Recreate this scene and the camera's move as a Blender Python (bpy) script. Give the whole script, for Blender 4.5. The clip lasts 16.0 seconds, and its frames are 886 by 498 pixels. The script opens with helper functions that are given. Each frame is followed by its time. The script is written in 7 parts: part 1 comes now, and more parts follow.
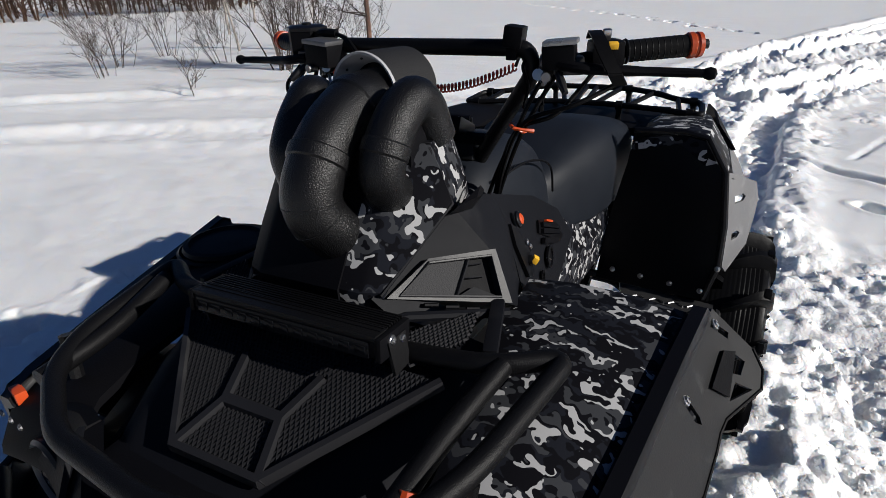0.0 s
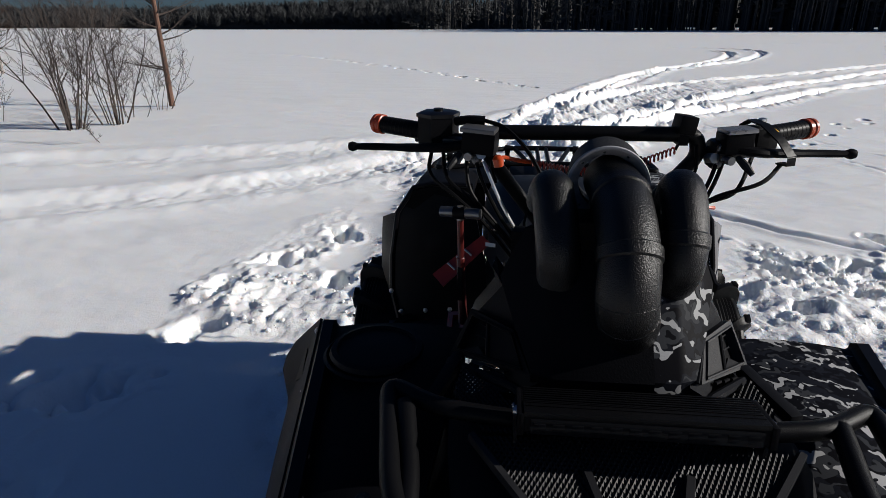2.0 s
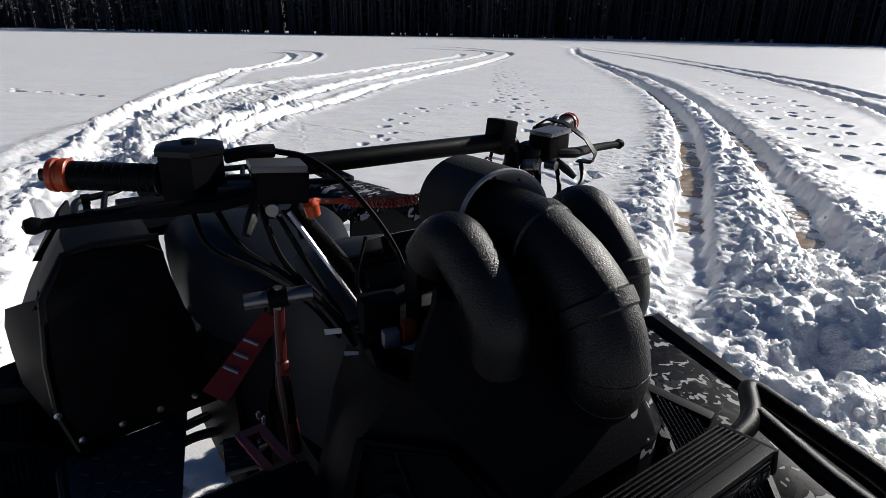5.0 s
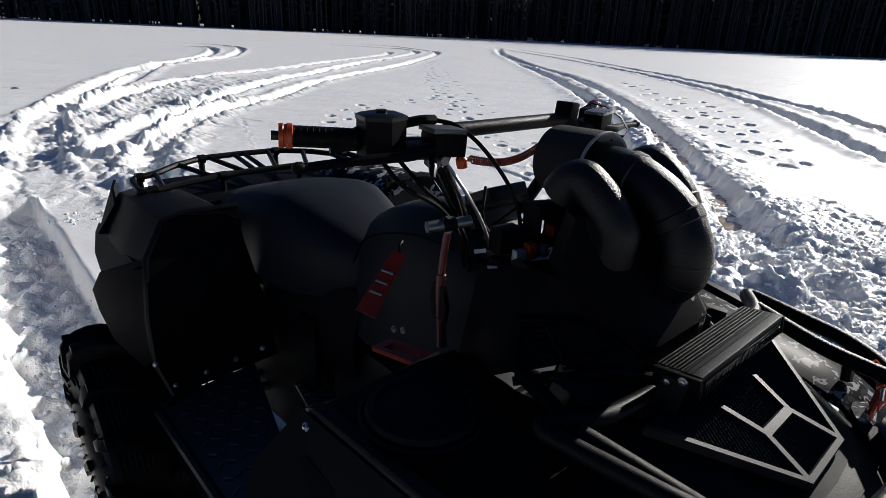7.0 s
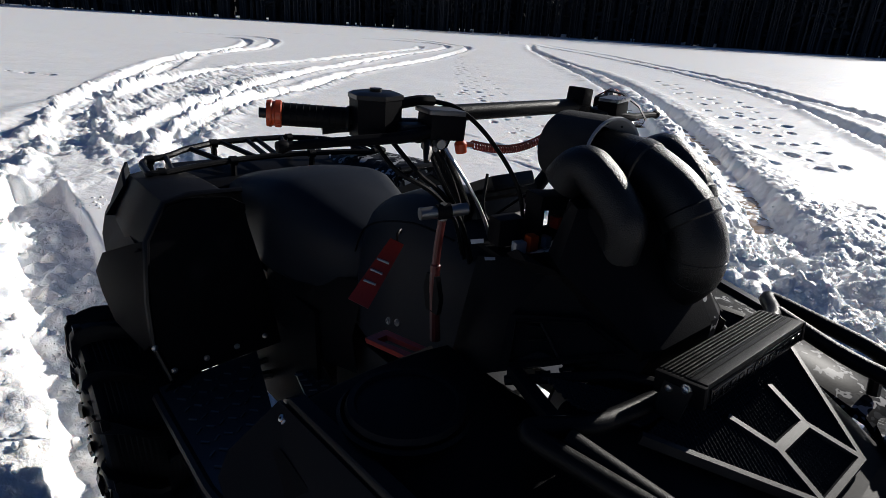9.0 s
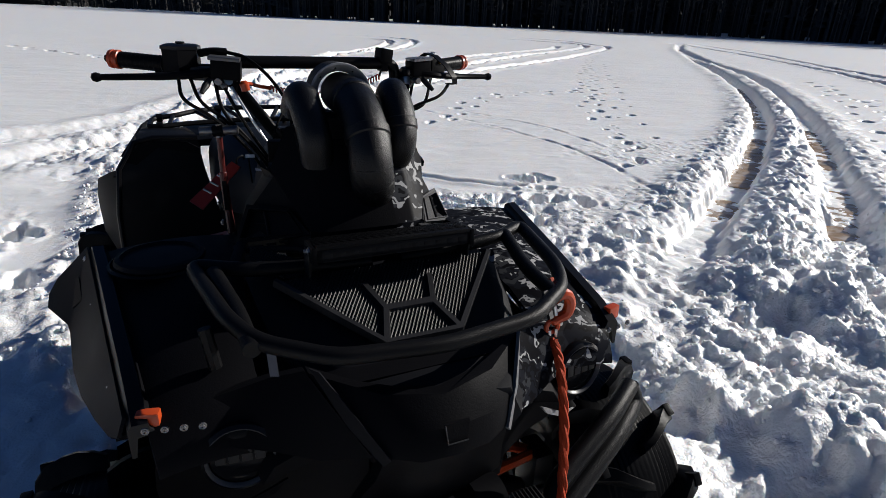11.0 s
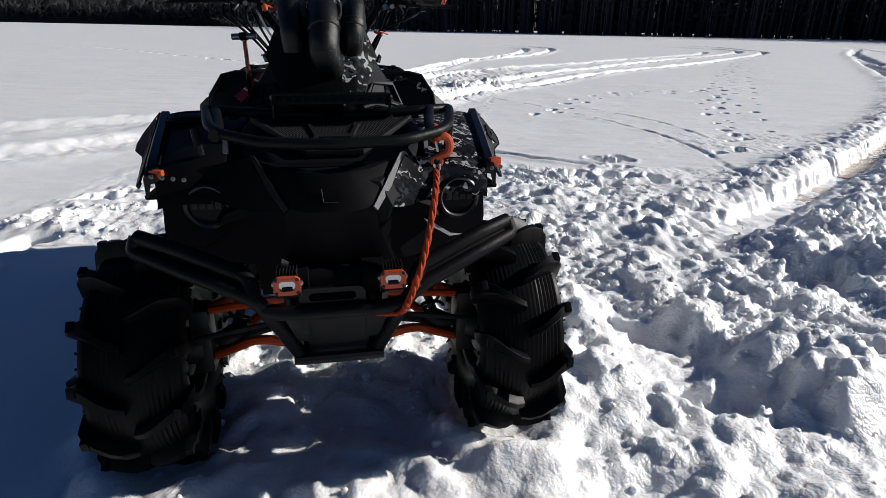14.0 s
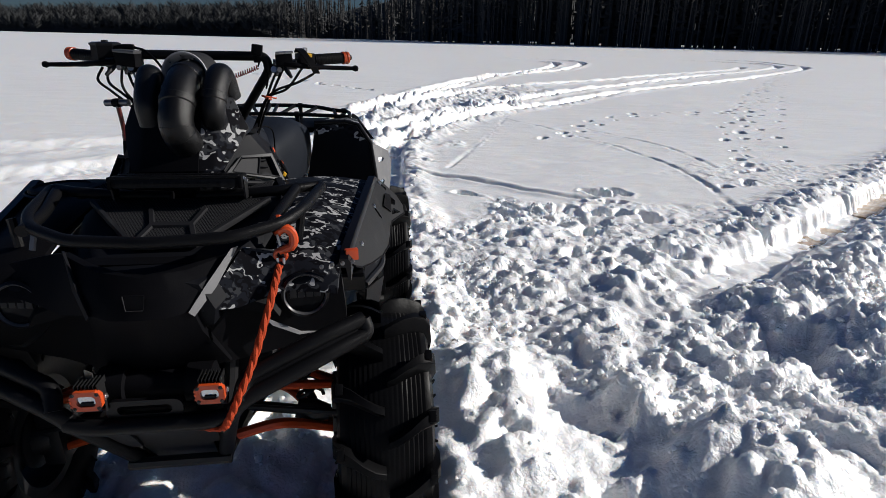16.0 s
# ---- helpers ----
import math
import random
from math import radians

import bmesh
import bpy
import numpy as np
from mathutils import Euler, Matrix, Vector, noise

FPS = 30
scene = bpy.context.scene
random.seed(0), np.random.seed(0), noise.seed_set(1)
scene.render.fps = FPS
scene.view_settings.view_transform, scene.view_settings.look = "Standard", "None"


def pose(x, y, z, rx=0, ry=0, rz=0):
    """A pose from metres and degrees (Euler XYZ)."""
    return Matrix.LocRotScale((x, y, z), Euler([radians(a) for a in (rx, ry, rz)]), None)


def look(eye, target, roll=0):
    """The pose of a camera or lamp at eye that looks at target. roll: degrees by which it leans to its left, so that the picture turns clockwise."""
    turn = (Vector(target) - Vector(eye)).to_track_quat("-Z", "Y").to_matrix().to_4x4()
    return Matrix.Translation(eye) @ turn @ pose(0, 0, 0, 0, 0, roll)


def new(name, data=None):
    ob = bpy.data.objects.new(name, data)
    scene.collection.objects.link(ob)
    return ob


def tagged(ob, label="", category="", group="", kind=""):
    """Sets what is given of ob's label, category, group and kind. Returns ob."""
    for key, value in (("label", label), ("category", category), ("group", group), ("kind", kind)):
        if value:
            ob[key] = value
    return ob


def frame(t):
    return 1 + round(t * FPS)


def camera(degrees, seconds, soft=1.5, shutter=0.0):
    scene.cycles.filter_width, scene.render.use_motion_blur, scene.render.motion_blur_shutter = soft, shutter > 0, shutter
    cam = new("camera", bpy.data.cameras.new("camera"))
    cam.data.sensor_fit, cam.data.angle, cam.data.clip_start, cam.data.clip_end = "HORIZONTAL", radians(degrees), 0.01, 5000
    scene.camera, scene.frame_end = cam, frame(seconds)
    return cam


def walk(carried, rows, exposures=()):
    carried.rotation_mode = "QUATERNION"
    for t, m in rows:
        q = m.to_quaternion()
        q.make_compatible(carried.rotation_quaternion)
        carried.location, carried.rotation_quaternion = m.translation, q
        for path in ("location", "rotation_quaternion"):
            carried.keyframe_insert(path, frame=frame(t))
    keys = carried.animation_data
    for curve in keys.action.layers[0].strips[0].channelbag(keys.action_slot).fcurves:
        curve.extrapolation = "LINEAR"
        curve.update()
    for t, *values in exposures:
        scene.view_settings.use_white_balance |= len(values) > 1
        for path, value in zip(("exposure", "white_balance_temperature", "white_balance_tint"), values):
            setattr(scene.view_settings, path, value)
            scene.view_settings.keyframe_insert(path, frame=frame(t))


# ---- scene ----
cam = camera(75.9, 16.0, soft=0.65)
PATH = [
    (0, (0.528, -1.004, 1.531), (-0.302, 0.596, 0.666), -2.45),
    (0.5, (0.292, -0.995, 1.509), (-0.351, 0.724, 0.714), -0.97),
    (1, (0.164, -1.105, 1.578), (-0.283, 0.697, 0.835), 0.33),
    (1.5, (-0.086, -1.264, 1.641), (-0.475, 0.554, 0.904), -0.23),
    (2, (-0.183, -1.157, 1.611), (-0.372, 0.695, 0.880), -0.28),
    (2.5, (-0.209, -0.991, 1.555), (-0.095, 0.882, 0.862), 1.19),
    (3, (-0.349, -0.973, 1.605), (0.046, 0.866, 0.923), 2.67),
    (3.5, (-0.534, -0.912, 1.648), (0.041, 0.868, 0.941), 1.48),
    (4, (-0.498, -0.806, 1.575), (0.184, 0.931, 0.856), 0.62),
    (4.5, (-0.416, -0.737, 1.586), (0.480, 0.900, 0.867), 0.56),
    (7, (-0.902, -0.782, 1.583), (0.366, 0.590, 0.869), 2.58),
    (7.5, (-0.959, -0.745, 1.613), (0.293, 0.644, 0.902), 2.83),
    (8, (-1.026, -0.696, 1.611), (0.216, 0.697, 0.892), 3.37),
    (8.5, (-0.985, -0.712, 1.580), (0.244, 0.690, 0.858), 3.44),
    (9, (-0.829, -0.782, 1.555), (0.367, 0.643, 0.823), 3.40),
    (9.5, (-0.670, -0.935, 1.542), (0.493, 0.514, 0.801), 3.60),
    (12, (-0.067, -1.886, 1.493), (0.485, -0.109, 0.759), 1.57),
    (12.5, (0.095, -2.078, 1.462), (0.587, -0.281, 0.736), 1.39),
    (13, (0.119, -2.200, 1.426), (0.562, -0.391, 0.698), 1.18),
    (13.5, (0.004, -2.226, 1.336), (0.409, -0.409, 0.605), 1.21),
    (14, (0.002, -2.218, 1.309), (0.376, -0.392, 0.582), 1.02),
    (14.5, (0.020, -2.246, 1.397), (0.362, -0.412, 0.678), 0.89),
    (15, (0.051, -2.350, 1.532), (0.349, -0.503, 0.826), 0.63),
    (15.5, (0.260, -2.266, 1.510), (0.536, -0.411, 0.813), 0.88),
    (16, (0.513, -2.058, 1.482), (0.776, -0.202, 0.785), 1.17),
]
EXPOSURES = [(0.0, 0.14), (1.2, 0.12), (2.0, -0.02), (3.5, 0.02), (7.0, 0.09), (9.5, 0.11), (12.0, 0.10), (16.0, 0.10)]
walk(cam, [(t, look(eye, target, roll)) for t, eye, target, roll in PATH], EXPOSURES)

# ---- sky and sun: low spring sun on the machine's left flank ----
SUN_DIR = Vector((1.0, 0.02, 0.45)).normalized()
world = bpy.data.worlds.new("sky")
scene.world = world
world.use_nodes = True
wn = world.node_tree.nodes
sky = wn.new("ShaderNodeTexSky")
sky.sky_type = "NISHITA"
sky.sun_disc = False
sky.sun_elevation = math.asin(SUN_DIR.z)
sky.sun_rotation = math.atan2(SUN_DIR.x, SUN_DIR.y)
sky.air_density, sky.dust_density, sky.ozone_density = 1.0, 1.0, 3.0
wn["Background"].inputs[1].default_value = 0.025
tint = wn.new("ShaderNodeMix")
tint.data_type, tint.blend_type = "RGBA", "MULTIPLY"
tint.inputs["Factor"].default_value = 1.0
tint.inputs["B"].default_value = (0.60, 0.85, 1.30, 1)
world.node_tree.links.new(sky.outputs[0], tint.inputs["A"])
world.node_tree.links.new(tint.outputs["Result"], wn["Background"].inputs[0])
sun = new("sun", bpy.data.lights.new("sun", "SUN"))
sun.data.energy, sun.data.angle, sun.data.color = 5.0, radians(0.55), (1.0, 0.962, 0.905)
sun.matrix_world = look(SUN_DIR * 60, (0, 0, 0))

# ---- materials ----
def node_material(name):
    m = bpy.data.materials.new(name)
    m.use_nodes = True
    nt = m.node_tree
    return m, nt, nt.nodes["Principled BSDF"]


def surface(name, color, rough=0.5, metal=0.0, grain=60.0, bump=0.1, vary=0.25, wear=0.0, wear_color=(0.3, 0.3, 0.3), spec=0.5, depth=0.002, wear_scale=6.0):
    """A surface with two scales of variation, fine relief and, if asked, patches of dust or wear."""
    m, nt, bs = node_material(name)
    n, link = nt.nodes, nt.links.new
    tc = n.new("ShaderNodeTexCoord")
    fine, broad = n.new("ShaderNodeTexNoise"), n.new("ShaderNodeTexNoise")
    fine.inputs["Scale"].default_value, broad.inputs["Scale"].default_value = grain, 5.0
    fine.inputs["Detail"].default_value, broad.inputs["Detail"].default_value = 3.0, 5.0
    link(tc.outputs["Object"], fine.inputs["Vector"])
    link(tc.outputs["Object"], broad.inputs["Vector"])
    mix = n.new("ShaderNodeMix")
    mix.data_type = "RGBA"
    mix.inputs["A"].default_value = (*[c * (1 - vary) for c in color], 1)
    mix.inputs["B"].default_value = (*[min(1, c * (1 + vary)) for c in color], 1)
    link(broad.outputs["Fac"], mix.inputs["Factor"])
    out = mix.outputs["Result"]
    if wear > 0:
        patch = n.new("ShaderNodeTexNoise")
        patch.inputs["Scale"].default_value, patch.inputs["Detail"].default_value = wear_scale, 9.0
        link(tc.outputs["Object"], patch.inputs["Vector"])
        ramp = n.new("ShaderNodeMapRange")
        ramp.inputs["From Min"].default_value, ramp.inputs["From Max"].default_value = 0.66 - 0.25 * wear, 0.8 - 0.15 * wear
        ramp.inputs["To Max"].default_value = 0.6
        link(patch.outputs["Fac"], ramp.inputs["Value"])
        second = n.new("ShaderNodeMix")
        second.data_type = "RGBA"
        second.inputs["B"].default_value = (*wear_color, 1)
        link(ramp.outputs["Result"], second.inputs["Factor"])
        link(out, second.inputs["A"])
        out = second.outputs["Result"]
    link(out, bs.inputs["Base Color"])
    r = n.new("ShaderNodeMapRange")
    r.inputs["To Min"].default_value, r.inputs["To Max"].default_value = max(0.03, rough - 0.1), min(1.0, rough + 0.1)
    link(broad.outputs["Fac"], r.inputs["Value"])
    link(r.outputs["Result"], bs.inputs["Roughness"])
    bs.inputs["Metallic"].default_value = metal
    bs.inputs["Specular IOR Level"].default_value = spec
    b = n.new("ShaderNodeBump")
    b.inputs["Strength"].default_value, b.inputs["Distance"].default_value = bump, depth
    link(fine.outputs["Fac"], b.inputs["Height"])
    link(b.outputs["Normal"], bs.inputs["Normal"])
    return m


def camouflage(name, scale=1.0, dense=1.0, light=0.42):
    """Black vinyl wrap with dark grey and light grey antler-shaped blotches, crisp at their edges."""
    m, nt, bs = node_material(name)
    n, link = nt.nodes, nt.links.new
    tc = n.new("ShaderNodeTexCoord")
    warp = n.new("ShaderNodeTexNoise")
    warp.inputs["Scale"].default_value, warp.inputs["Detail"].default_value = 44.0 * scale, 1.0
    link(tc.outputs["Object"], warp.inputs["Vector"])
    add = n.new("ShaderNodeVectorMath")
    add.operation = "MULTIPLY_ADD"
    add.inputs[1].default_value = (0.062, 0.062, 0.062)
    link(warp.outputs["Color"], add.inputs[0])
    link(tc.outputs["Object"], add.inputs[2])
    last = None
    for seed, low, color, size in ((0.0, 0.53, (0.011, 0.012, 0.016), 1.0), (7.3, 0.585, (0.1 * light, 0.105 * light, 0.118 * light), 1.0), (3.1, 0.594, (light, light, light * 1.012), 1.0)):
        mp = n.new("ShaderNodeMapping")
        mp.inputs["Location"].default_value = (seed, seed * 1.7, seed * 0.6)
        mp.inputs["Rotation"].default_value = (0.3, 0.2, 0.55)
        mp.inputs["Scale"].default_value = (0.55, 1.75, 1.2)
        link(add.outputs[0], mp.inputs["Vector"])
        tx = n.new("ShaderNodeTexNoise")
        tx.inputs["Scale"].default_value, tx.inputs["Detail"].default_value, tx.inputs["Roughness"].default_value = 28.0 * scale * size, 0.6, 0.45
        link(mp.outputs[0], tx.inputs["Vector"])
        st = n.new("ShaderNodeMapRange")
        lift = low + (1.0 - dense) * 0.06
        st.inputs["From Min"].default_value, st.inputs["From Max"].default_value = lift, lift + 0.006
        link(tx.outputs["Fac"], st.inputs["Value"])
        mix = n.new("ShaderNodeMix")
        mix.data_type = "RGBA"
        mix.inputs["A"].default_value = (0.0055, 0.0055, 0.007, 1)
        mix.inputs["B"].default_value = (*color, 1)
        link(st.outputs["Result"], mix.inputs["Factor"])
        if last:
            link(last, mix.inputs["A"])
        last = mix.outputs["Result"]
    link(last, bs.inputs["Base Color"])
    bs.inputs["Roughness"].default_value = 0.42
    bs.inputs["Specular IOR Level"].default_value = 0.02
    fine = n.new("ShaderNodeTexNoise")
    fine.inputs["Scale"].default_value = 220.0
    link(tc.outputs["Object"], fine.inputs["Vector"])
    b = n.new("ShaderNodeBump")
    b.inputs["Strength"].default_value, b.inputs["Distance"].default_value = 0.12, 0.001
    link(fine.outputs["Fac"], b.inputs["Height"])
    link(b.outputs["Normal"], bs.inputs["Normal"])
    return m


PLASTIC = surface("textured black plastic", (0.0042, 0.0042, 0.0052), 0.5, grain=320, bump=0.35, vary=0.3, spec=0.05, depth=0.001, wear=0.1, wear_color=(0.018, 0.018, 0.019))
COWL = surface("matte slate-black plastic", (0.0054, 0.0058, 0.0078), 0.55, grain=900, bump=0.2, spec=0.09, depth=0.0008, wear=0.15, wear_color=(0.03, 0.03, 0.032))
GLOSS = surface("glossy black plastic", (0.004, 0.004, 0.005), 0.32, grain=30, bump=0.03, spec=0.2, wear=0.1, wear_color=(0.02, 0.02, 0.02))
COATED = surface("black textured powder coat", (0.0042, 0.0042, 0.0048), 0.40, grain=700, bump=0.6, spec=0.13, depth=0.0010)
LINING = surface("pale grey sleeve lining", (0.33, 0.33, 0.34), 0.6, grain=200, bump=0.2, wear=0.3, wear_color=(0.15, 0.15, 0.15), wear_scale=25)
PIPE = surface("black hammered paint on plastic pipe", (0.0045, 0.0045, 0.005), 0.33, grain=480, bump=1.0, spec=0.3, depth=0.0012, wear=0.1, wear_color=(0.03, 0.03, 0.03))
FABRIC = surface("black woven foam sleeve", (0.010, 0.010, 0.011), 0.7, grain=420, bump=0.8, spec=0.3, depth=0.002)
RUBBER = surface("black tyre rubber", (0.0042, 0.0042, 0.0047), 0.4, grain=90, bump=0.25, spec=0.07, wear=0.2, wear_color=(0.012, 0.012, 0.012), depth=0.002)
VINYL = surface("dark slate seat vinyl", (0.009, 0.011, 0.0155), 0.5, grain=500, bump=0.35, spec=0.15, depth=0.0008)
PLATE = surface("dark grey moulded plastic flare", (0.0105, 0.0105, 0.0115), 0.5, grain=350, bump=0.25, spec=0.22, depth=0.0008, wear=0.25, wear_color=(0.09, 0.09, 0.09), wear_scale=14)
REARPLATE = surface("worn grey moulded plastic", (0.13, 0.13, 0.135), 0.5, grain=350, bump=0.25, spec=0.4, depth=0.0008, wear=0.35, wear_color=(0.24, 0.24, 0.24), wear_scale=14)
PEBBLE = surface("grey textured panel", (0.016, 0.016, 0.018), 0.6, grain=420, bump=0.5, spec=0.25)
DARKSTEEL = surface("dull steel", (0.16, 0.16, 0.165), 0.4, metal=0.9, grain=200, bump=0.1)
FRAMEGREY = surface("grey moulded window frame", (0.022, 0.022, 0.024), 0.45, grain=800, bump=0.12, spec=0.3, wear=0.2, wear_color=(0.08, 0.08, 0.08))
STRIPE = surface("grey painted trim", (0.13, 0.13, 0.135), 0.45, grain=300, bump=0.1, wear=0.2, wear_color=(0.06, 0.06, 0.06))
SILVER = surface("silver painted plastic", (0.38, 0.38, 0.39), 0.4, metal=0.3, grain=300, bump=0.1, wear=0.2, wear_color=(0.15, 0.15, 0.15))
STEEL = surface("bare steel", (0.55, 0.55, 0.56), 0.32, metal=1.0, grain=200, bump=0.1)
ALLOY = surface("grey checker plate aluminium", (0.11, 0.11, 0.114), 0.42, metal=0.8, grain=120, bump=0.15, wear=0.4, wear_color=(0.1, 0.1, 0.1))
DARKMETAL = surface("dark steel", (0.006, 0.006, 0.007), 0.5, metal=0.2, grain=150, bump=0.2)
ORANGE = surface("orange enamel", (0.46, 0.055, 0.010), 0.35, grain=80, bump=0.08, wear=0.2, wear_color=(0.12, 0.03, 0.01))
RED = surface("red enamel", (0.33, 0.024, 0.010), 0.4, grain=80, bump=0.08, wear=0.2, wear_color=(0.1, 0.02, 0.015))
ROPE = surface("orange braided rope", (0.38, 0.045, 0.012), 0.75, grain=300, bump=0.8, spec=0.2, depth=0.002)
DARKRED = surface("dark red enamel", (0.075, 0.007, 0.006), 0.4, grain=80, bump=0.08, wear=0.3, wear_color=(0.02, 0.01, 0.01))
YELLOW = surface("yellow plastic", (0.75, 0.42, 0.03), 0.4)
LENS = surface("clear lamp lens over reflector", (0.5, 0.52, 0.53), 0.08, metal=0.85, grain=40, bump=0.2)
SMOKE = surface("smoked headlamp glass", (0.006, 0.0065, 0.008), 0.12, grain=30, bump=0.03, spec=0.06)
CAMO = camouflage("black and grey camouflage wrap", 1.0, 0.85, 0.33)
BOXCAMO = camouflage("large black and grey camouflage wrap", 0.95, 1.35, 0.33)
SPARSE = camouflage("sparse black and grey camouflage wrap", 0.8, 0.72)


# ---- mesh building ----
class Geo:
    """Vertices and faces gathered for one mesh."""

    def __init__(self):
        self.v, self.f = [], []

    def add(self, verts, faces):
        k = len(self.v)
        self.v += [tuple(p) for p in verts]
        self.f += [tuple(i + k for i in q) for q in faces]
        return self

    def tube(self, pts, r, segs=10, bend=0.0, steps=6, cap=True, flat=1.0):
        """A round rod along pts; bend rounds its corners with that radius; r may be one radius or one at each point."""
        pts = [Vector(p) for p in pts]
        rads = list(r) if isinstance(r, (list, tuple)) else [r] * len(pts)
        if bend > 0:
            out, rr = [pts[0]], [rads[0]]
            for i in range(1, len(pts) - 1):
                a, b, c = pts[i - 1], pts[i], pts[i + 1]
                da, dc = (a - b), (c - b)
                k = min(bend, 0.48 * da.length, 0.48 * dc.length)
                p, q = b + da.normalized() * k, b + dc.normalized() * k
                for j in range(steps + 1):
                    s = j / steps
                    out.append(p * (1 - s) ** 2 + b * 2 * s * (1 - s) + q * s * s)
                    rr.append(rads[i])
            pts, rads = out + [pts[-1]], rr + [rads[-1]]
        n = len(pts)
        tang = [(pts[min(i + 1, n - 1)] - pts[max(i - 1, 0)]).normalized() for i in range(n)]
        ref = Vector((0, 0, 1)) if abs(tang[0].z) < 0.9 else Vector((1, 0, 0))
        u = tang[0].cross(ref).normalized()
        verts, faces = [], []
        for i in range(n):
            u = (u - tang[i] * u.dot(tang[i])).normalized()
            w = tang[i].cross(u)
            for j in range(segs):
                a = 2 * math.pi * j / segs
                verts.append(pts[i] + (u * math.cos(a) + w * math.sin(a) * flat) * rads[i])
        for i in range(n - 1):
            for j in range(segs):
                a, b = i * segs + j, i * segs + (j + 1) % segs
                faces.append((a, b, b + segs, a + segs))
        if cap:
            faces.append(tuple(range(segs - 1, -1, -1)))
            faces.append(tuple(range((n - 1) * segs, n * segs)))
        return self.add(verts, faces)

    def box(self, size, at=(0, 0, 0), turn=(0, 0, 0), bevel=0.004, matrix=None):
        bm = bmesh.new()
        bmesh.ops.create_cube(bm, size=1.0)
        bmesh.ops.scale(bm, vec=size, verts=bm.verts)
        if bevel > 0:
            bmesh.ops.bevel(bm, geom=bm.edges[:], offset=min(bevel, 0.45 * min(size)), segments=2, affect="EDGES", profile=0.7)
        m = matrix if matrix is not None else pose(*at, *turn)
        return self.take(bm, m)

    def take(self, bm, m=None):
        bm.verts.index_update()
        self.add([(m @ v.co if m else v.co) for v in bm.verts], [[v.index for v in f.verts] for f in bm.faces])
        bm.free()
        return self

    def lathe(self, profile, at, axis, segs=28, caps=True):
        """profile: (radius, distance along the axis) from one end to the other."""
        q = Vector(axis).to_track_quat("Z", "Y").to_matrix()
        verts, faces = [], []
        for rad, h in profile:
            for j in range(segs):
                a = 2 * math.pi * j / segs
                verts.append(Vector(at) + q @ Vector((rad * math.cos(a), rad * math.sin(a), h)))
        for i in range(len(profile) - 1):
            for j in range(segs):
                a, b = i * segs + j, i * segs + (j + 1) % segs
                faces.append((a, b, b + segs, a + segs))
        if caps and profile[0][0] > 1e-4:
            faces.append(tuple(range(segs - 1, -1, -1)))
        if caps and profile[-1][0] > 1e-4:
            faces.append(tuple(range((len(profile) - 1) * segs, len(profile) * segs)))
        return self.add(verts, faces)

    def plate(self, outline, thick, holes=(), normal=None):
        """A sheet of that thickness with this outline in space, and holes cut through."""
        bm = bmesh.new()
        edges, loops = [], []
        for ring in (outline, *holes):
            vs = [bm.verts.new(p) for p in ring]
            loops.append(vs)
            edges += [bm.edges.new((vs[i], vs[(i + 1) % len(vs)])) for i in range(len(vs))]
        bmesh.ops.triangle_fill(bm, use_beauty=True, edges=edges)
        a = [Vector(p) for p in outline]
        nrm = Vector((0, 0, 0))
        for i in range(len(a)):
            p, q = a[i], a[(i + 1) % len(a)]
            nrm += Vector(((p.y - q.y) * (p.z + q.z), (p.z - q.z) * (p.x + q.x), (p.x - q.x) * (p.y + q.y)))
        nrm = Vector(normal) if normal else nrm
        nrm.normalize()
        bm.verts.index_update()
        k = len(bm.verts)
        top = [v.co.copy() for v in bm.verts]
        tris = [[v.index for v in f.verts] for f in bm.faces]
        verts = top + [p - nrm * thick for p in top]
        faces = [tuple(t) for t in tris] + [tuple(i + k for i in reversed(t)) for t in tris]
        for vs in loops:
            ids = [v.index for v in vs]
            for i in range(len(ids)):
                p, q = ids[i], ids[(i + 1) % len(ids)]
                faces.append((p, q, q + k, p + k))
        bm.free()
        return self.add(verts, faces)

    def loft(self, rings, closed=True, caps=True):
        """Skin over rings of equally many points."""
        n = len(rings[0])
        verts = [p for ring in rings for p in ring]
        faces = []
        for i in range(len(rings) - 1):
            for j in range(n if closed else n - 1):
                a, b = i * n + j, i * n + (j + 1) % n
                faces.append((a, b, b + n, a + n))
        if caps and closed:
            faces.append(tuple(range(n - 1, -1, -1)))
            faces.append(tuple(range((len(rings) - 1) * n, len(rings) * n)))
        return self.add(verts, faces)

    def mesh(self, name, sharp=35.0):
        me = bpy.data.meshes.new(name)
        me.from_pydata(self.v, [], self.f)
        bm = bmesh.new()
        bm.from_mesh(me)
        bmesh.ops.recalc_face_normals(bm, faces=bm.faces)
        bm.to_mesh(me)
        bm.free()
        me.shade_smooth()
        me.set_sharp_from_angle(angle=radians(sharp))
        return me


def part(name, geo, material, parent=None, label="", at=None, sharp=35.0):
    """Links geo (or a finished mesh) as one object under its thing."""
    me = geo.mesh(name, sharp) if isinstance(geo, Geo) else geo
    if not me.materials:
        me.materials.append(material)
    ob = new(name, me)
    ob.parent = parent
    if at is not None:
        ob.matrix_basis = at if isinstance(at, Matrix) else Matrix.Translation(at)
    return tagged(ob, label) if label else ob


def smooth(a, b, x):
    t = min(1.0, max(0.0, (x - a) / (b - a)))
    return t * t * (3 - 2 * t)


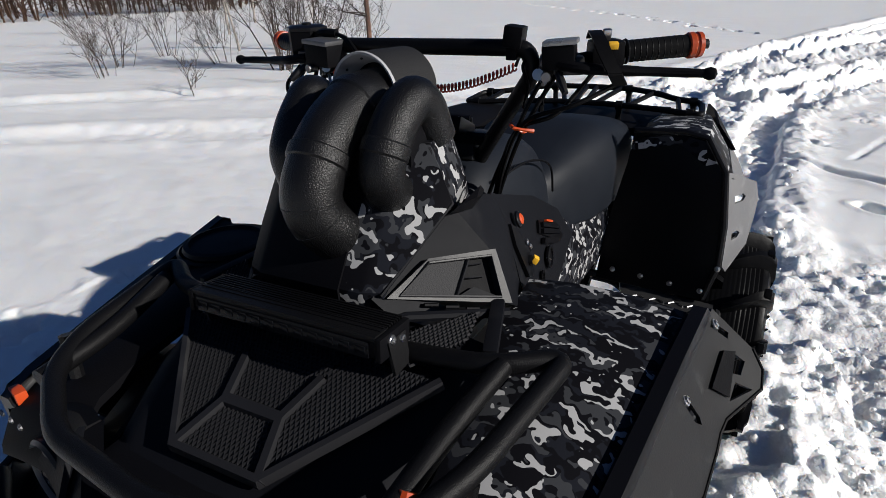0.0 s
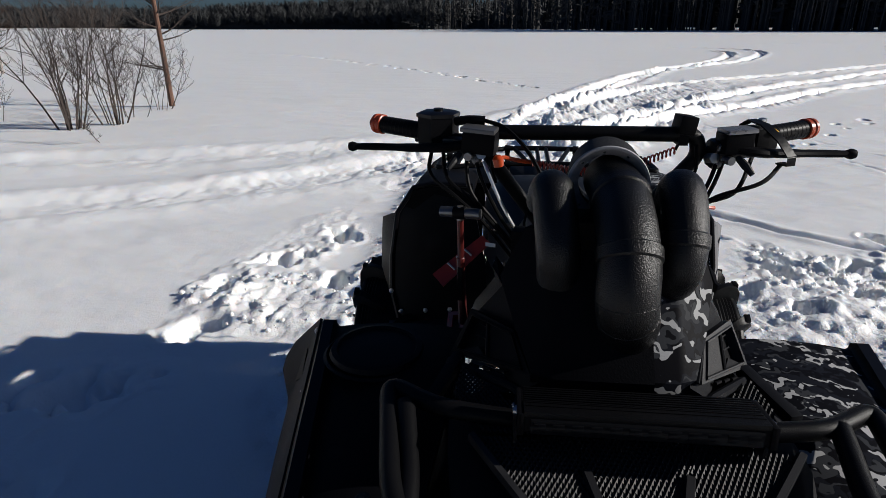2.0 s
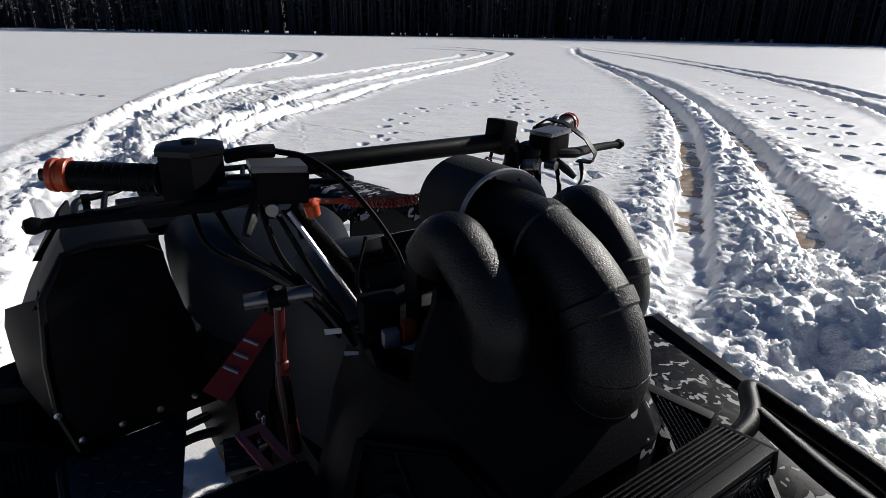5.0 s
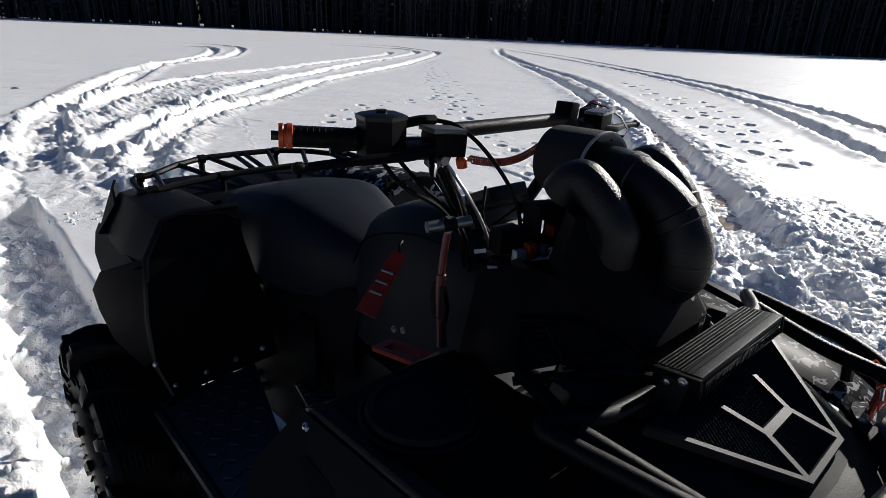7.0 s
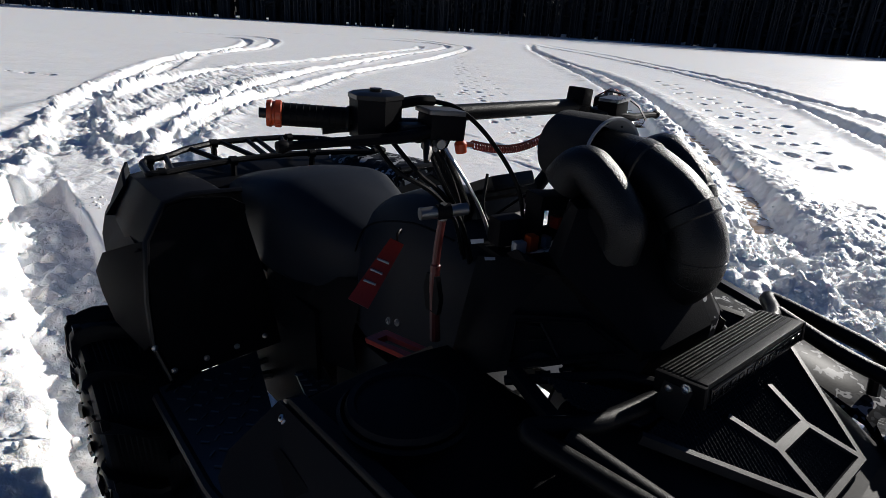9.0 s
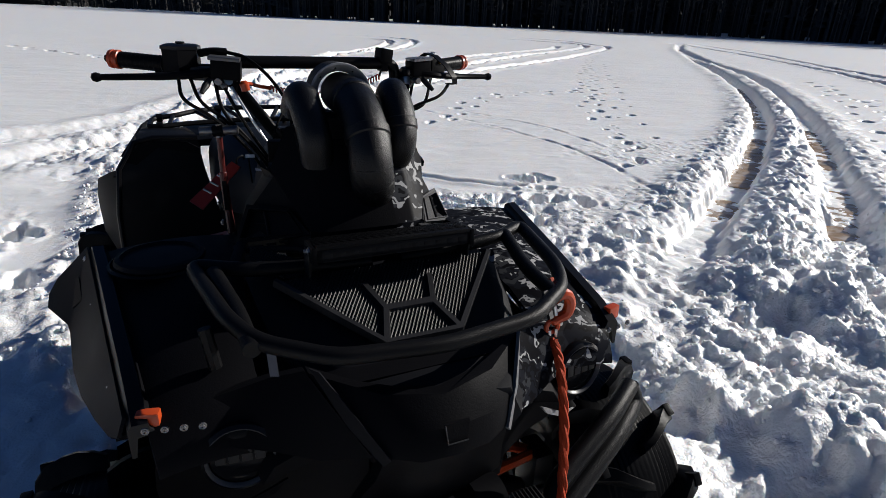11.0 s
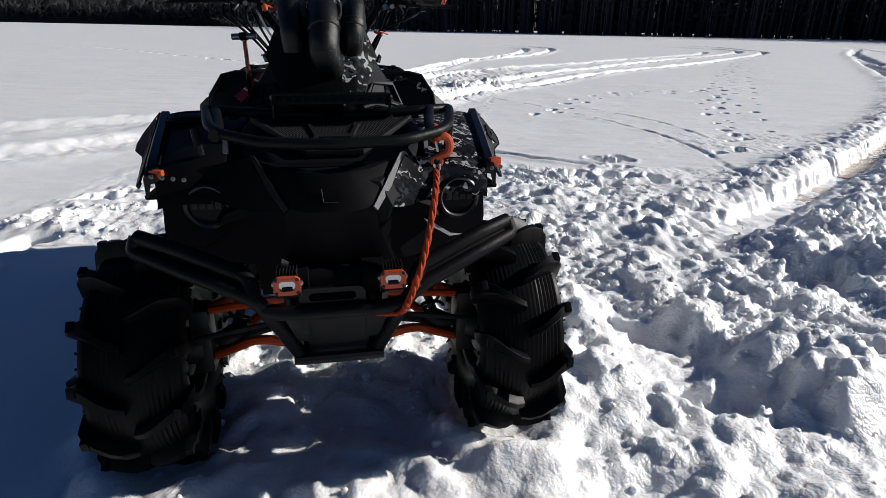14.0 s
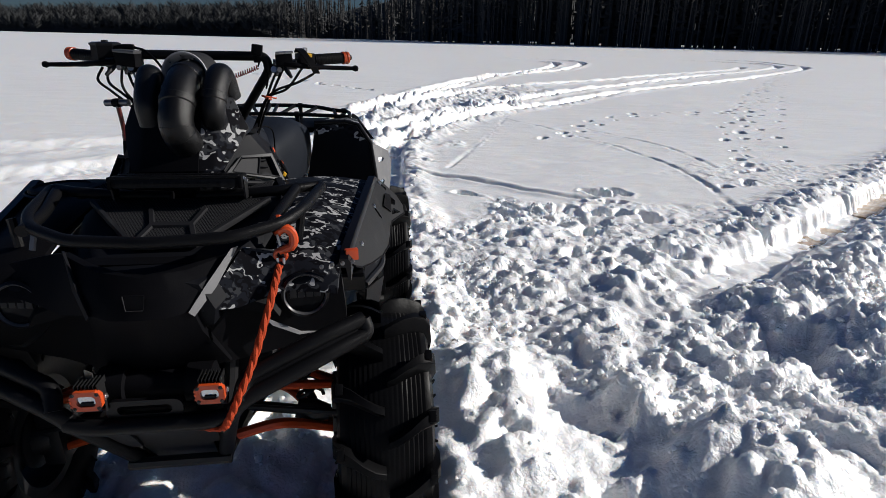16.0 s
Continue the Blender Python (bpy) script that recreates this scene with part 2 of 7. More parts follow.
def spline(pts, n):
    """Catmull-Rom through pts, n steps a span."""
    p = [Vector(q) for q in pts]
    p = [p[0] * 2 - p[1]] + p + [p[-1] * 2 - p[-2]]
    out = []
    for i in range(1, len(p) - 2):
        for j in range(n):
            t = j / n
            out.append(0.5 * (2 * p[i] + (p[i + 1] - p[i - 1]) * t + (2 * p[i - 1] - 5 * p[i] + 4 * p[i + 1] - p[i + 2]) * t * t
                              + (3 * p[i] - p[i - 1] - 3 * p[i + 1] + p[i + 2]) * t ** 3))
    return out + [p[-2]]

# ---- the snow-covered lake ----
def hash01(i, j, seed):
    h = (i.astype(np.int64) * 374761393 + j.astype(np.int64) * 668265263 + seed * 974634777) & 0xFFFFFFFF
    h = ((h ^ (h >> 13)) * 1274126177) & 0xFFFFFFFF
    return ((h ^ (h >> 16)) & 0xFFFFFF) / float(0xFFFFFF)


def value_noise(x, y, seed):
    i, j = np.floor(x), np.floor(y)
    u, v = x - i, y - j
    u, v = u * u * (3 - 2 * u), v * v * (3 - 2 * v)
    a, b = hash01(i, j, seed), hash01(i + 1, j, seed)
    c, d = hash01(i, j + 1, seed), hash01(i + 1, j + 1, seed)
    return (a * (1 - u) + b * u) * (1 - v) + (c * (1 - u) + d * u) * v - 0.5


def fbm(x, y, seed, octaves=4):
    out, amp = 0.0, 1.0
    for k in range(octaves):
        out = out + amp * value_noise(x * 2 ** k + 17.3 * k, y * 2 ** k - 9.1 * k, seed + k)
        amp *= 0.5
    return out


def chunks(x, y, size, seed):
    """Rounded clods: domes of random height with creases between them."""
    gx_, gy_ = np.floor(x / size), np.floor(y / size)
    best, tall = np.full(x.shape, 9.0), np.zeros(x.shape)
    for di in (-1, 0, 1):
        for dj in (-1, 0, 1):
            i, j = gx_ + di, gy_ + dj
            px, py = (i + hash01(i, j, seed)) * size, (j + hash01(i, j, seed + 5)) * size
            d = np.hypot(x - px, (y - py) * (0.75 + 0.5 * hash01(i, j, seed + 9))) / size
            near = d < best
            best = np.where(near, d, best)
            tall = np.where(near, hash01(i, j, seed + 13), tall)
    return np.sqrt(np.clip(1.0 - (best / 0.85) ** 2, 0, 1)) * (0.25 + 0.75 * tall)


def steps_out(start, first, growth, until):
    out, p, s = [], start, first
    while p < until:
        p += s
        s *= growth
        out.append(p)
    return out


FINE = 0.019
right_x = steps_out(6.2, FINE, 1.006, 48)
right_x += steps_out(right_x[-1], right_x[-1] - right_x[-2], 1.1, 900)
left_x = steps_out(2.4, FINE, 1.016, 16)
left_x += steps_out(left_x[-1], left_x[-1] - left_x[-2], 1.1, 900)
GX = np.array([-p for p in reversed(left_x)] + list(np.arange(-2.4, 6.2 + 1e-6, FINE)) + right_x)
far_y = steps_out(5.2, FINE, 1.006, 50)
far_y += steps_out(far_y[-1], far_y[-1] - far_y[-2], 1.1, 900)
near_y = steps_out(2.0, FINE, 1.06, 900)
GY = np.array([-p for p in reversed(near_y)] + list(np.arange(-2.0, 5.2 + 1e-6, FINE)) + far_y)
X, Y = np.meshgrid(GX, GY)
R = np.hypot(X, Y)
calm = 1.0 / (1.0 + (R / 60.0) ** 2)
Z = (0.05 * fbm(X / 4.0, Y / 4.0, 3, 3) + 0.018 * fbm(X / 0.9 + 0.3 * Y, Y / 0.35, 11, 3)) * calm + 0.005 * fbm(X * 6, Y * 9, 15, 2) * (R < 14)


def patch(x0, x1, y0, y1):
    return (slice(np.searchsorted(GY, y0), np.searchsorted(GY, y1)), slice(np.searchsorted(GX, x0), np.searchsorted(GX, x1)))


def distance_to(pts, reach):
    """Distance from the sheet's points to a curve in the plan, and how far along it they lie (0 to 1)."""
    line = [(p.x, p.y) for p in spline([(x, y, 0) for x, y in pts], 9)]
    d, along = np.full(X.shape, 99.0), np.zeros(X.shape)
    for k in range(len(line) - 1):
        (ax, ay), (bx, by) = line[k], line[k + 1]
        s = patch(min(ax, bx) - reach, max(ax, bx) + reach, min(ay, by) - reach, max(ay, by) + reach)
        x, y = X[s], Y[s]
        if x.size == 0:
            continue
        vx, vy = bx - ax, by - ay
        q = np.clip(((x - ax) * vx + (y - ay) * vy) / (vx * vx + vy * vy + 1e-9), 0, 1)
        dd = np.hypot(x - ax - q * vx, y - ay - q * vy)
        near = dd < d[s]
        d[s] = np.where(near, dd, d[s])
        along[s] = np.where(near, (k + q) / (len(line) - 1), along[s])
    return d, along


def ramp(a, b, x):
    t = np.clip((x - a) / (b - a), 0, 1)
    return t * t * (3 - 2 * t)


def billow(x, y, seed, octaves=4, gain=0.55):
    """Crumbly relief: rounded lumps with sharp creases between."""
    out, amp = 0.0, 1.0
    for k in range(octaves):
        c, q = math.cos(0.7 * k), math.sin(0.7 * k)
        out = out + amp * np.abs(2 * value_noise((c * x - q * y) * 2.1 ** k + 31.7 * k, (q * x + c * y) * 2.1 ** k + 11.9 * k, seed + k))
        amp *= gain
    return out


NEAR, MID = 1 - ramp(5.0, 9.0, R), 1 - ramp(12.0, 22.0, R)
BILLOW = MID * billow(X / 0.23, Y / 0.23, 91, 3, 0.6) + (1 - MID) * billow(X / 0.7, Y / 0.7, 95, 2, 0.5)
FINELY = NEAR * billow(X / 0.09, Y / 0.09, 131, 2, 0.6) + (1 - NEAR) * 0.5
CLODS = 0.6 * chunks(X, Y, 0.34, 21) + 0.45 * chunks(X, Y, 0.15, 31) + 0.2 * chunks(X, Y, 0.07, 41)
CLODS = np.where(R < 30, CLODS, 0.6 * chunks(X, Y, 0.5, 51))
RUFF = fbm(X * 2.2, Y * 2.2, 61, 4)


WX = X + 0.05 * fbm(X * 6.5, Y * 6.5, 201, 3)
WY = Y + 0.05 * fbm(X * 6.5, Y * 6.5, 207, 3)


def scattered(size, seed, share):
    """Clods that lie apart: only a share of the cells holds one, the rest is flat."""
    c = chunks(WX, WY, size, seed)
    return np.clip(c - (1 - share), 0, 1) / share


def rut(pts, half, depth, bank, lumps=0.06, edge=0.06, start=1.0, bank_width=0.16, crumble=1.0, uneven=1.2, floor=0.02, ribs=0.0):
    """A wheel track pressed into the snow, with thrown-up, crumbly banks. start: the share of its depth at the first end."""
    global Z
    d, along = distance_to(pts, half + 1.2)
    d = d + crumble * (0.06 * RUFF + 0.05 * (BILLOW - 0.6)) * min(1.0, half * 3)
    if ribs:  # the wall pushed up by the lugs, rib by rib
        d = d + ribs * value_noise((0.84 * X + 0.54 * Y) / 0.042, np.zeros(X.shape), 411) * (R < 14)
    deep = depth * (start + (1 - start) * ramp(0.0, 0.25, along))
    inside = 1 - ramp(half - edge, half + edge, d)
    brim = np.exp(-(((d - half - bank_width) / bank_width) ** 2)) * (1 - inside)
    Z = Z * (1 - 0.7 * inside) - deep * inside + brim * (bank * (0.7 + uneven * RUFF) + lumps * (0.5 * CLODS + 0.9 * BILLOW + 0.25 * FINELY - 0.5)) + inside * (floor * BILLOW + 1.2 * (floor - 0.02) * scattered(0.11, 261, 0.6))
    ROUGH[:] = np.maximum(ROUGH, np.clip(brim * lumps * 12, 0, 1))


ROUGH = np.zeros(X.shape)
# trampled, broken snow beside the machine
heap = np.zeros(X.shape)
for cx, cy, rx, ry, tall in ((1.35, 0.2, 0.75, 1.7, 1.0), (1.2, -1.6, 1.0, 1.2, 0.9), (2.0, 1.9, 1.1, 1.3, 0.9), (2.4, -0.6, 1.4, 1.5, 1.0), (3.6, 0.2, 1.7, 1.1, 1.0),
                             (5.2, 0.9, 1.5, 0.9, 0.7), (0.1, -1.25, 0.8, 0.5, 0.55), (3.2, 2.4, 1.2, 0.7, 0.35), (5.6, 4.1, 1.8, 0.8, 0.3), (-1.5, 1.95, 0.75, 0.45, 0.7),
                             (-0.95, 1.3, 0.35, 0.8, 0.6), (-1.7, 2.9, 0.35, 0.9, 0.25), (0.95, 1.6, 0.45, 1.6, 0.8), (4.4, -1.6, 2.2, 1.2, 0.7)):
    q = np.hypot((X - cx) / rx, (Y - cy) / ry) + 0.35 * RUFF
    heap = np.maximum(heap, tall * (1 - ramp(0.75, 1.1, q)))
PATCHY = ramp(-0.22, 0.22, fbm(X * 1.6, Y * 1.6, 271, 3))
MOUNDS = billow(WX / 0.95, WY / 0.95, 221, 2, 0.5)
broken = 0.11 * (MOUNDS - 0.55) + 0.055 * scattered(0.34, 231, 0.6) + (0.6 + 0.4 * PATCHY) * (0.040 * scattered(0.18, 241, 0.5) + 0.046 * scattered(0.105, 251, 0.6) + 0.055 * (FINELY - 0.5) + 0.034 * scattered(0.06, 255, 0.6)) + 0.05 * RUFF - 0.02
# old, drifted track pair on the other side, and the packed trail behind
rut([(-14, -0.4), (-9, 1.55), (-5.7, 3.25), (-3.66, 4.1), (-2.06, 5.2), (-0.5, 6.8), (0.8, 9.0)], 0.30, 0.06, 0.045, 0.010, edge=0.14, crumble=0.3, uneven=0.5, bank_width=0.24)
rut([(-15, 1.0), (-9.7, 3.8), (-8.2, 4.7), (-6.0, 5.6), (-3.8, 6.1), (-1.2, 7.4), (0.4, 10.2)], 0.26, 0.05, 0.04, 0.014, edge=0.14, crumble=0.3, uneven=0.5, bank_width=0.24)
# the churned band where the loops part, then the loops themselves
d, along = distance_to([(-0.2, 5.6), (0.6, 7.6), (2.0, 10.2), (4.3, 14.2), (7.0, 18.0)], 3.0)
band = (1 - ramp(0.7, 1.7, d + 0.9 * RUFF)) * (1 - 0.6 * ramp(0.6, 1.0, along))
Z = Z + band * (0.07 * scattered(0.62, 331, 0.6) + 0.045 * scattered(0.33, 335, 0.35) + 0.04 * (BILLOW - 0.6) + 0.03 * scattered(0.15, 339, 0.35) - 0.02)
ROUGH = np.maximum(ROUGH, 0.7 * band)
rut([(-0.36, 5.5), (0.0, 7.0), (0.5, 9.5), (2.2, 15.0), (4.8, 20.7), (6.7, 23.1), (8.6, 25.0), (10.6, 27.5), (12.8, 31.5), (15, 36), (16.2, 40), (15.4, 43.5), (12, 45)], 0.2, 0.14, 0.03, 0.04, edge=0.05, start=0.3, crumble=0.6, floor=0.04)
rut([(0.58, 0.9), (0.6, 2.4), (0.75, 4.3), (1.05, 6.6), (2.3, 9.0), (3.7, 10.6), (5.6, 12.3), (8.5, 15.2), (13.5, 19.2), (18, 22.9), (23.5, 28.0), (28.8, 33.0), (31.6, 36.6), (33.2, 41), (35, 46.5), (34, 51.5), (28.6, 54), (22, 55)], 0.18, 0.17, 0.03, 0.035, edge=0.025, start=0.25, crumble=0.7, floor=0.05)
rut([(0.8, 7.3), (1.7, 9.0), (3.4, 11.3), (5.3, 13.7), (7.8, 16.2), (11.2, 19.3), (16.3, 24), (22.5, 29.3), (28, 34.5), (30.6, 38.5), (31, 43), (28.5, 47.5)], 0.2, 0.13, 0.04, 0.04, start=0.4)
rut([(0.1, 8.6), (0.9, 11.4), (3.2, 16.2), (6.0, 22.4), (8.9, 26.6), (11.2, 31), (13.2, 36), (13.8, 40)], 0.2, 0.12, 0.035, 0.035, start=0.4)
rut([(0.9, 10.0), (2.4, 13.2), (5.2, 16.8), (7.8, 18.8), (11, 21.2), (15.8, 25.3), (22.3, 30.8), (25.5, 34.5)], 0.2, 0.11, 0.035, 0.04, start=0.4)
# ruts beside the machine: one wet, one deep, and the outer pair of an old loop
rut([(2.6, 1.0), (3.2, 1.38), (4.8, 2.4), (6.9, 3.75), (10.6, 6.5), (16, 11.5), (25, 21.3), (36, 33.2), (54, 52.5), (90, 110)], 0.17, 0.17, 0.03, 0.055, edge=0.05, start=0.15, bank_width=0.26, crumble=1.2, ribs=0.045)
rut([(3.3, 0.2), (4.1, 0.7), (5.2, 1.4), (7.4, 2.95), (12.2, 6.8), (18.6, 12.8), (28, 23.9), (41, 38), (60, 58), (95, 112)], 0.20, 0.17, 0.025, 0.045, edge=0.09, start=0.05, bank_width=0.28, crumble=1.6)
rut([(6, -3), (8.5, -0.3), (10.2, 1.1), (11.6, 2.0), (14.9, 4.1), (19, 7.1), (23.1, 11.1), (28, 16.7), (36.4, 27), (46.2, 41), (62, 62), (90, 100)], 0.2, 0.14, 0.04, 0.03, edge=0.08)
rut([(10, -3), (12.5, 0.5), (14.1, 1.9), (15.5, 3.0), (18.6, 5.3), (22, 8.4), (25.8, 12.4), (32, 19.4), (41.8, 31), (54, 48), (72, 68), (98, 102)], 0.2, 0.14, 0.04, 0.03, edge=0.08)
# thin runner lines and cracks
rut([(3.3, 9.0), (3.9, 7.4), (4.25, 5.9), (4.35, 4.4), (4.2, 3.5), (3.9, 2.4)], 0.03, 0.014, 0.004, 0.0, edge=0.03, bank_width=0.05)
rut([(4.4, 7.9), (4.7, 6.9), (5.0, 5.9), (4.9, 4.5)], 0.03, 0.014, 0.004, 0.0, edge=0.03, bank_width=0.05)
rut([(3.3, 9.2), (2.4, 6.7), (1.5, 4.6)], 0.025, 0.008, 0.003, 0.0, edge=0.03, bank_width=0.05)
rut([(0.85, 4.55), (1.2, 4.3), (1.8, 3.9), (2.2, 3.45), (2.7, 3.15)], 0.035, 0.04, 0.02, 0.0, edge=0.04, bank_width=0.06)

CRISP = NEAR * fbm(X * 11, Y * 11, 301, 2) + (1 - NEAR) * fbm(X * 4, Y * 4, 305, 2)
rng = random.Random(4)


def print_hole(x, y, r, depth, turn=0.0):
    s = patch(x - 3 * r, x + 3 * r, y - 3 * r, y + 3 * r)
    if X[s].size == 0:
        return
    u, v = (X[s] - x) * math.cos(turn) + (Y[s] - y) * math.sin(turn), -(X[s] - x) * math.sin(turn) + (Y[s] - y) * math.cos(turn)
    q = np.hypot(u / r, v / (0.6 * r)) + 0.5 * RUFF[s] + 0.3 * (BILLOW[s] - 0.6) + 0.9 * CRISP[s]
    Z[s] += -depth * (1 - ramp(0.65, 1.05, q)) + 0.10 * depth * np.exp(-(((q - 1.35) / 0.25) ** 2))


def trail(pts, pace, r, depth, spread):
    line = spline([(x, y, 0) for x, y in pts], 40)
    run, k = 0.0, 0
    for a, b in zip(line, line[1:]):
        run += (b - a).length
        if run > pace:
            run, k = 0.0, k + 1
            side = Vector((-(b - a).y, (b - a).x, 0)).normalized() * spread * (1 if k % 2 else -1)
            print_hole(a.x + side.x + rng.uniform(-0.12, 0.12), a.y + side.y + rng.uniform(-0.12, 0.12), r * rng.uniform(0.85, 1.2), depth * rng.uniform(0.7, 1.2), math.atan2((b - a).y, (b - a).x))


trail([(4.3, 3.2), (5.0, 4.1), (5.6, 4.9), (6.1, 6.0), (7.4, 7.9), (9.1, 10.2), (12.6, 14.8), (18.5, 22.0), (22, 25.5)], 0.42, 0.11, 0.05, 0.13)
trail([(4.6, 3.0), (5.6, 4.4), (6.9, 6.3), (8.2, 8.1), (10, 10.4), (13.4, 15), (17, 19.5)], 0.6, 0.10, 0.04, 0.2)
trail([(3.2, 6.4), (4.74, 8.2), (6.2, 9.6), (9.2, 10.3)], 0.4, 0.12, 0.045, 0.12)
trail([(-26, 42), (-13.9, 35), (-6.0, 25.3), (-1.6, 18.8), (1.0, 15.0)], 0.55, 0.2, 0.07, 0.12)
trail([(8.0, 1.3), (8.94, 2.23), (11.6, 3.8), (17, 8)], 0.5, 0.16, 0.09, 0.22)
trail([(7.6, 1.8), (9.6, 3.4), (13, 5.6), (20, 11.5)], 0.6, 0.15, 0.08, 0.25)
for hx, hy, hr, hd in ((-1.45, 3.15, 0.2, 0.14), (-1.7, 2.6, 0.24, 0.15), (-1.95, 2.05, 0.22, 0.15), (-1.9, 1.5, 0.2, 0.12), (-1.25, 2.2, 0.16, 0.1), (2.68, 0.25, 0.22, 0.10), (1.55, -0.66, 0.24, 0.09), (1.46, -0.12, 0.15, 0.07), (1.27, 0.02, 0.12, 0.06), (0.98, -0.12, 0.13, 0.05), (1.02, -0.28, 0.10, 0.05),
                        (1.5, 3.4, 0.14, 0.10), (1.8, 2.85, 0.16, 0.12), (2.4, 2.85, 0.17, 0.13), (2.9, 3.3, 0.16, 0.12), (2.6, 2.7, 0.15, 0.11), (3.1, 3.3, 0.14, 0.1), (1.4, 2.3, 0.18, 0.12), (1.6, 2.0, 0.17, 0.12), (2.0, 1.6, 0.18, 0.13), (3.0, 2.5, 0.16, 0.1), (2.7, 1.5, 0.19, 0.14), (3.7, 2.1, 0.19, 0.14), (2.1, 2.3, 0.15, 0.11),
                        (2.2, 2.75, 0.17, 0.13), (2.75, 2.6, 0.18, 0.13), (1.75, 2.6, 0.16, 0.12), (2.3, 2.15, 0.16, 0.12), (2.9, 3.0, 0.15, 0.12),
                       (-2.2, 0.9, 0.3, 0.10), (-2.0, 0.2, 0.28, 0.10), (-2.6, 0.1, 0.25, 0.08)):
    print_hole(hx, hy, hr, hd, rng.uniform(0, 3))
s = patch(2.3, 3.7, -0.3, 1.2)
Z[s] += 0.06 * np.exp(-(((X[s] - 3.3) / 0.2) ** 2) - (((Y[s] - 0.75) / 0.25) ** 2)) * (0.5 + 0.8 * CLODS[s])
for mx, my, mr, mt in ((3.08, 0.24, 0.24, 0.16), (1.92, -0.58, 0.30, 0.12), (1.66, -0.10, 0.16, 0.07), (1.05, -0.42, 0.12, 0.05), (2.35, 0.1, 0.22, 0.05), (3.6, 0.45, 0.25, 0.10), (1.12, 0.10, 0.12, 0.06)):
    s = patch(mx - 1, mx + 1, my - 1, my + 1)
    q = np.hypot(X[s] - mx, Y[s] - my) / mr + 0.7 * RUFF[s]
    Z[s] += mt * (1 - ramp(0.35, 1.15, q)) * (0.75 + 0.5 * BILLOW[s])
Z = Z + 0.68 * heap * broken
ROUGH = np.maximum(ROUGH, heap)

# the trench that the wheels sank behind the machine: a clean wall towards it, a crumbled rim on the other side
s = patch(-1.6, 0.3, 0.4, 6.6)
x, y = X[s], Y[s]
rim_right = -0.33 + 0.012 * RUFF[s] + 0.03 * ramp(3.0, 4.6, y)
rim_left = -0.84 + 0.10 * RUFF[s] + 0.06 * (BILLOW[s] - 0.6) + 0.10 * ramp(3.5, 5.5, y)
inside = (1 - ramp(-0.018, 0.018, x - rim_right)) * ramp(-0.03, 0.03, x - rim_left) * (1 - ramp(-0.06, 0.04, y - 5.45 - 0.15 * RUFF[s])) * ramp(0.7, 1.1, y)
slab = ramp(0.0, 0.05, x - rim_right) * (1 - ramp(0.3, 0.6, x - rim_right))
Z[s] = Z[s] * (1 - 0.8 * slab) + 0.012 * slab * RUFF[s]
step = 0.05 * ramp(4.25, 4.3, y + 0.1 * RUFF[s])
Z[s] = Z[s] * (1 - inside) + inside * (-0.25 + step + 0.03 * RUFF[s] + 0.05 * (BILLOW[s] - 0.5) + 0.045 * scattered(0.11, 261, 0.6)[s] + 0.02 * (FINELY[s] - 0.5))
rim_lumps = np.exp(-(((x - rim_left + 0.16) / 0.16) ** 2)) * (1 - ramp(4.8, 5.6, y)) * ramp(0.8, 1.2, y)
Z[s] += rim_lumps * (0.03 * CLODS[s] + 0.05 * (BILLOW[s] - 0.5) + 0.02)
ROUGH[s] = np.maximum(ROUGH[s], np.maximum(inside, rim_lumps))

# loose lumps before the machine, in its own shade too
lumps = np.exp(-((np.maximum(np.abs(X) - 0.9, 0) / 0.4) ** 2) - (((Y + 1.05) / 0.4) ** 2))
Z = Z + lumps * (0.05 * scattered(0.16, 241, 0.6) + 0.028 * scattered(0.08, 251, 0.6))
ROUGH = np.maximum(ROUGH, 0.7 * lumps)
# snow under the machine is pressed level with the tyres' feet
s = patch(0.4, 1.6, -0.6, 1.2)
Z[s] += 0.06 * np.exp(-(((X[s] - 1.02) / 0.25) ** 2) - (((Y[s] - 0.25) / 0.5) ** 2)) * (0.2 + 1.0 * BILLOW[s])
foot = np.exp(-((np.maximum(np.abs(X) - 0.62, 0) / 0.16) ** 2) - ((np.maximum(np.abs(Y - 0.21) - 0.75, 0) / 0.16) ** 2))
Z = Z * (1 - 0.75 * foot) - 0.015 * foot + foot * (0.05 * (BILLOW - 0.6) + 0.045 * scattered(0.17, 241, 0.5) + 0.025 * scattered(0.09, 251, 0.5))
ROUGH = np.maximum(ROUGH, 0.8 * foot)
for wx, wy in ((0.55, -0.52), (-0.55, -0.52), (0.55, 0.95), (-0.55, 0.95)):
    s = patch(wx - 0.5, wx + 0.5, wy - 0.6, wy + 0.6)
    q = np.hypot((X[s] - wx) / 0.2, (Y[s] - wy) / 0.26)
    Z[s] += 0.035 * np.exp(-(((q - 1.25) / 0.3) ** 2)) * (0.1 + 1.3 * CLODS[s] + 0.6 * (BILLOW[s] - 0.5))
    Z[s] = np.where(q < 1.0, np.minimum(Z[s], -0.012 + 0.06 * ramp(0.6, 1.0, q)), Z[s])
# low shore under the near forest and the thicket
Z = Z + 0.8 * ramp(190, 260, R) * ramp(0.1, 0.3, X / np.maximum(R, 1)) + 4.0 * ramp(480, 620, R)

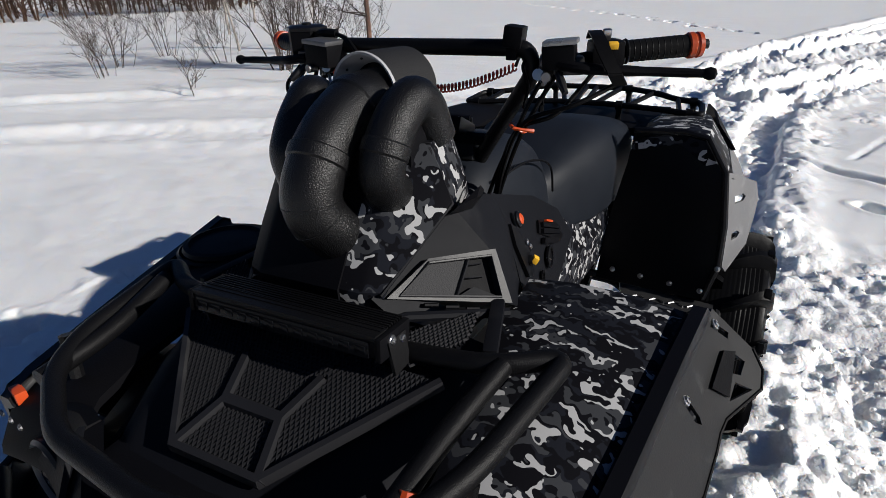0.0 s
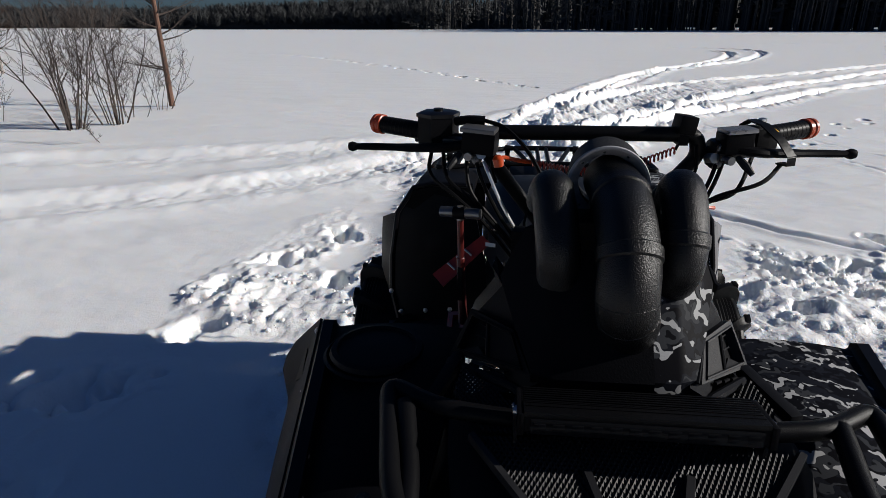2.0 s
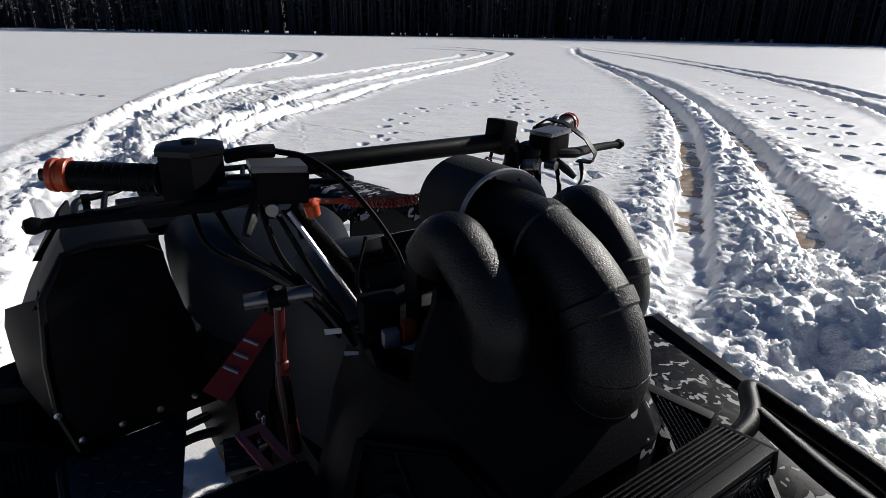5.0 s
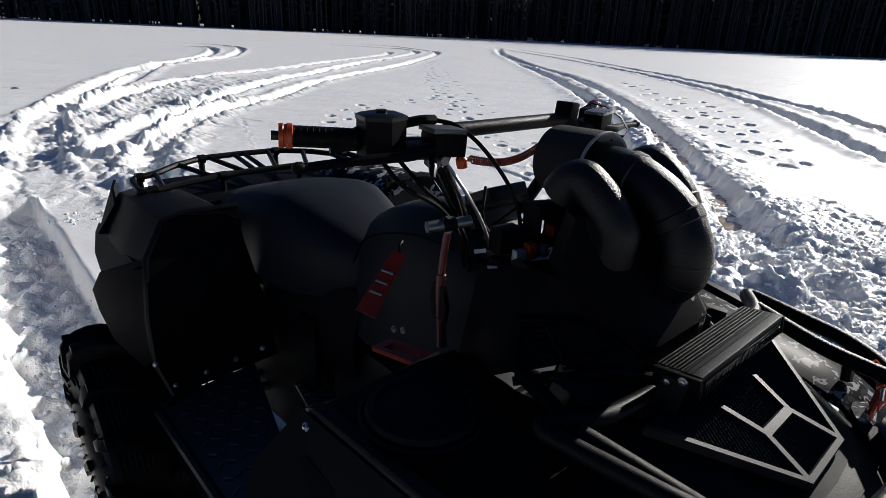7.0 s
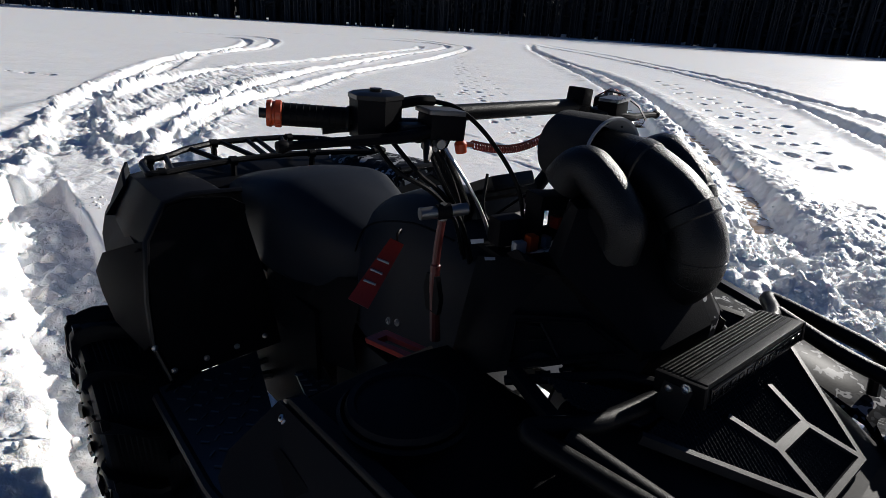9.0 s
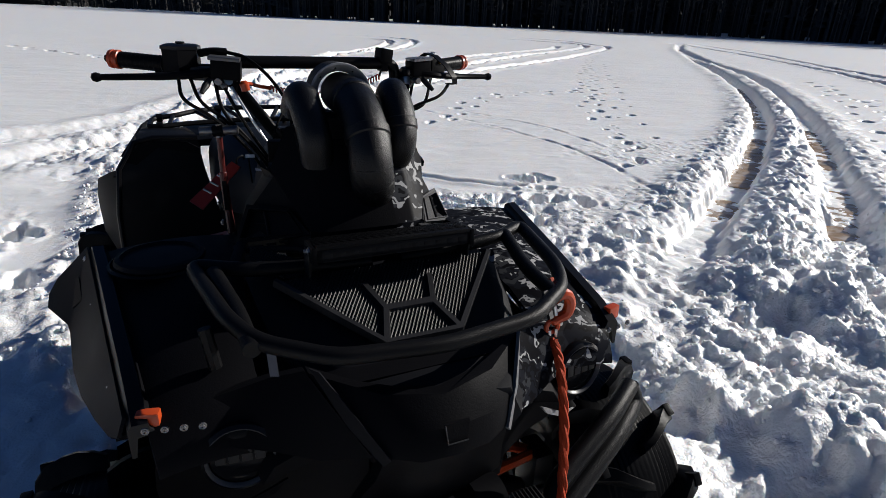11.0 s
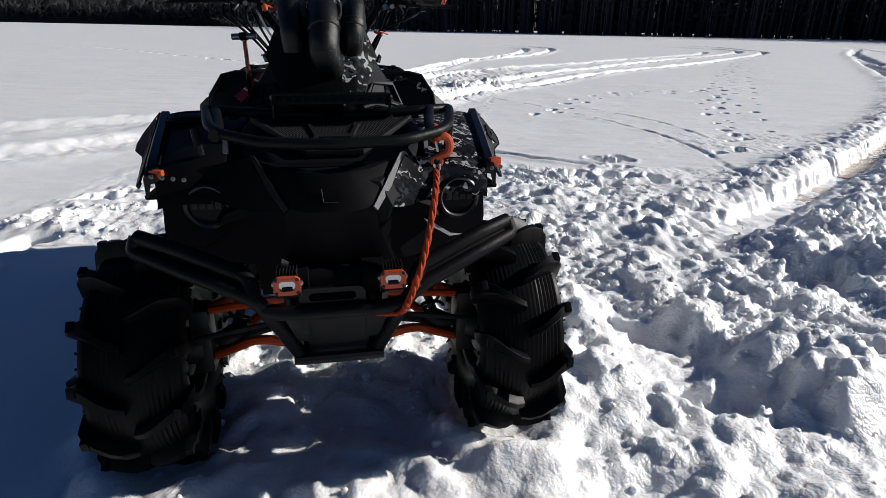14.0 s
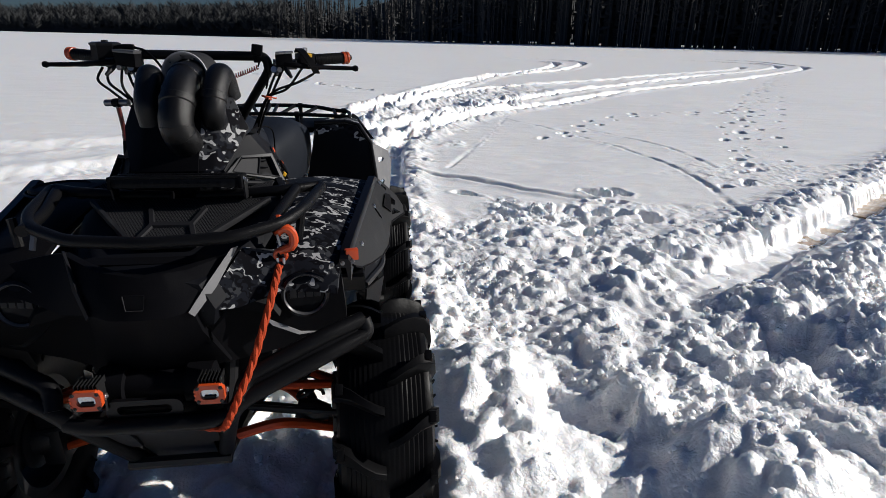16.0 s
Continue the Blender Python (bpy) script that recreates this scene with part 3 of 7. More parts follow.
SNOW, nt, bs = node_material("granular spring snow")
n, link = nt.nodes, nt.links.new
tc = n.new("ShaderNodeTexCoord")
grain, crust, stain = n.new("ShaderNodeTexNoise"), n.new("ShaderNodeTexNoise"), n.new("ShaderNodeTexNoise")
for tex, scale, detail in ((grain, 130.0, 3.0), (crust, 16.0, 4.0), (stain, 1.3, 6.0)):
    tex.inputs["Scale"].default_value, tex.inputs["Detail"].default_value = scale, detail
    link(tc.outputs["Object"], tex.inputs["Vector"])
mix = n.new("ShaderNodeMix")
mix.data_type = "RGBA"
mix.inputs["A"].default_value, mix.inputs["B"].default_value = (0.87, 0.875, 0.885, 1), (0.92, 0.92, 0.925, 1)
link(stain.outputs["Fac"], mix.inputs["Factor"])
link(mix.outputs["Result"], bs.inputs["Base Color"])
bs.inputs["Roughness"].default_value = 0.5
bs.inputs["Specular IOR Level"].default_value = 0.9
bs.inputs["Subsurface Weight"].default_value = 0.8
bs.inputs["Subsurface Radius"].default_value = (0.8, 0.9, 1.0)
bs.inputs["Subsurface Scale"].default_value = 0.022
b1, b2 = n.new("ShaderNodeBump"), n.new("ShaderNodeBump")
b1.inputs["Strength"].default_value, b1.inputs["Distance"].default_value = 0.6, 0.03
b2.inputs["Strength"].default_value, b2.inputs["Distance"].default_value = 0.5, 0.004
loose = n.new("ShaderNodeAttribute")
loose.attribute_name = "broken"
strong = n.new("ShaderNodeMapRange")
strong.inputs["To Min"].default_value, strong.inputs["To Max"].default_value = 0.08, 0.34
link(loose.outputs["Fac"], strong.inputs["Value"])
link(strong.outputs["Result"], b1.inputs["Strength"])
crumb, pebble = n.new("ShaderNodeTexVoronoi"), n.new("ShaderNodeTexVoronoi")
nudge = n.new("ShaderNodeVectorMath")
nudge.operation = "MULTIPLY_ADD"
nudge.inputs[1].default_value = (0.06, 0.06, 0.06)
link(crust.outputs["Color"], nudge.inputs[0])
link(tc.outputs["Object"], nudge.inputs[2])
height = crust.outputs["Fac"]
for tex, scale, weight in ((crumb, 24.0, -0.6), (pebble, 60.0, -0.45)):
    tex.feature = "SMOOTH_F1"
    tex.inputs["Scale"].default_value, tex.inputs["Smoothness"].default_value = scale, 0.25
    link(nudge.outputs[0], tex.inputs["Vector"])
    add = n.new("ShaderNodeMath")
    add.operation = "MULTIPLY_ADD"
    add.inputs[1].default_value = weight
    link(tex.outputs["Distance"], add.inputs[0])
    link(height, add.inputs[2])
    height = add.outputs[0]
link(height, b1.inputs["Height"])
link(grain.outputs["Fac"], b2.inputs["Height"])
link(b1.outputs["Normal"], b2.inputs["Normal"])
link(b2.outputs["Normal"], bs.inputs["Normal"])

ny, nx = X.shape
me = bpy.data.meshes.new("ground")
me.vertices.add(nx * ny)
me.vertices.foreach_set("co", np.stack([X, Y, Z], -1).astype(np.float32).ravel())
ids = np.arange(nx * ny).reshape(ny, nx)
quads = np.stack([ids[:-1, :-1], ids[:-1, 1:], ids[1:, 1:], ids[1:, :-1]], -1).reshape(-1, 4).astype(np.int32)
me.loops.add(quads.size)
me.loops.foreach_set("vertex_index", quads.ravel())
me.polygons.add(len(quads))
me.polygons.foreach_set("loop_start", np.arange(0, quads.size, 4, dtype=np.int32))
me.update(calc_edges=True)
me.shade_smooth()
me.attributes.new("broken", "FLOAT", "POINT").data.foreach_set("value", np.clip(ROUGH, 0, 1).astype(np.float32).ravel())
me.materials.append(SNOW)
tagged(new("ground", me), "snow-covered frozen lake with trampled clods, wheel ruts and footprints", "snow", kind="structure")


def snow_height(x, y):
    return float(Z[min(np.searchsorted(GY, y), ny - 1), min(np.searchsorted(GX, x), nx - 1)])


# loose crumbs of broken snow, half sunk, on the trampled ground
ball = bmesh.new()
bmesh.ops.create_icosphere(ball, subdivisions=2, radius=1.0)
ball.verts.index_update()
unit = np.array([v.co[:] for v in ball.verts])
tris = np.array([[v.index for v in f.verts] for f in ball.faces])
ball.free()
dice = np.random.default_rng(17)
kept_v, kept_f, k = [], [], 0
for _ in range(17000):
    cx, cy = dice.uniform(-2.2, 6.0), dice.uniform(-2.0, 4.8)
    i, j = np.searchsorted(GY, cy), np.searchsorted(GX, cx)
    if ROUGH[i, j] < dice.uniform(0.3, 1.0) or PATCHY[i, j] < dice.uniform(-0.2, 0.9):
        continue
    r = 0.006 + 0.014 * dice.random() ** 3
    knob = unit * (r * (1 + 0.12 * dice.standard_normal((len(unit), 1)))) * dice.uniform(0.75, 1.25, 3)
    kept_v.append(knob + (cx, cy, Z[i, j] + 0.1 * r))
    kept_f.append(tris + k)
    k += len(unit)
me = bpy.data.meshes.new("snow_crumbs")
me.from_pydata(np.concatenate(kept_v), [], np.concatenate(kept_f).tolist())
me.shade_smooth()
me.materials.append(SNOW)
tagged(new("snow_crumbs", me), "loose white crumbs of broken snow on trampled ground", "snow", kind="stuff")

# meltwater in the wet rut
SLUSH = surface("brownish meltwater slush", (0.33, 0.225, 0.13), 0.22, grain=25, bump=0.5, vary=0.35, wear=0.8, wear_color=(0.6, 0.58, 0.55), depth=0.01)
for name, pts, level, half in (("meltwater", [(3.55, 1.6), (4.2, 2.0), (4.9, 2.46)], -0.142, 0.16), ("meltwater", [(5.5, 2.85), (6.2, 3.3), (7.2, 3.95), (8.6, 4.95)], -0.145, 0.17), ("meltwater", [(9.6, 5.7), (10.6, 6.5), (13, 8.7), (16, 11.5)], -0.145, 0.17),
                              ("meltwater", [(4.9, 1.2), (5.6, 1.68), (6.6, 2.36)], -0.158, 0.18), ("meltwater", [(7.6, 3.1), (9.0, 4.2), (10.5, 5.4)], -0.158, 0.18)):
    g = Geo()
    line = spline([(x, y, level) for x, y in pts], 14)
    rows = []
    for k, p in enumerate(line):
        t = (line[min(k + 1, len(line) - 1)] - line[max(k - 1, 0)]).normalized()
        side = Vector((-t.y, t.x, 0)) * half * (0.35 if k in (0, len(line) - 1) else 1)
        rows.append([p - side, p - side * 0.4 + Vector((0, 0, 0.004)), p + side * 0.4 + Vector((0, 0, 0.004)), p + side, p + side - Vector((0, 0, 0.02)), p - side - Vector((0, 0, 0.02))])
    g.loft(rows)
    tagged(part(name, g, SLUSH), "brown meltwater slush standing in a wheel rut", "water", kind="structure")

# ---- the quad bike: nose towards -y, its left side towards +x ----
atv = tagged(new("quad_bike"), "black camouflage quad bike with snorkels and mud tyres on snow", "quad bike")
SIDES = (1, -1)
AXLES = ((-0.52, 0.55), (0.95, 0.595))
WHEEL_Z, TYRE_R, TYRE_W = 0.352, 0.362, 0.27


def V(x, y, z):
    return Vector((x, y, z))


def mirror(pts, s):
    return [V(p[0] * s, p[1], p[2]) for p in pts]


def bolt(parent, at, axis, r=0.007, material=None, name="bolt"):
    g = Geo().lathe([(r * 1.5, -0.001), (r * 1.5, 0.0015), (r, 0.002), (r * 0.95, r * 0.8), (r * 0.4, r * 0.95), (r * 0.38, r * 0.5), (0.0, r * 0.5)], at, axis, 10)
    return part(name, g, material or STEEL, parent)


def round_rect(w, h, r, n=4):
    out = []
    for cx, cy, a0 in ((w / 2 - r, h / 2 - r, 0), (-w / 2 + r, h / 2 - r, 90), (-w / 2 + r, -h / 2 + r, 180), (w / 2 - r, -h / 2 + r, 270)):
        out += [(cx + r * math.cos(radians(a0 + 90 * k / n)), cy + r * math.sin(radians(a0 + 90 * k / n))) for k in range(n + 1)]
    return out


# -- wheels --
def lug_mesh(side, flip):
    """One deep mud lug: a bent paddle from the crown over the shoulder with a stepped block at its end, in the wheel's own frame (axle along x)."""
    g = Geo()
    rings = []
    for u, shift, r0, r1, foot, tip in ((0.004, -0.03, 0.312, 0.352, 0.034, 0.020), (0.030, 0.00, 0.312, 0.362, 0.036, 0.022), (0.062, 0.055, 0.310, 0.364, 0.038, 0.024), (0.094, 0.115, 0.302, 0.358, 0.044, 0.030), (0.116, 0.150, 0.286, 0.346, 0.052, 0.038), (0.134, 0.170, 0.255, 0.322, 0.052, 0.040), (0.140, 0.180, 0.225, 0.262, 0.044, 0.034)):
        ring = []
        for r, wide in ((r0, -foot), (r1 - 0.004, -tip), (r1, -tip + 0.006), (r1, tip - 0.006), (r1 - 0.004, tip), (r0, foot)):
            a = shift * flip + wide / 2 / 0.34
            ring.append(V((u + (0.008 if r > r0 and u > 0.11 else 0)) * side, r * math.sin(a), r * math.cos(a)))
        rings.append(ring)
    g.loft(rings)
    # raised block on the shoulder
    a = 0.162 * flip
    g.box((0.020, 0.030, 0.030), matrix=Matrix.Rotation(-a, 4, "X") @ Matrix.Translation((0.122 * side, 0, 0.338)), bevel=0.004)
    return g.mesh("tread_lug")


LUGS = {1: lug_mesh(1, 1), -1: lug_mesh(-1, 1)}
for me in LUGS.values():
    me.materials.append(RUBBER)
profile = [(0.17, -0.098), (0.185, -0.112), (0.225, -0.127), (0.27, -0.134), (0.296, -0.124)]
for k in range(17):
    u = -0.104 + 0.013 * k
    base = 0.324 - 0.018 * (abs(u) / 0.104) ** 2.2
    profile += [(base - 0.00015, u - 0.005), (base, u - 0.003), (base, u + 0.003), (base - 0.00015, u + 0.005)]
profile += [(0.296, 0.124), (0.27, 0.134), (0.225, 0.127), (0.185, 0.112), (0.17, 0.098)]
carcass = Geo().lathe(profile, (0, 0, 0), (1, 0, 0), 56, caps=False)
for k in range(40):
    a = 2 * math.pi * k / 40
    for s in SIDES:
        g0 = 0.243
        carcass.tube([V(s * 0.133, g0 * math.sin(a), g0 * math.cos(a)), V(s * 0.139, 0.268 * math.sin(a + 0.02), 0.268 * math.cos(a + 0.02))], 0.004, 5)
carcass_mesh = carcass.mesh("tyre")
rim = Geo().lathe([(0.178, 0.1), (0.178, 0.09), (0.166, 0.085), (0.160, 0.02), (0.158, -0.09), (0.178, -0.098), (0.178, -0.104), (0.150, -0.104), (0.150, -0.02), (0.154, 0.08), (0.165, 0.1), (0.178, 0.1)], (0, 0, 0), (1, 0, 0), 36, caps=False)
rim.lathe([(0.0, -0.02), (0.055, -0.02), (0.062, 0.0), (0.058, 0.03), (0.03, 0.045), (0.0, 0.045)], (0, 0, 0), (1, 0, 0), 24)
for k in range(7):
    a = 2 * math.pi * k / 7
    rim.tube([V(0.01, 0.045 * math.sin(a), 0.045 * math.cos(a)), V(0.05, 0.1 * math.sin(a), 0.1 * math.cos(a)), V(0.055, 0.155 * math.sin(a), 0.155 * math.cos(a))], [0.022, 0.016, 0.020], 8)
rim.lathe([(0.05, -0.012), (0.118, -0.012), (0.118, 0.006), (0.05, 0.006)], (0, 0, 0), (1, 0, 0), 30)
rim_mesh = rim.mesh("rim")
nut_mesh = Geo().lathe([(0.011, 0.0), (0.011, 0.014), (0.008, 0.018), (0.0, 0.018)], (0, 0, 0), (1, 0, 0), 6).mesh("wheel_nut")
for axle, (wy, wx) in enumerate(AXLES):
    for s in SIDES:
        hub = Matrix.Translation((wx * s, wy, WHEEL_Z)) @ pose(0, 0, 0, 7 * axle + 11 * s, 0, 0)
        tyre = part("tyre", carcass_mesh, RUBBER, atv, "mud tyre with deep chevron lugs", at=hub)
        for k in range(13):
            for side in SIDES:
                turn = 360 / 13 * (k + (0.5 if side < 0 else 0))
                part("tread_lug", LUGS[side], RUBBER, tyre, at=pose(0, 0, 0, turn, 0, 0))
        wheel = part("rim", rim_mesh, DARKMETAL, atv, "dark cast wheel rim", at=hub @ (Matrix.Identity(4) if s > 0 else Matrix.Rotation(math.pi, 4, "Z")))
        for k in range(4):
            a = math.pi / 2 * k + 0.4
            part("wheel_nut", nut_mesh, STEEL, wheel, at=Matrix.Translation((0.02, 0.03 * math.sin(a), 0.03 * math.cos(a))))

# -- chassis and suspension --
g = Geo()
for s in SIDES:
    g.tube(mirror([(0.11, -0.74, 0.40), (0.13, -0.4, 0.36), (0.15, 0.2, 0.36), (0.14, 0.7, 0.40), (0.13, 1.2, 0.55)], s), 0.02, 8, 0.08)
    g.tube(mirror([(0.12, -0.72, 0.42), (0.15, -0.62, 0.78), (0.13, -0.2, 0.9), (0.12, 0.3, 0.82), (0.14, 0.8, 0.78), (0.16, 1.3, 0.82)], s), 0.018, 8, 0.08)
    g.tube(mirror([(0.13, -0.2, 0.9), (0.14, -0.1, 0.36)], s), 0.016, 8)
    g.tube(mirror([(0.13, 0.8, 0.78), (0.14, 0.72, 0.40)], s), 0.016, 8)
for y, z in ((-0.74, 0.40), (-0.3, 0.36), (0.3, 0.36), (0.7, 0.40), (1.2, 0.55)):
    g.tube([(-0.13, y, z), (0.13, y, z)], 0.016, 8)
part("frame", g, DARKMETAL, atv)
part("engine", Geo().box((0.26, 0.55, 0.30), (0, 0.25, 0.60), bevel=0.03), DARKMETAL, atv)
# added dark sheet that hides bright snow in the gaps above the pods
part("dark_backing", Geo().plate([V(x, -0.64, z) for x, z in ((-0.21, 0.568), (0.23, 0.568), (0.25, 0.716), (-0.23, 0.716))], 0.01), PLASTIC, atv)
part("side_cover", Geo().plate([V(-0.19, y, z) for y, z in ((0.48, 0.34), (1.06, 0.30), (1.10, 0.62), (0.98, 0.80), (0.50, 0.80))], 0.012), PLASTIC, atv)
part("radiator", Geo().box((0.20, 0.3, 0.22), (0.02, -0.15, 0.62), bevel=0.03), DARKMETAL, atv)
part("differential", Geo().box((0.2, 0.26, 0.2), (0, -0.5, 0.48), bevel=0.04), DARKMETAL, atv)
part("differential", Geo().box((0.22, 0.3, 0.22), (0, 0.85, 0.5), bevel=0.04), DARKMETAL, atv)
for s in SIDES:
    part("clutch_cover", Geo().lathe([(0.09, 0), (0.12, 0.02), (0.12, 0.09), (0.07, 0.11), (0, 0.11)], (0.12 * s, 0.2, 0.58), (s, 0, 0), 20), DARKMETAL, atv)
part("skid_plate", Geo().plate([V(-0.08, -0.66, 0.335), V(0.08, -0.66, 0.335), V(0.2, -0.2, 0.325), V(0.2, 0.8, 0.325), V(-0.2, 0.8, 0.325), V(-0.2, -0.2, 0.325)], 0.006), DARKMETAL, atv)
for axle, (wy, wx) in enumerate(AXLES):
    for s in SIDES:
        low = Geo().tube(mirror([(0.12, wy - 0.13, 0.40), (0.24, wy - 0.1, 0.415), (0.33, wy - 0.03, 0.345), (wx - 0.13, wy, 0.30)], s), 0.0155, 8, 0.08)
        low.tube(mirror([(0.12, wy + 0.14, 0.40), (0.24, wy + 0.1, 0.415), (0.33, wy + 0.03, 0.345), (wx - 0.13, wy, 0.30)], s), 0.0155, 8, 0.08)
        part("lower_arm", low, ORANGE if axle == 0 else DARKMETAL, atv, "orange suspension arm" if axle == 0 else "")
        up = Geo().tube(mirror([(0.13, wy - 0.1, 0.545), (wx - 0.15, wy - 0.01, 0.475)], s), 0.014, 8).tube(mirror([(0.13, wy + 0.1, 0.545), (wx - 0.15, wy + 0.01, 0.475)], s), 0.014, 8)
        part("upper_arm", up, ORANGE if axle == 0 else DARKMETAL, atv, "orange suspension arm" if axle == 0 else "")
        part("tie_rod", Geo().tube(mirror([(0.08, wy - 0.08, 0.47), (wx - 0.12, wy - 0.07, 0.41)], s), 0.009, 8), DARKMETAL, atv)
        kn = Geo().box((0.06, 0.09, 0.22), ((wx - 0.13) * s, wy, 0.38), bevel=0.015)
        kn.lathe([(0.05, 0), (0.06, 0.03), (0.06, 0.06), (0.03, 0.08)], ((wx - 0.13) * s, wy, WHEEL_Z), (s, 0, 0), 18)
        kn.lathe([(0.095, 0), (0.095, 0.006), (0.0, 0.006)], ((wx - 0.085) * s, wy, WHEEL_Z), (s, 0, 0), 26)
        part("wheel_hub", kn, DARKMETAL, atv)
        part("drive_shaft", Geo().tube(mirror([(0.08, wy, 0.42), (wx - 0.1, wy, WHEEL_Z)], s), 0.016, 8).tube(mirror([(0.28, wy, 0.388), (0.33, wy, 0.376), (0.38, wy, 0.365)], s), [0.03, 0.038, 0.024], 10), DARKMETAL, atv)
        sh = Geo().tube(mirror([(0.34, wy + 0.03, 0.36), (0.17, wy + 0.06, 0.80)], s), 0.014, 8)
        sh.tube(mirror([(0.27, wy + 0.04, 0.545), (0.19, wy + 0.055, 0.76)], s), 0.024, 10)
        part("shock_absorber", sh, DARKMETAL, atv)
        coil = []
        for k in range(96):
            f, a = k / 95, k * 2 * math.pi / 12
            c = V(0.325, wy + 0.032, 0.40).lerp(V(0.185, wy + 0.056, 0.76), f)
            coil.append(V((c.x + 0.036 * math.cos(a)) * s, c.y + 0.036 * math.sin(a), c.z + 0.012 * math.cos(a)))
        part("coil_spring", Geo().tube(coil, 0.006, 5), DARKMETAL, atv)

# -- front fenders --
# y, height inside, height outside, inner and outer x
FEND = ((-0.085, 0.93, 0.92, 0.245, 0.505), (-0.095, 1.01, 1.005, 0.245, 0.512), (-0.115, 1.026, 1.016, 0.245, 0.511), (-0.25, 1.028, 1.0, 0.25, 0.490), (-0.40, 1.018, 0.982, 0.26, 0.468), (-0.54, 0.992, 0.963, 0.275, 0.447), (-0.63, 0.968, 0.950, 0.275, 0.434), (-0.68, 0.935, 0.930, 0.265, 0.428), (-0.715, 0.885, 0.885, 0.25, 0.42))
for s in SIDES:
    top, under = [], []
    for y, zi, z, xi, xo in FEND:
        row, row2 = [], []
        for k in range(9):
            f = k / 8
            x = xi + (xo + 0.014 - xi) * f
            lift = -0.010 * (2 * f - 1) ** 2 + 0.006 + (zi - z) * (1 - f * f)
            row.append(V(x * s, y, z + lift))
            row2.append(V(x * s, y + 0.012 * (1 if y > -0.1 else -0.3), z + lift - 0.016))
        top.append(row)
        under.append(row2)
    g = Geo()
    g.loft([r + list(reversed(q)) for r, q in zip(top, under)])
    # right fender is plain black: shade put into colour in place of camouflage
    fender = part("front_fender", g, CAMO if s > 0 else PLASTIC, atv, "camouflage-wrapped front fender" if s > 0 else "front fender, its shade painted as black", sharp=50)
    # black edging strip
    strip = []
    for y, zi, z, xi, xo in FEND[1:8]:
        strip.append(mirror([(xo + 0.010, y, z + 0.004), (xo + 0.012, y, z + 0.014), (xo + 0.034, y, z + 0.014), (xo + 0.041, y, z + 0.004), (xo + 0.041, y, z - 0.045), (xo + 0.034, y, z - 0.045), (xo + 0.028, y, z - 0.01), (xo, y, z - 0.006)], s))
    part("edging", Geo().loft(strip), GLOSS, fender, "glossy black edging strip")
    # flare plate, cut-outs left only; right one darker, shade put into its colour
    def on_flare(a, b, up=0.0):
        """a: 0 at the rear, 1 at the front along the fender's edge; b: metres out from it, down the slope."""
        k = max(0.38, 0.62 - 0.9 * a)
        return V((0.552 - 0.083 * a + b * k + up * 0.78) * s, -0.10 - 0.56 * a, 1.022 - 0.075 * a - b * 0.79 + up * 0.62)
    rim_line = ((-0.03, 0.14), (0.02, 0.16), (0.20, 0.142), (0.24, 0.150), (0.29, 0.165), (0.43, 0.170), (0.60, 0.150), (0.80, 0.105), (0.96, 0.060), (1.02, 0.030))
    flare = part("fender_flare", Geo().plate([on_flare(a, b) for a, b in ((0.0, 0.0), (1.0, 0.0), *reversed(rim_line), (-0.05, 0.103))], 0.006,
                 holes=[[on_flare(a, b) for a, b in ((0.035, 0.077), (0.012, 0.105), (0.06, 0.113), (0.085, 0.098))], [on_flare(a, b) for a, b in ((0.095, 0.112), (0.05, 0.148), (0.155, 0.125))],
                        [on_flare(a, b) for a, b in ((0.04, 0.008), (0.0, 0.05), (0.02, 0.054), (0.062, 0.012))], [on_flare(a, b) for a, b in ((0.33, 0.02), (0.30, 0.085), (0.305, 0.098), (0.33, 0.08), (0.35, 0.03))]] if s > 0 else ()), PLATE if s > 0 else COWL, fender, "flare plate, dark grey with cut-outs left, shade-black right", sharp=20)
    part("flare_rib", Geo().tube([on_flare(a, b) for a, b in ((-0.05, 0.103), *rim_line)], 0.003, 6), PLASTIC, fender)
    part("flare_recess", Geo().plate([on_flare(a, b, 0.0025) for a, b in ((0.08, 0.054), (0.035, 0.075), (0.16, 0.115), (0.21, 0.072))], 0.003), PLASTIC, fender)
    for a, b in ((0.035, 0.018), (0.335, 0.032), (0.8, 0.03)):
        bolt(fender, on_flare(a, b), (0.8 * s, 0, 0.6), 0.006)
    # inner skirt of the wheel arch
    arch = []
    for k in range(9):
        a = radians(-20 + 200 * k / 8)
        y, z = -0.52 - 0.40 * math.cos(a), WHEEL_Z + 0.10 + 0.42 * math.sin(a)
        arch.append(mirror([(0.22, y, z), (0.50, y, min(z, 0.95)), (0.50, y * 0.995, min(z, 0.95) - 0.012), (0.22, y * 0.995, z - 0.012)], s))
    part("wheel_arch", Geo().loft(arch[4:8]), PLASTIC, fender)
    # side marker
    mk = part("marker_lamp", Geo().box((0.034, 0.018, 0.030), (0.016 + 0.455 * s, -0.658 + 0.006 * s, 0.943 + 0.004 * s), (0, 0, 14 * s), 0.004), ORANGE, fender, "orange side marker block")
    for k in range(4):
        bolt(mk, V(0.016 + (0.459 - 0.026 * k) * s, -0.70 - 0.002 * k, 0.945 - 0.003 * k), (0.2 * s, -1, 0), 0.004, DARKSTEEL)

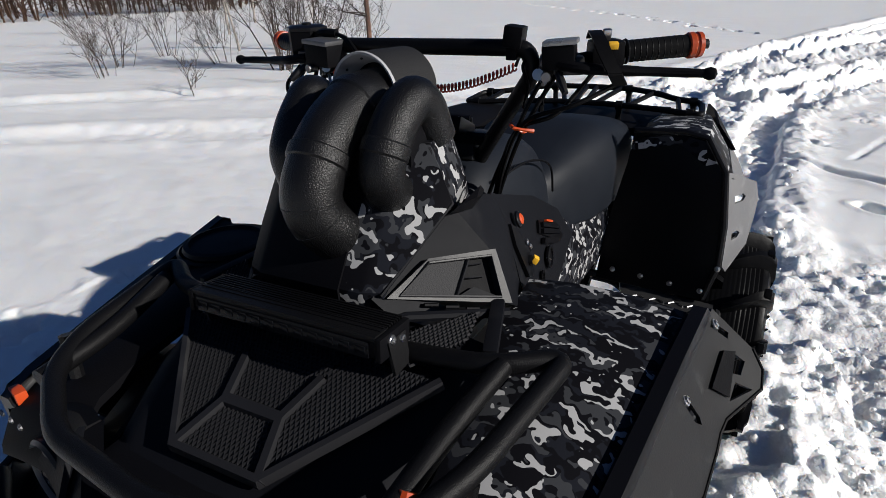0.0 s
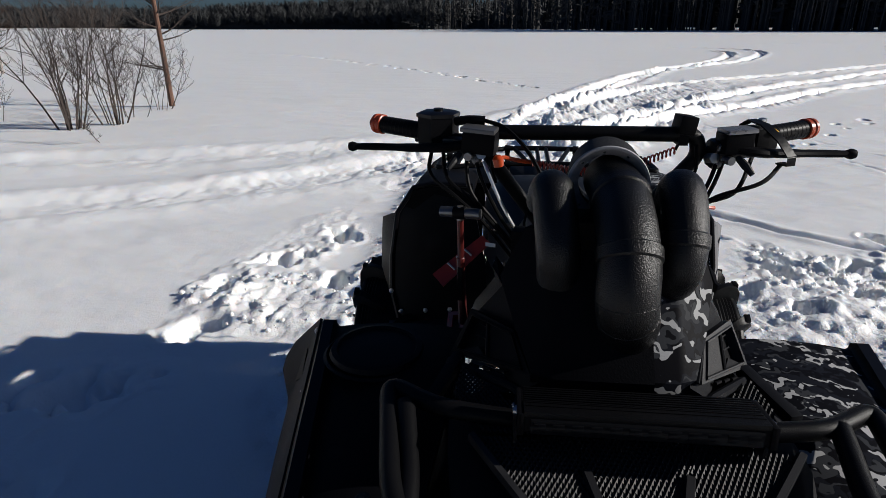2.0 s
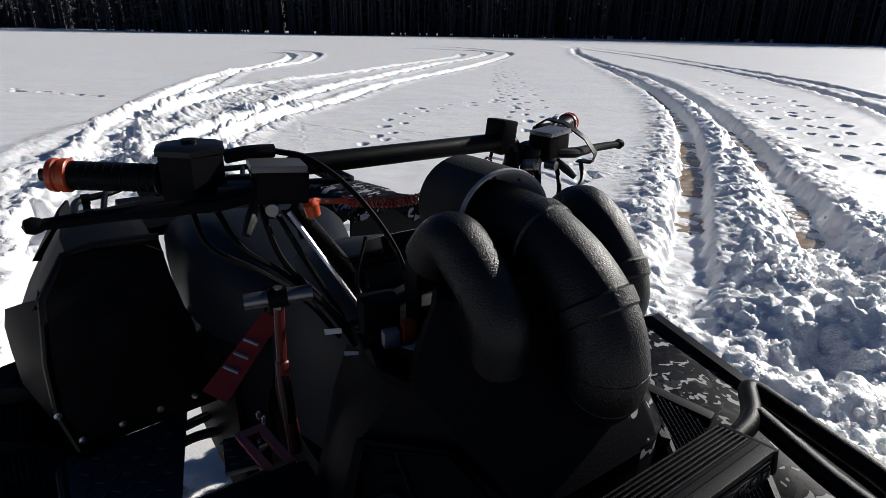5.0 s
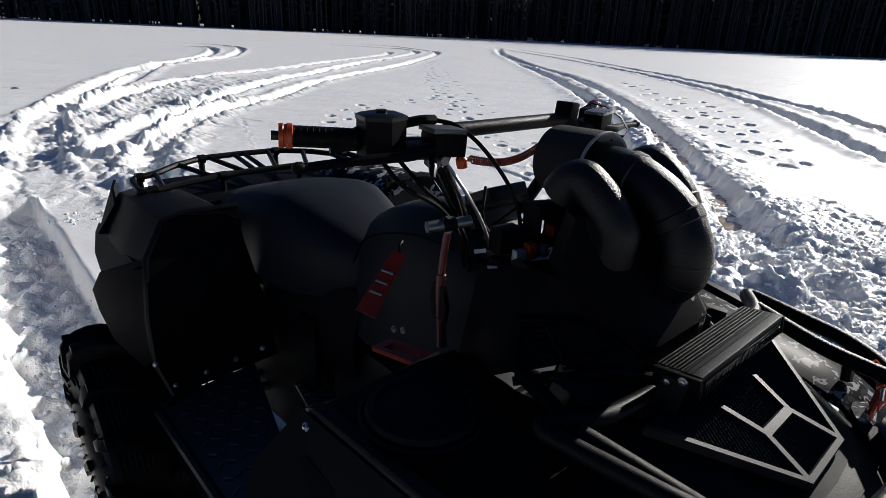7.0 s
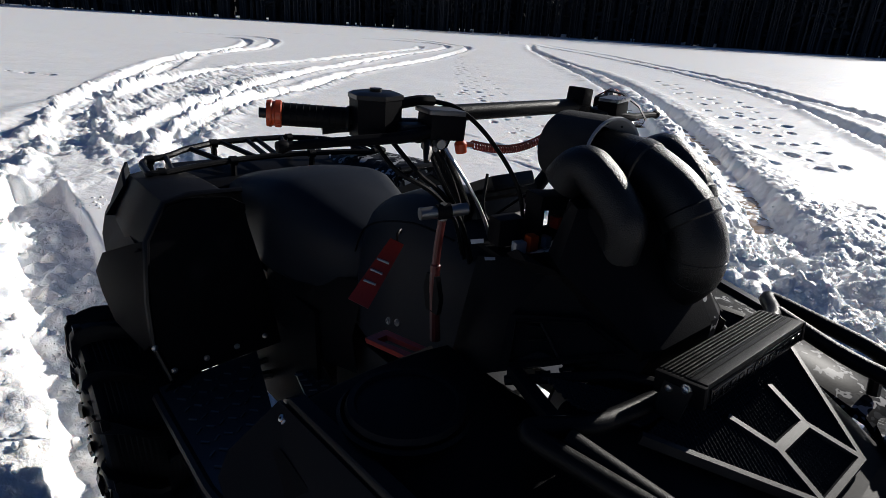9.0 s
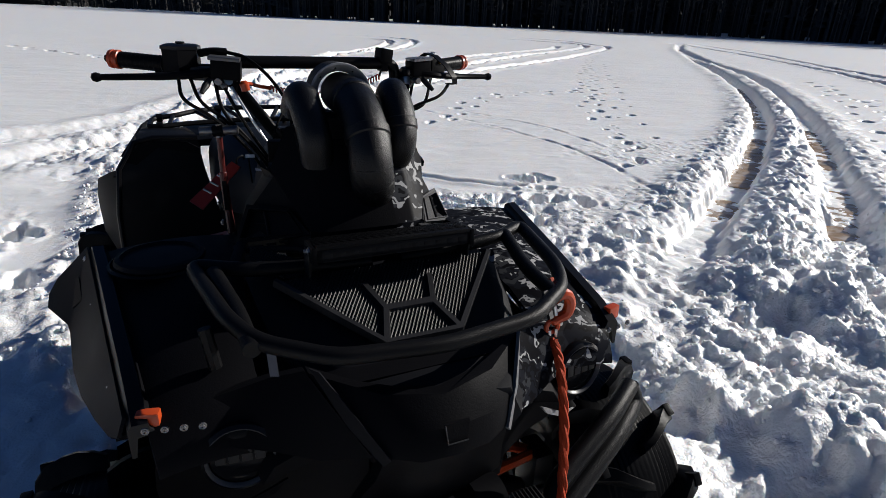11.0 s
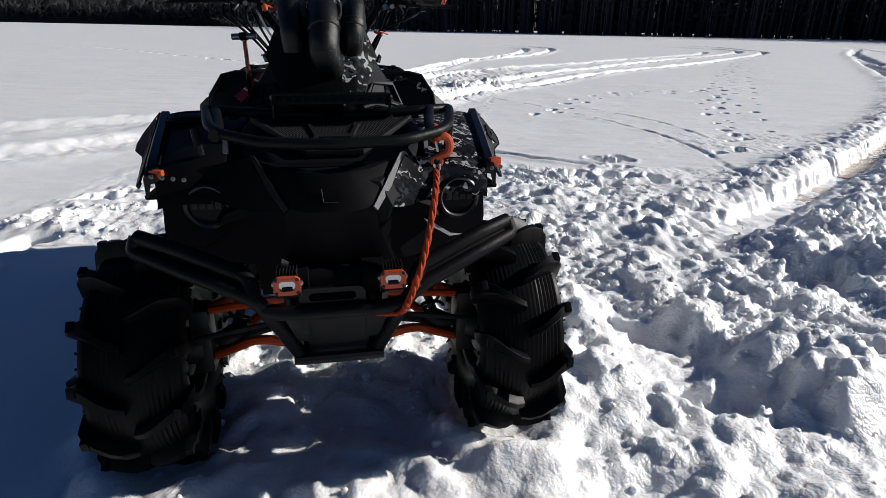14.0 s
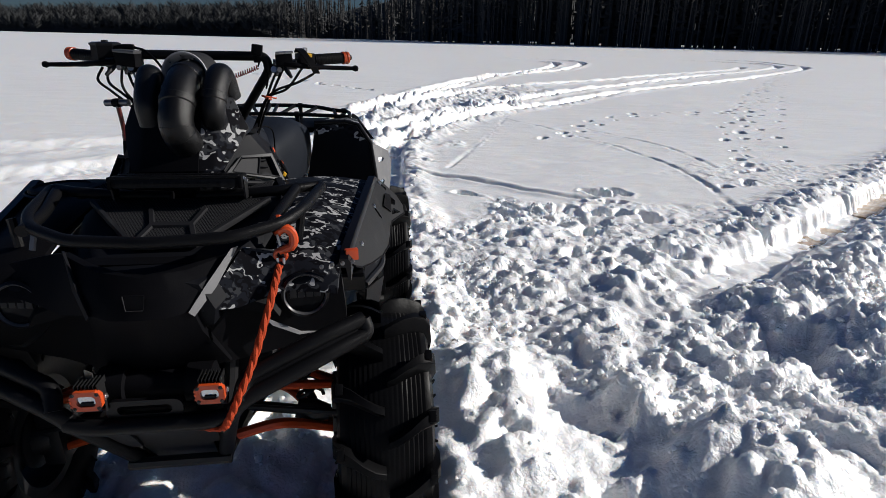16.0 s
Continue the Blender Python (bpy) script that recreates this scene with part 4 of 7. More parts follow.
# round lid on one fender only
lid = part("storage_lid", Geo().lathe([(0.088, 0.0), (0.092, 0.008), (0.088, 0.016), (0.078, 0.018), (0.074, 0.012), (0.05, 0.014), (0.0, 0.015)], (-0.408, -0.218, 1.018), (0.0, 0.02, 1), 40), COWL, atv, "round matte black lid on the fender")
part("lid_ring", Geo().lathe([(0.098, 0.0), (0.104, 0.004), (0.098, 0.008), (0.094, 0.0)], (-0.408, -0.218, 1.016), (0.0, 0.02, 1), 40, caps=False), COATED, lid)

# -- nose: hood, grille, front panel --
g = Geo()
rings = []
for y, z, w, drop in ((-0.36, 1.044, 0.27, 0.03), (-0.46, 1.040, 0.265, 0.032), (-0.56, 1.010, 0.25, 0.04), (-0.66, 0.978, 0.215, 0.045), (-0.70, 0.966, 0.195, 0.05), (-0.76, 0.955, 0.165, 0.06), (-0.80, 0.945, 0.14, 0.07)):
    rings.append([V(x + 0.016, q, h) for x, q, h in ((-w, y, z - drop), (-w + 0.03, y, z - 0.006), (-w + 0.06, y, z), (0, y, z + 0.002), (w - 0.06, y, z), (w - 0.03, y, z - 0.006), (w, y, z - drop), (w * 0.9, y + 0.02, z - drop - 0.05), (-w * 0.9, y + 0.02, z - drop - 0.05))])
g.loft(rings)
hood = part("hood", g, COWL, atv, "matte black hood with a mesh grille", sharp=40)


def hood_at(x, y, up=0.0):
    """A point over the hood's grille plane."""
    return V(x + 0.018, y, 1.0135 + 0.33 * (y + 0.6) + up)


def bar(g, a, b, w, h):
    """A flat bevelled bar from a to b lying on the grille plane."""
    a, b = Vector(a), Vector(b)
    t = (b - a).normalized()
    up = V(0, -0.315, 0.95)
    side = t.cross(up).normalized()
    rings = []
    for p in (a - t * w * 0.2, b + t * w * 0.2):
        rings.append([p - side * w / 2, p - side * w * 0.32 + up * h, p + side * w * 0.32 + up * h, p + side * w / 2, p + side * w / 2 - up * 0.006, p - side * w / 2 - up * 0.006])
    g.loft(rings)


OUT_T, OUT_F = (0.228, -0.484), (0.073, -0.668)
J, JT = (0.048, -0.593), (0.068, -0.528)
g = Geo()
for s in SIDES:
    bar(g, hood_at(OUT_T[0] * s, OUT_T[1]), hood_at(OUT_F[0] * s, OUT_F[1]), 0.013, 0.009)
    bar(g, hood_at(J[0] * s, J[1]), hood_at(JT[0] * s, JT[1]), 0.016, 0.009)
    bar(g, hood_at(J[0] * s, J[1]), hood_at(OUT_F[0] * s, OUT_F[1]), 0.016, 0.009)
bar(g, hood_at(-J[0], J[1]), hood_at(J[0], J[1]), 0.022, 0.009)
bar(g, hood_at(-OUT_F[0], OUT_F[1]), hood_at(OUT_F[0], OUT_F[1]), 0.014, 0.009)
part("grille_frame", g, surface("worn grey plastic", (0.014, 0.014, 0.016), 0.5, grain=800, bump=0.15, spec=0.2, wear=0.3, wear_color=(0.05, 0.05, 0.05)), hood, "worn grey Y-shaped grille frame")


def inside(p, poly):
    c = False
    for i in range(len(poly)):
        (x1, y1), (x2, y2) = poly[i], poly[i - 1]
        if (y1 > p[1]) != (y2 > p[1]) and p[0] < (x2 - x1) * (p[1] - y1) / (y2 - y1) + x1:
            c = not c
    return c


def mesh_panel(poly, place, pitch=0.0125, r=0.0025, steep=1.6):
    """Expanded-metal mesh: two crossing families of thin strips within a plan outline."""
    g = Geo()
    xs, ys = [p[0] for p in poly], [p[1] for p in poly]
    for slope in (steep, -steep):
        c0, c1 = min(y - slope * x for x in xs for y in ys), max(y - slope * x for x in xs for y in ys)
        c = c0
        while c < c1:
            run = []
            for k in range(241):
                x = min(xs) + (max(xs) - min(xs)) * k / 240
                y = slope * x + c
                if inside((x, y), poly):
                    run.append((x, y))
                elif run:
                    if len(run) > 2:
                        g.tube([place(*run[0]), place(*run[-1])], r, 4, cap=False)
                    run = []
            if len(run) > 2:
                g.tube([place(*run[0]), place(*run[-1])], r, 4, cap=False)
            c += pitch
    return g


MESH = surface("black coated grille mesh", (0.011, 0.011, 0.0125), 0.45, grain=300, bump=0.1, spec=0.14)
low = lambda x, y: hood_at(x, y, 0.001)
part("radiator_core", Geo().plate([hood_at(x, y, -0.004) for x, y in ((-OUT_T[0], OUT_T[1]), OUT_T, OUT_F, (-OUT_F[0], OUT_F[1]))], 0.002, normal=(0, -0.3, 1)), surface("reddish dusty radiator core", (0.035, 0.006, 0.004), 0.5, grain=400, bump=0.8, vary=0.5, wear=0.3, wear_color=(0.10, 0.02, 0.012), wear_scale=60), hood, "reddish core behind the grille")
for s in SIDES:
    cell = [(x * s, y) for x, y in (OUT_T, OUT_F, J, JT, (0.085, -0.475))]
    part("grille_mesh", mesh_panel(cell, low), MESH, hood)
part("grille_mesh", mesh_panel([(-J[0], J[1]), (J[0], J[1]), (JT[0], JT[1]), (0.083, -0.475), (-0.083, -0.475), (-JT[0], JT[1])], low), MESH, hood)
part("grille_mesh", mesh_panel([(-J[0], J[1]), (J[0], J[1]), OUT_F, (-OUT_F[0], OUT_F[1])], low), MESH, hood)
# front panel of the nose
g = Geo()
front = [[V(x, y, z) for x, y, z in ((-0.20, -0.70, 0.985), (-0.1, -0.775, 0.968), (0, -0.80, 0.96), (0.1, -0.775, 0.968), (0.20, -0.70, 0.985))],
         [V(x, y, z) for x, y, z in ((-0.155, -0.775, 0.93), (-0.08, -0.83, 0.925), (0, -0.842, 0.925), (0.08, -0.83, 0.925), (0.155, -0.775, 0.93))],
         [V(x, y, z) for x, y, z in ((-0.112, -0.825, 0.885), (-0.06, -0.85, 0.88), (0, -0.855, 0.88), (0.06, -0.85, 0.88), (0.112, -0.825, 0.885))],
         [V(x, y, z) for x, y, z in ((-0.12, -0.80, 0.82), (-0.06, -0.82, 0.81), (0, -0.825, 0.81), (0.06, -0.82, 0.81), (0.12, -0.80, 0.82))],
         [V(x, y, z) for x, y, z in ((-0.16, -0.74, 0.70), (-0.08, -0.76, 0.69), (0, -0.765, 0.69), (0.08, -0.76, 0.69), (0.16, -0.74, 0.70))]]
g.loft([r + [p + V(0, 0.03, -0.004) for p in reversed(r)] for r in front])
nose = part("nose_panel", g, PLASTIC, atv, "black front panel", sharp=25)
part("badge", Geo().plate([V(-0.022, -0.8465, 0.938), V(0.022, -0.8465, 0.938), V(0.018, -0.852, 0.905), V(-0.018, -0.852, 0.905)], 0.004, normal=(0, -1, 0.1)), PLASTIC, nose, "plain dark badge plate")
part("badge_edge", Geo().tube([V(-0.022, -0.849, 0.938), V(-0.018, -0.855, 0.905), V(0.018, -0.855, 0.905)], 0.0012, 5), FRAMEGREY, nose)
for s in SIDES:
    # right stripe takes black for grey: its shade is painted in
    part("stripe", Geo().plate(mirror([(0.200, -0.702, 0.996), (0.188, -0.722, 0.998), (0.140, -0.795, 0.935), (0.106, -0.835, 0.886), (0.116, -0.828, 0.872), (0.158, -0.776, 0.922)], s), 0.008, normal=(0.35 * s, -0.85, 0.4)), STRIPE if s > 0 else COWL, nose, "grey painted trim stripe" if s > 0 else "trim stripe, its shade painted as black")
    # cheek between nose and lamp: camouflage left, shade painted as black right
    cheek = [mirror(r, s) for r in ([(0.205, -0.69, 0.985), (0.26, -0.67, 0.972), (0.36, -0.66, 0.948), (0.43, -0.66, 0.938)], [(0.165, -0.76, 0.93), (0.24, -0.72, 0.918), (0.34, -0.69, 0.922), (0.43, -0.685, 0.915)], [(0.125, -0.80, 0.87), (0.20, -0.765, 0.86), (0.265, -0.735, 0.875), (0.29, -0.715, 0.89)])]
    part("cheek_panel", Geo().loft([r + [p + V(0, 0.02, -0.004) for p in reversed(r)] for r in cheek]), CAMO if s > 0 else PLASTIC, nose, "camouflage-wrapped cheek panel" if s > 0 else "cheek panel, its shade painted as black")
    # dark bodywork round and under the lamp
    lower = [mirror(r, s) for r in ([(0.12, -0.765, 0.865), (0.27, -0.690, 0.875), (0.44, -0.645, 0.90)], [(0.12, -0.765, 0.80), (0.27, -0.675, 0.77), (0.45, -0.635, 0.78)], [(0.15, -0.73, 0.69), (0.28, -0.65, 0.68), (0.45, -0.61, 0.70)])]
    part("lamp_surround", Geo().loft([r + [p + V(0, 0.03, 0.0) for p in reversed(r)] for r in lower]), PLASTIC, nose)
    # right whisker is black too, so that it stays lost in shade
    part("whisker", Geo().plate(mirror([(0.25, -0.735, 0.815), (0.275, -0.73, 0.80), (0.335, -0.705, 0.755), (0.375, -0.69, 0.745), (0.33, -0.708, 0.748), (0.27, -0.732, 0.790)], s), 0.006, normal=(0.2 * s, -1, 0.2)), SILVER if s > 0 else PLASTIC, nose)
    # round head lamp
    at, ax = V(0.018 + 0.334 * s, -0.702, 0.864), V(0.12 * s, -1.0, 0.10)
    lamp = part("head_lamp", Geo().lathe([(0.056, -0.05), (0.06, 0.0), (0.06, 0.012), (0.054, 0.016), (0.050, 0.006)], at, ax, 32, caps=False), GLOSS, atv, "round black head lamp")
    part("lamp_glass", Geo().lathe([(0.050, 0.0), (0.047, 0.008), (0.03, 0.013), (0.0, 0.015)], at, ax, 32), SMOKE, lamp, "smoked lamp glass")
    part("lamp_ring", Geo().lathe([(0.0485, 0.010), (0.051, 0.0145), (0.0535, 0.0165), (0.0545, 0.0145)], at, ax, 32, caps=False), surface("grey lamp ring", (0.05, 0.05, 0.053), 0.4), lamp)
    q = ax.to_track_quat("Z", "Y").to_matrix().to_4x4()
    for k in range(4):
        part("reflector", Geo().box((0.016, 0.022, 0.004), bevel=0.002, matrix=Matrix.Translation(at) @ q @ Matrix.Translation((-0.03 + 0.02 * k, 0.004, 0.0135))), PLATE, lamp)

# under-hood block that closes the nose
for s in SIDES:
    gap = []
    for (y, z, w, drop), (xi, zi) in zip(((-0.36, 1.055, 0.27, 0.03), (-0.46, 1.045, 0.262, 0.035), (-0.56, 1.020, 0.235, 0.04), (-0.66, 0.990, 0.20, 0.05), (-0.74, 0.968, 0.165, 0.06)), ((0.27, 1.0), (0.285, 0.985), (0.295, 0.96), (0.29, 0.92), (0.27, 0.87))):
        gap.append(mirror([(w - 0.02, y, z - drop - 0.01), (xi, y, zi - 0.02), (xi + 0.02, y, zi - 0.05), (w - 0.02, y, z - drop - 0.05)], s))
    part("filler_panel", Geo().loft(gap), PLASTIC, atv)
part("nose_core", Geo().box((0.34, 0.34, 0.26), (0, -0.56, 0.84), bevel=0.03), PLASTIC, atv)
for s in SIDES:
    part("inner_panel", Geo().plate(mirror([(0.24, -0.42, 1.02), (0.26, -0.09, 1.0), (0.26, -0.09, 0.72), (0.20, -0.42, 0.70), (0.18, -0.68, 0.72), (0.2, -0.70, 0.93)], s), 0.01), PLASTIC, atv)
    part("splash_panel", Geo().plate(mirror([(0.25, -0.082, 1.0), (0.52, -0.078, 0.985), (0.52, -0.04, 0.80), (0.49, 0.03, 0.56), (0.24, 0.03, 0.56)], s), 0.008), PLASTIC, atv)

# -- light bar --
mat = pose(0.019, -0.490, 1.108, -7, 0, 0)
bar_thing = part("light_bar", Geo().box((0.318, 0.070, 0.026), bevel=0.005, matrix=mat), PLASTIC, atv, "black finned led light bar")
for k in range(7):
    part("cooling_fin", Geo().box((0.316, 0.0030, 0.012), bevel=0.001, matrix=mat @ Matrix.Translation((0, 0.0335 - 0.0062 * k, 0.013))), COATED, bar_thing)
part("top_plate", Geo().box((0.318, 0.030, 0.008), bevel=0.002, matrix=mat @ Matrix.Translation((0, -0.0205, 0.0148))), COATED, bar_thing, "smooth front edge of the bar's top")
for dy in (-0.010, -0.019):
    part("top_groove", Geo().box((0.314, 0.0014, 0.0016), bevel=0.0004, matrix=mat @ Matrix.Translation((0, dy, 0.0191))), PLASTIC, bar_thing)
part("lens", Geo().box((0.30, 0.004, 0.022), bevel=0.002, matrix=mat @ Matrix.Translation((0, -0.0355, -0.002))), SMOKE, bar_thing, "smoked lens")
for k in range(12):
    part("led", Geo().box((0.016, 0.002, 0.012), bevel=0.001, matrix=mat @ Matrix.Translation((-0.1375 + 0.025 * k, -0.0374, -0.002))), SMOKE, bar_thing)
for s in SIDES:
    part("end_cap", Geo().box((0.010, 0.074, 0.034), bevel=0.004, matrix=mat @ Matrix.Translation((0.163 * s, 0, 0.0))), PLASTIC, bar_thing)
    for dy, dz in ((-0.012, 0.006), (0.012, -0.001)):
        bolt(bar_thing, mat @ V(0.1685 * s, dy, dz), (s, 0, 0), 0.0055)
    part("bracket", Geo().plate([mat @ V(0.1705 * s, y, z) for y, z in ((-0.022, 0.006), (0.02, 0.008), (0.034, -0.046), (-0.004, -0.050))], 0.005, normal=(s, 0, 0)), DARKMETAL, bar_thing)

# -- brush guard on top of the nose --
TR = 0.0148
left_half = [(0.05, -0.455, 1.058), (0.20, -0.452, 1.064), (0.30, -0.445, 1.071), (0.388, -0.385, 1.068), (0.346, -0.60, 1.057), (0.31, -0.675, 1.046), (0.20, -0.745, 1.034), (0.018, -0.765, 1.030)]
guard = part("brush_guard", Geo().tube([V(*p) for p in left_half] + list(reversed([V(0.036 - p[0], p[1], p[2]) for p in left_half[:-1]])), TR, 16, 0.035), COATED, atv, "textured black tubular brush guard", sharp=60)
for s in SIDES:
    part("guard_brace", Geo().tube(mirror([(0.315, -0.44, 1.071), (0.288, -0.575, 1.048), (0.282, -0.69, 1.042)], s), TR, 16, 0.05), COATED, guard, sharp=60)
for s in SIDES:
    part("guard_mount", Geo().plate(mirror([(0.250, -0.690, 1.050), (0.262, -0.685, 1.050), (0.262, -0.715, 1.005), (0.250, -0.720, 1.005)], s), 0.006), DARKMETAL if s > 0 else STRIPE, guard)
    part("guard_foot", Geo().tube(mirror([(0.345, -0.61, 1.05), (0.335, -0.62, 0.98)], s), 0.011, 8), COATED, guard)

# -- lower bumper --
BR = 0.0205
bumper = part("bumper", Geo().tube([V(-0.185, -0.868, 0.632), V(-0.13, -0.878, 0.622), V(0.13, -0.878, 0.622), V(0.185, -0.868, 0.632)], BR, 14, 0.03), COATED, atv, "black tubular front bumper")
for s in SIDES:
    part("bumper_tube", Geo().tube(mirror([(0.495, -0.72, 0.792), (0.508, -0.73, 0.757), (0.41, -0.79, 0.735), (0.205, -0.872, 0.668), (0.175, -0.86, 0.62), (0.098, -0.69, 0.36), (0.09, -0.60, 0.345)], s), BR, 14, 0.05), COATED, bumper)
    part("bumper_web", Geo().plate(mirror([(0.48, -0.733, 0.785), (0.49, -0.74, 0.762), (0.41, -0.79, 0.738), (0.21, -0.868, 0.672), (0.22, -0.842, 0.712), (0.40, -0.777, 0.775)], s), 0.006), PLASTIC, bumper)
    part("bumper_tube", Geo().tube(mirror([(0.495, -0.72, 0.792), (0.40, -0.775, 0.778), (0.215, -0.84, 0.712), (0.205, -0.872, 0.668)], s), BR, 14, 0.05), COATED, bumper)
part("bumper_plate", Geo().plate([V(-0.105, -0.84, 0.60), V(0.105, -0.84, 0.60), V(0.075, -0.665, 0.345), V(-0.075, -0.665, 0.345)], 0.006, normal=(0, -1, -0.6)), DARKMETAL, bumper)
part("bumper_ear", Geo().plate([V(0.075, -0.86, 0.605), V(0.135, -0.858, 0.60), V(0.115, -0.76, 0.47), V(0.08, -0.76, 0.47)], 0.006, normal=(0, -1, -0.6)), PLATE, bumper)
part("bumper_ear", Geo().plate([V(-0.075, -0.86, 0.605), V(-0.135, -0.858, 0.60), V(-0.115, -0.76, 0.47), V(-0.08, -0.76, 0.47)], 0.006, normal=(0, -1, -0.6)), PLATE, bumper)
winch = part("winch", Geo().lathe([(0.05, -0.13), (0.05, -0.07), (0.035, -0.068), (0.035, 0.068), (0.05, 0.07), (0.05, 0.13), (0.0, 0.13)], (0, -0.79, 0.675), (1, 0, 0), 20).box((0.18, 0.07, 0.03), (0, -0.80, 0.635), bevel=0.006), PLASTIC, atv, "dark winch behind the bumper")
part("fairlead", Geo().plate([V(x - 0.01, -0.872, 0.66 + z) for x, z in round_rect(0.17, 0.05, 0.02)], 0.012, holes=[[V(x - 0.01, -0.872, 0.66 + z) for x, z in round_rect(0.12, 0.022, 0.0105)]], normal=(0, -1, 0)), GLOSS, winch)
# led pods
for s in SIDES:
    at = Matrix.Translation((0.132 * s + 0.013, -0.895, 0.706)) @ Matrix.Scale(0.88, 4)
    pod = part("led_pod", Geo().box((0.056, 0.045, 0.046), bevel=0.005, matrix=at @ Matrix.Translation((0, 0.03, 0))), DARKMETAL, atv, "small led pod with an orange bezel")
    shape = round_rect(0.074, 0.056, 0.012, 1)
    part("bezel", Geo().plate([at @ V(x, -0.002, z) for x, z in shape], 0.014, holes=[[at @ V(x, -0.002, z) for x, z in round_rect(0.046, 0.030, 0.011)]], normal=(0, -1, 0)), ORANGE, pod, "orange bezel")
    part("lens", Geo().plate([at @ V(x, 0.004, z) for x, z in round_rect(0.048, 0.032, 0.012)], 0.003, normal=(0, -1, 0)), LENS, pod, "clear lens over a bright reflector")
    part("lens_shade", Geo().plate([at @ V(x, 0.0005, z - 0.0085) for x, z in round_rect(0.030, 0.008, 0.003)], 0.004, normal=(0, -1, 0)), SMOKE, pod)
    for x, z in ((-0.029, 0.02), (0.029, 0.02), (-0.029, -0.02), (0.029, -0.02)):
        bolt(pod, at @ V(x, -0.002, z), (0, -1, 0), 0.003, DARKMETAL)
    for k in range(6):
        part("rib", Geo().box((0.004, 0.003, 0.006), bevel=0.001, matrix=at @ Matrix.Translation((-0.036 if k < 3 else 0.036, -0.003, -0.012 + 0.012 * (k % 3)))), ORANGE, pod)
    for k in range(7):
        part("cooling_fin", Geo().box((0.0025, 0.05, 0.018), bevel=0.0008, matrix=at @ Matrix.Translation((-0.027 + 0.009 * k, 0.034, 0.032))), DARKMETAL, pod)
    for x in SIDES:
        bolt(pod, at @ V(0.039 * x, 0.02, 0.0), (x, 0, 0), 0.005)
    part("bracket", Geo().tube([at @ V(-0.036, 0.02, 0), at @ V(-0.036, 0.02, -0.04), at @ V(0.036, 0.02, -0.04), at @ V(0.036, 0.02, 0)], 0.004, 6), DARKMETAL, pod)
part("tow_tab", Geo().plate([V(-0.128, -0.86, 0.765), V(-0.112, -0.86, 0.755), V(-0.118, -0.85, 0.725), V(-0.134, -0.85, 0.73)], 0.005, normal=(0.2, -1, 0)), STEEL, bumper)

# -- tow hook and rope, hung from the guard --
hook = tagged(new("tow_hook"), "orange forged tow hook hung on the brush guard", "tow hook")
hook.location = (0.297, -0.664, 1.016)
part("shank", Geo().tube([V(-0.004, 0.012, 0.038), V(-0.003, -0.004, 0.022), V(0.0, -0.012, 0.008)], [0.010, 0.0125, 0.010], 10), ORANGE, hook)
arc = [V(0.0, -0.012, 0.012)] + [V(0.012 + 0.022 * math.cos(radians(150 - a)), -0.016, -0.012 + 0.028 * math.sin(radians(150 - a))) for a in range(0, 215, 20)] + [V(-0.004, -0.014, -0.046)]
part("hook_bow", Geo().tube(arc, [0.009] + [0.0118] * (len(arc) - 2) + [0.009], 10), ORANGE, hook)
ring = [V(-0.002 + 0.014 * math.cos(a), -0.014, -0.056 + 0.014 * math.sin(a)) for a in [2 * math.pi * k / 16 for k in range(17)]]
part("eye", Geo().tube(ring, 0.0055, 8), ORANGE, hook)
part("latch", Geo().tube([V(-0.006, -0.017, 0.0), V(0.0, -0.020, -0.028)], 0.0035, 6), STEEL, hook)
part("thimble", Geo().tube([V(-0.010, -0.017, -0.062), V(-0.008, -0.02, -0.085), V(-0.002, -0.02, -0.095), V(0.005, -0.02, -0.085), V(0.006, -0.017, -0.062)], 0.004, 7, 0.01), STEEL, hook)
rope_pts = spline([(0.292, -0.692, 0.938), (0.283, -0.735, 0.90), (0.262, -0.79, 0.83), (0.235, -0.84, 0.75), (0.205, -0.882, 0.685), (0.180, -0.897, 0.635), (0.160, -0.890, 0.607), (0.10, -0.868, 0.60)], 10)
winch_rope = tagged(new("winch_rope"), "orange braided winch rope pulled up to the hook", "rope")
for ph in (0.0, 2.1, 4.2):
    strand = []
    for k, p in enumerate(rope_pts):
        a = k * 0.55 + ph
        strand.append(p + V(0.0042 * math.cos(a), 0.0042 * math.sin(a), 0.0))
    part("strand", Geo().tube(strand, 0.0062, 7), ROPE, winch_rope)

# -- snorkel box and its pipes --
g = Geo()
rings = []
for z, yf, wf, ys, ws, yb, yl in ((1.02, -0.40, 0.10, -0.39, 0.122, -0.10, -0.100), (1.06, -0.418, 0.10, -0.41, 0.121, -0.10, -0.100), (1.122, -0.420, 0.10, -0.412, 0.120, -0.10, -0.100), (1.17, -0.385, 0.10, -0.345, 0.146, -0.10, -0.120), (1.22, -0.348, 0.10, -0.275, 0.169, -0.15, -0.225), (1.265, -0.312, 0.098, -0.272, 0.150, -0.15, -0.230), (1.305, -0.282, 0.095, -0.268, 0.131, -0.15, -0.230)):
    rings.append([V(-wf, yf, z), V(-wf + 0.012, yf - 0.006, z), V(wf - 0.012, yf - 0.006, z), V(wf, yf, z), V(ws, ys, z), V(ws * 0.8, yb, z), V(-ws * 0.8, yl, z), V(-ws, min(ys, yl - 0.02), z)])
g.loft(rings)
tower = part("snorkel_box", g, BOXCAMO, atv, "camouflage-wrapped snorkel housing", sharp=30)


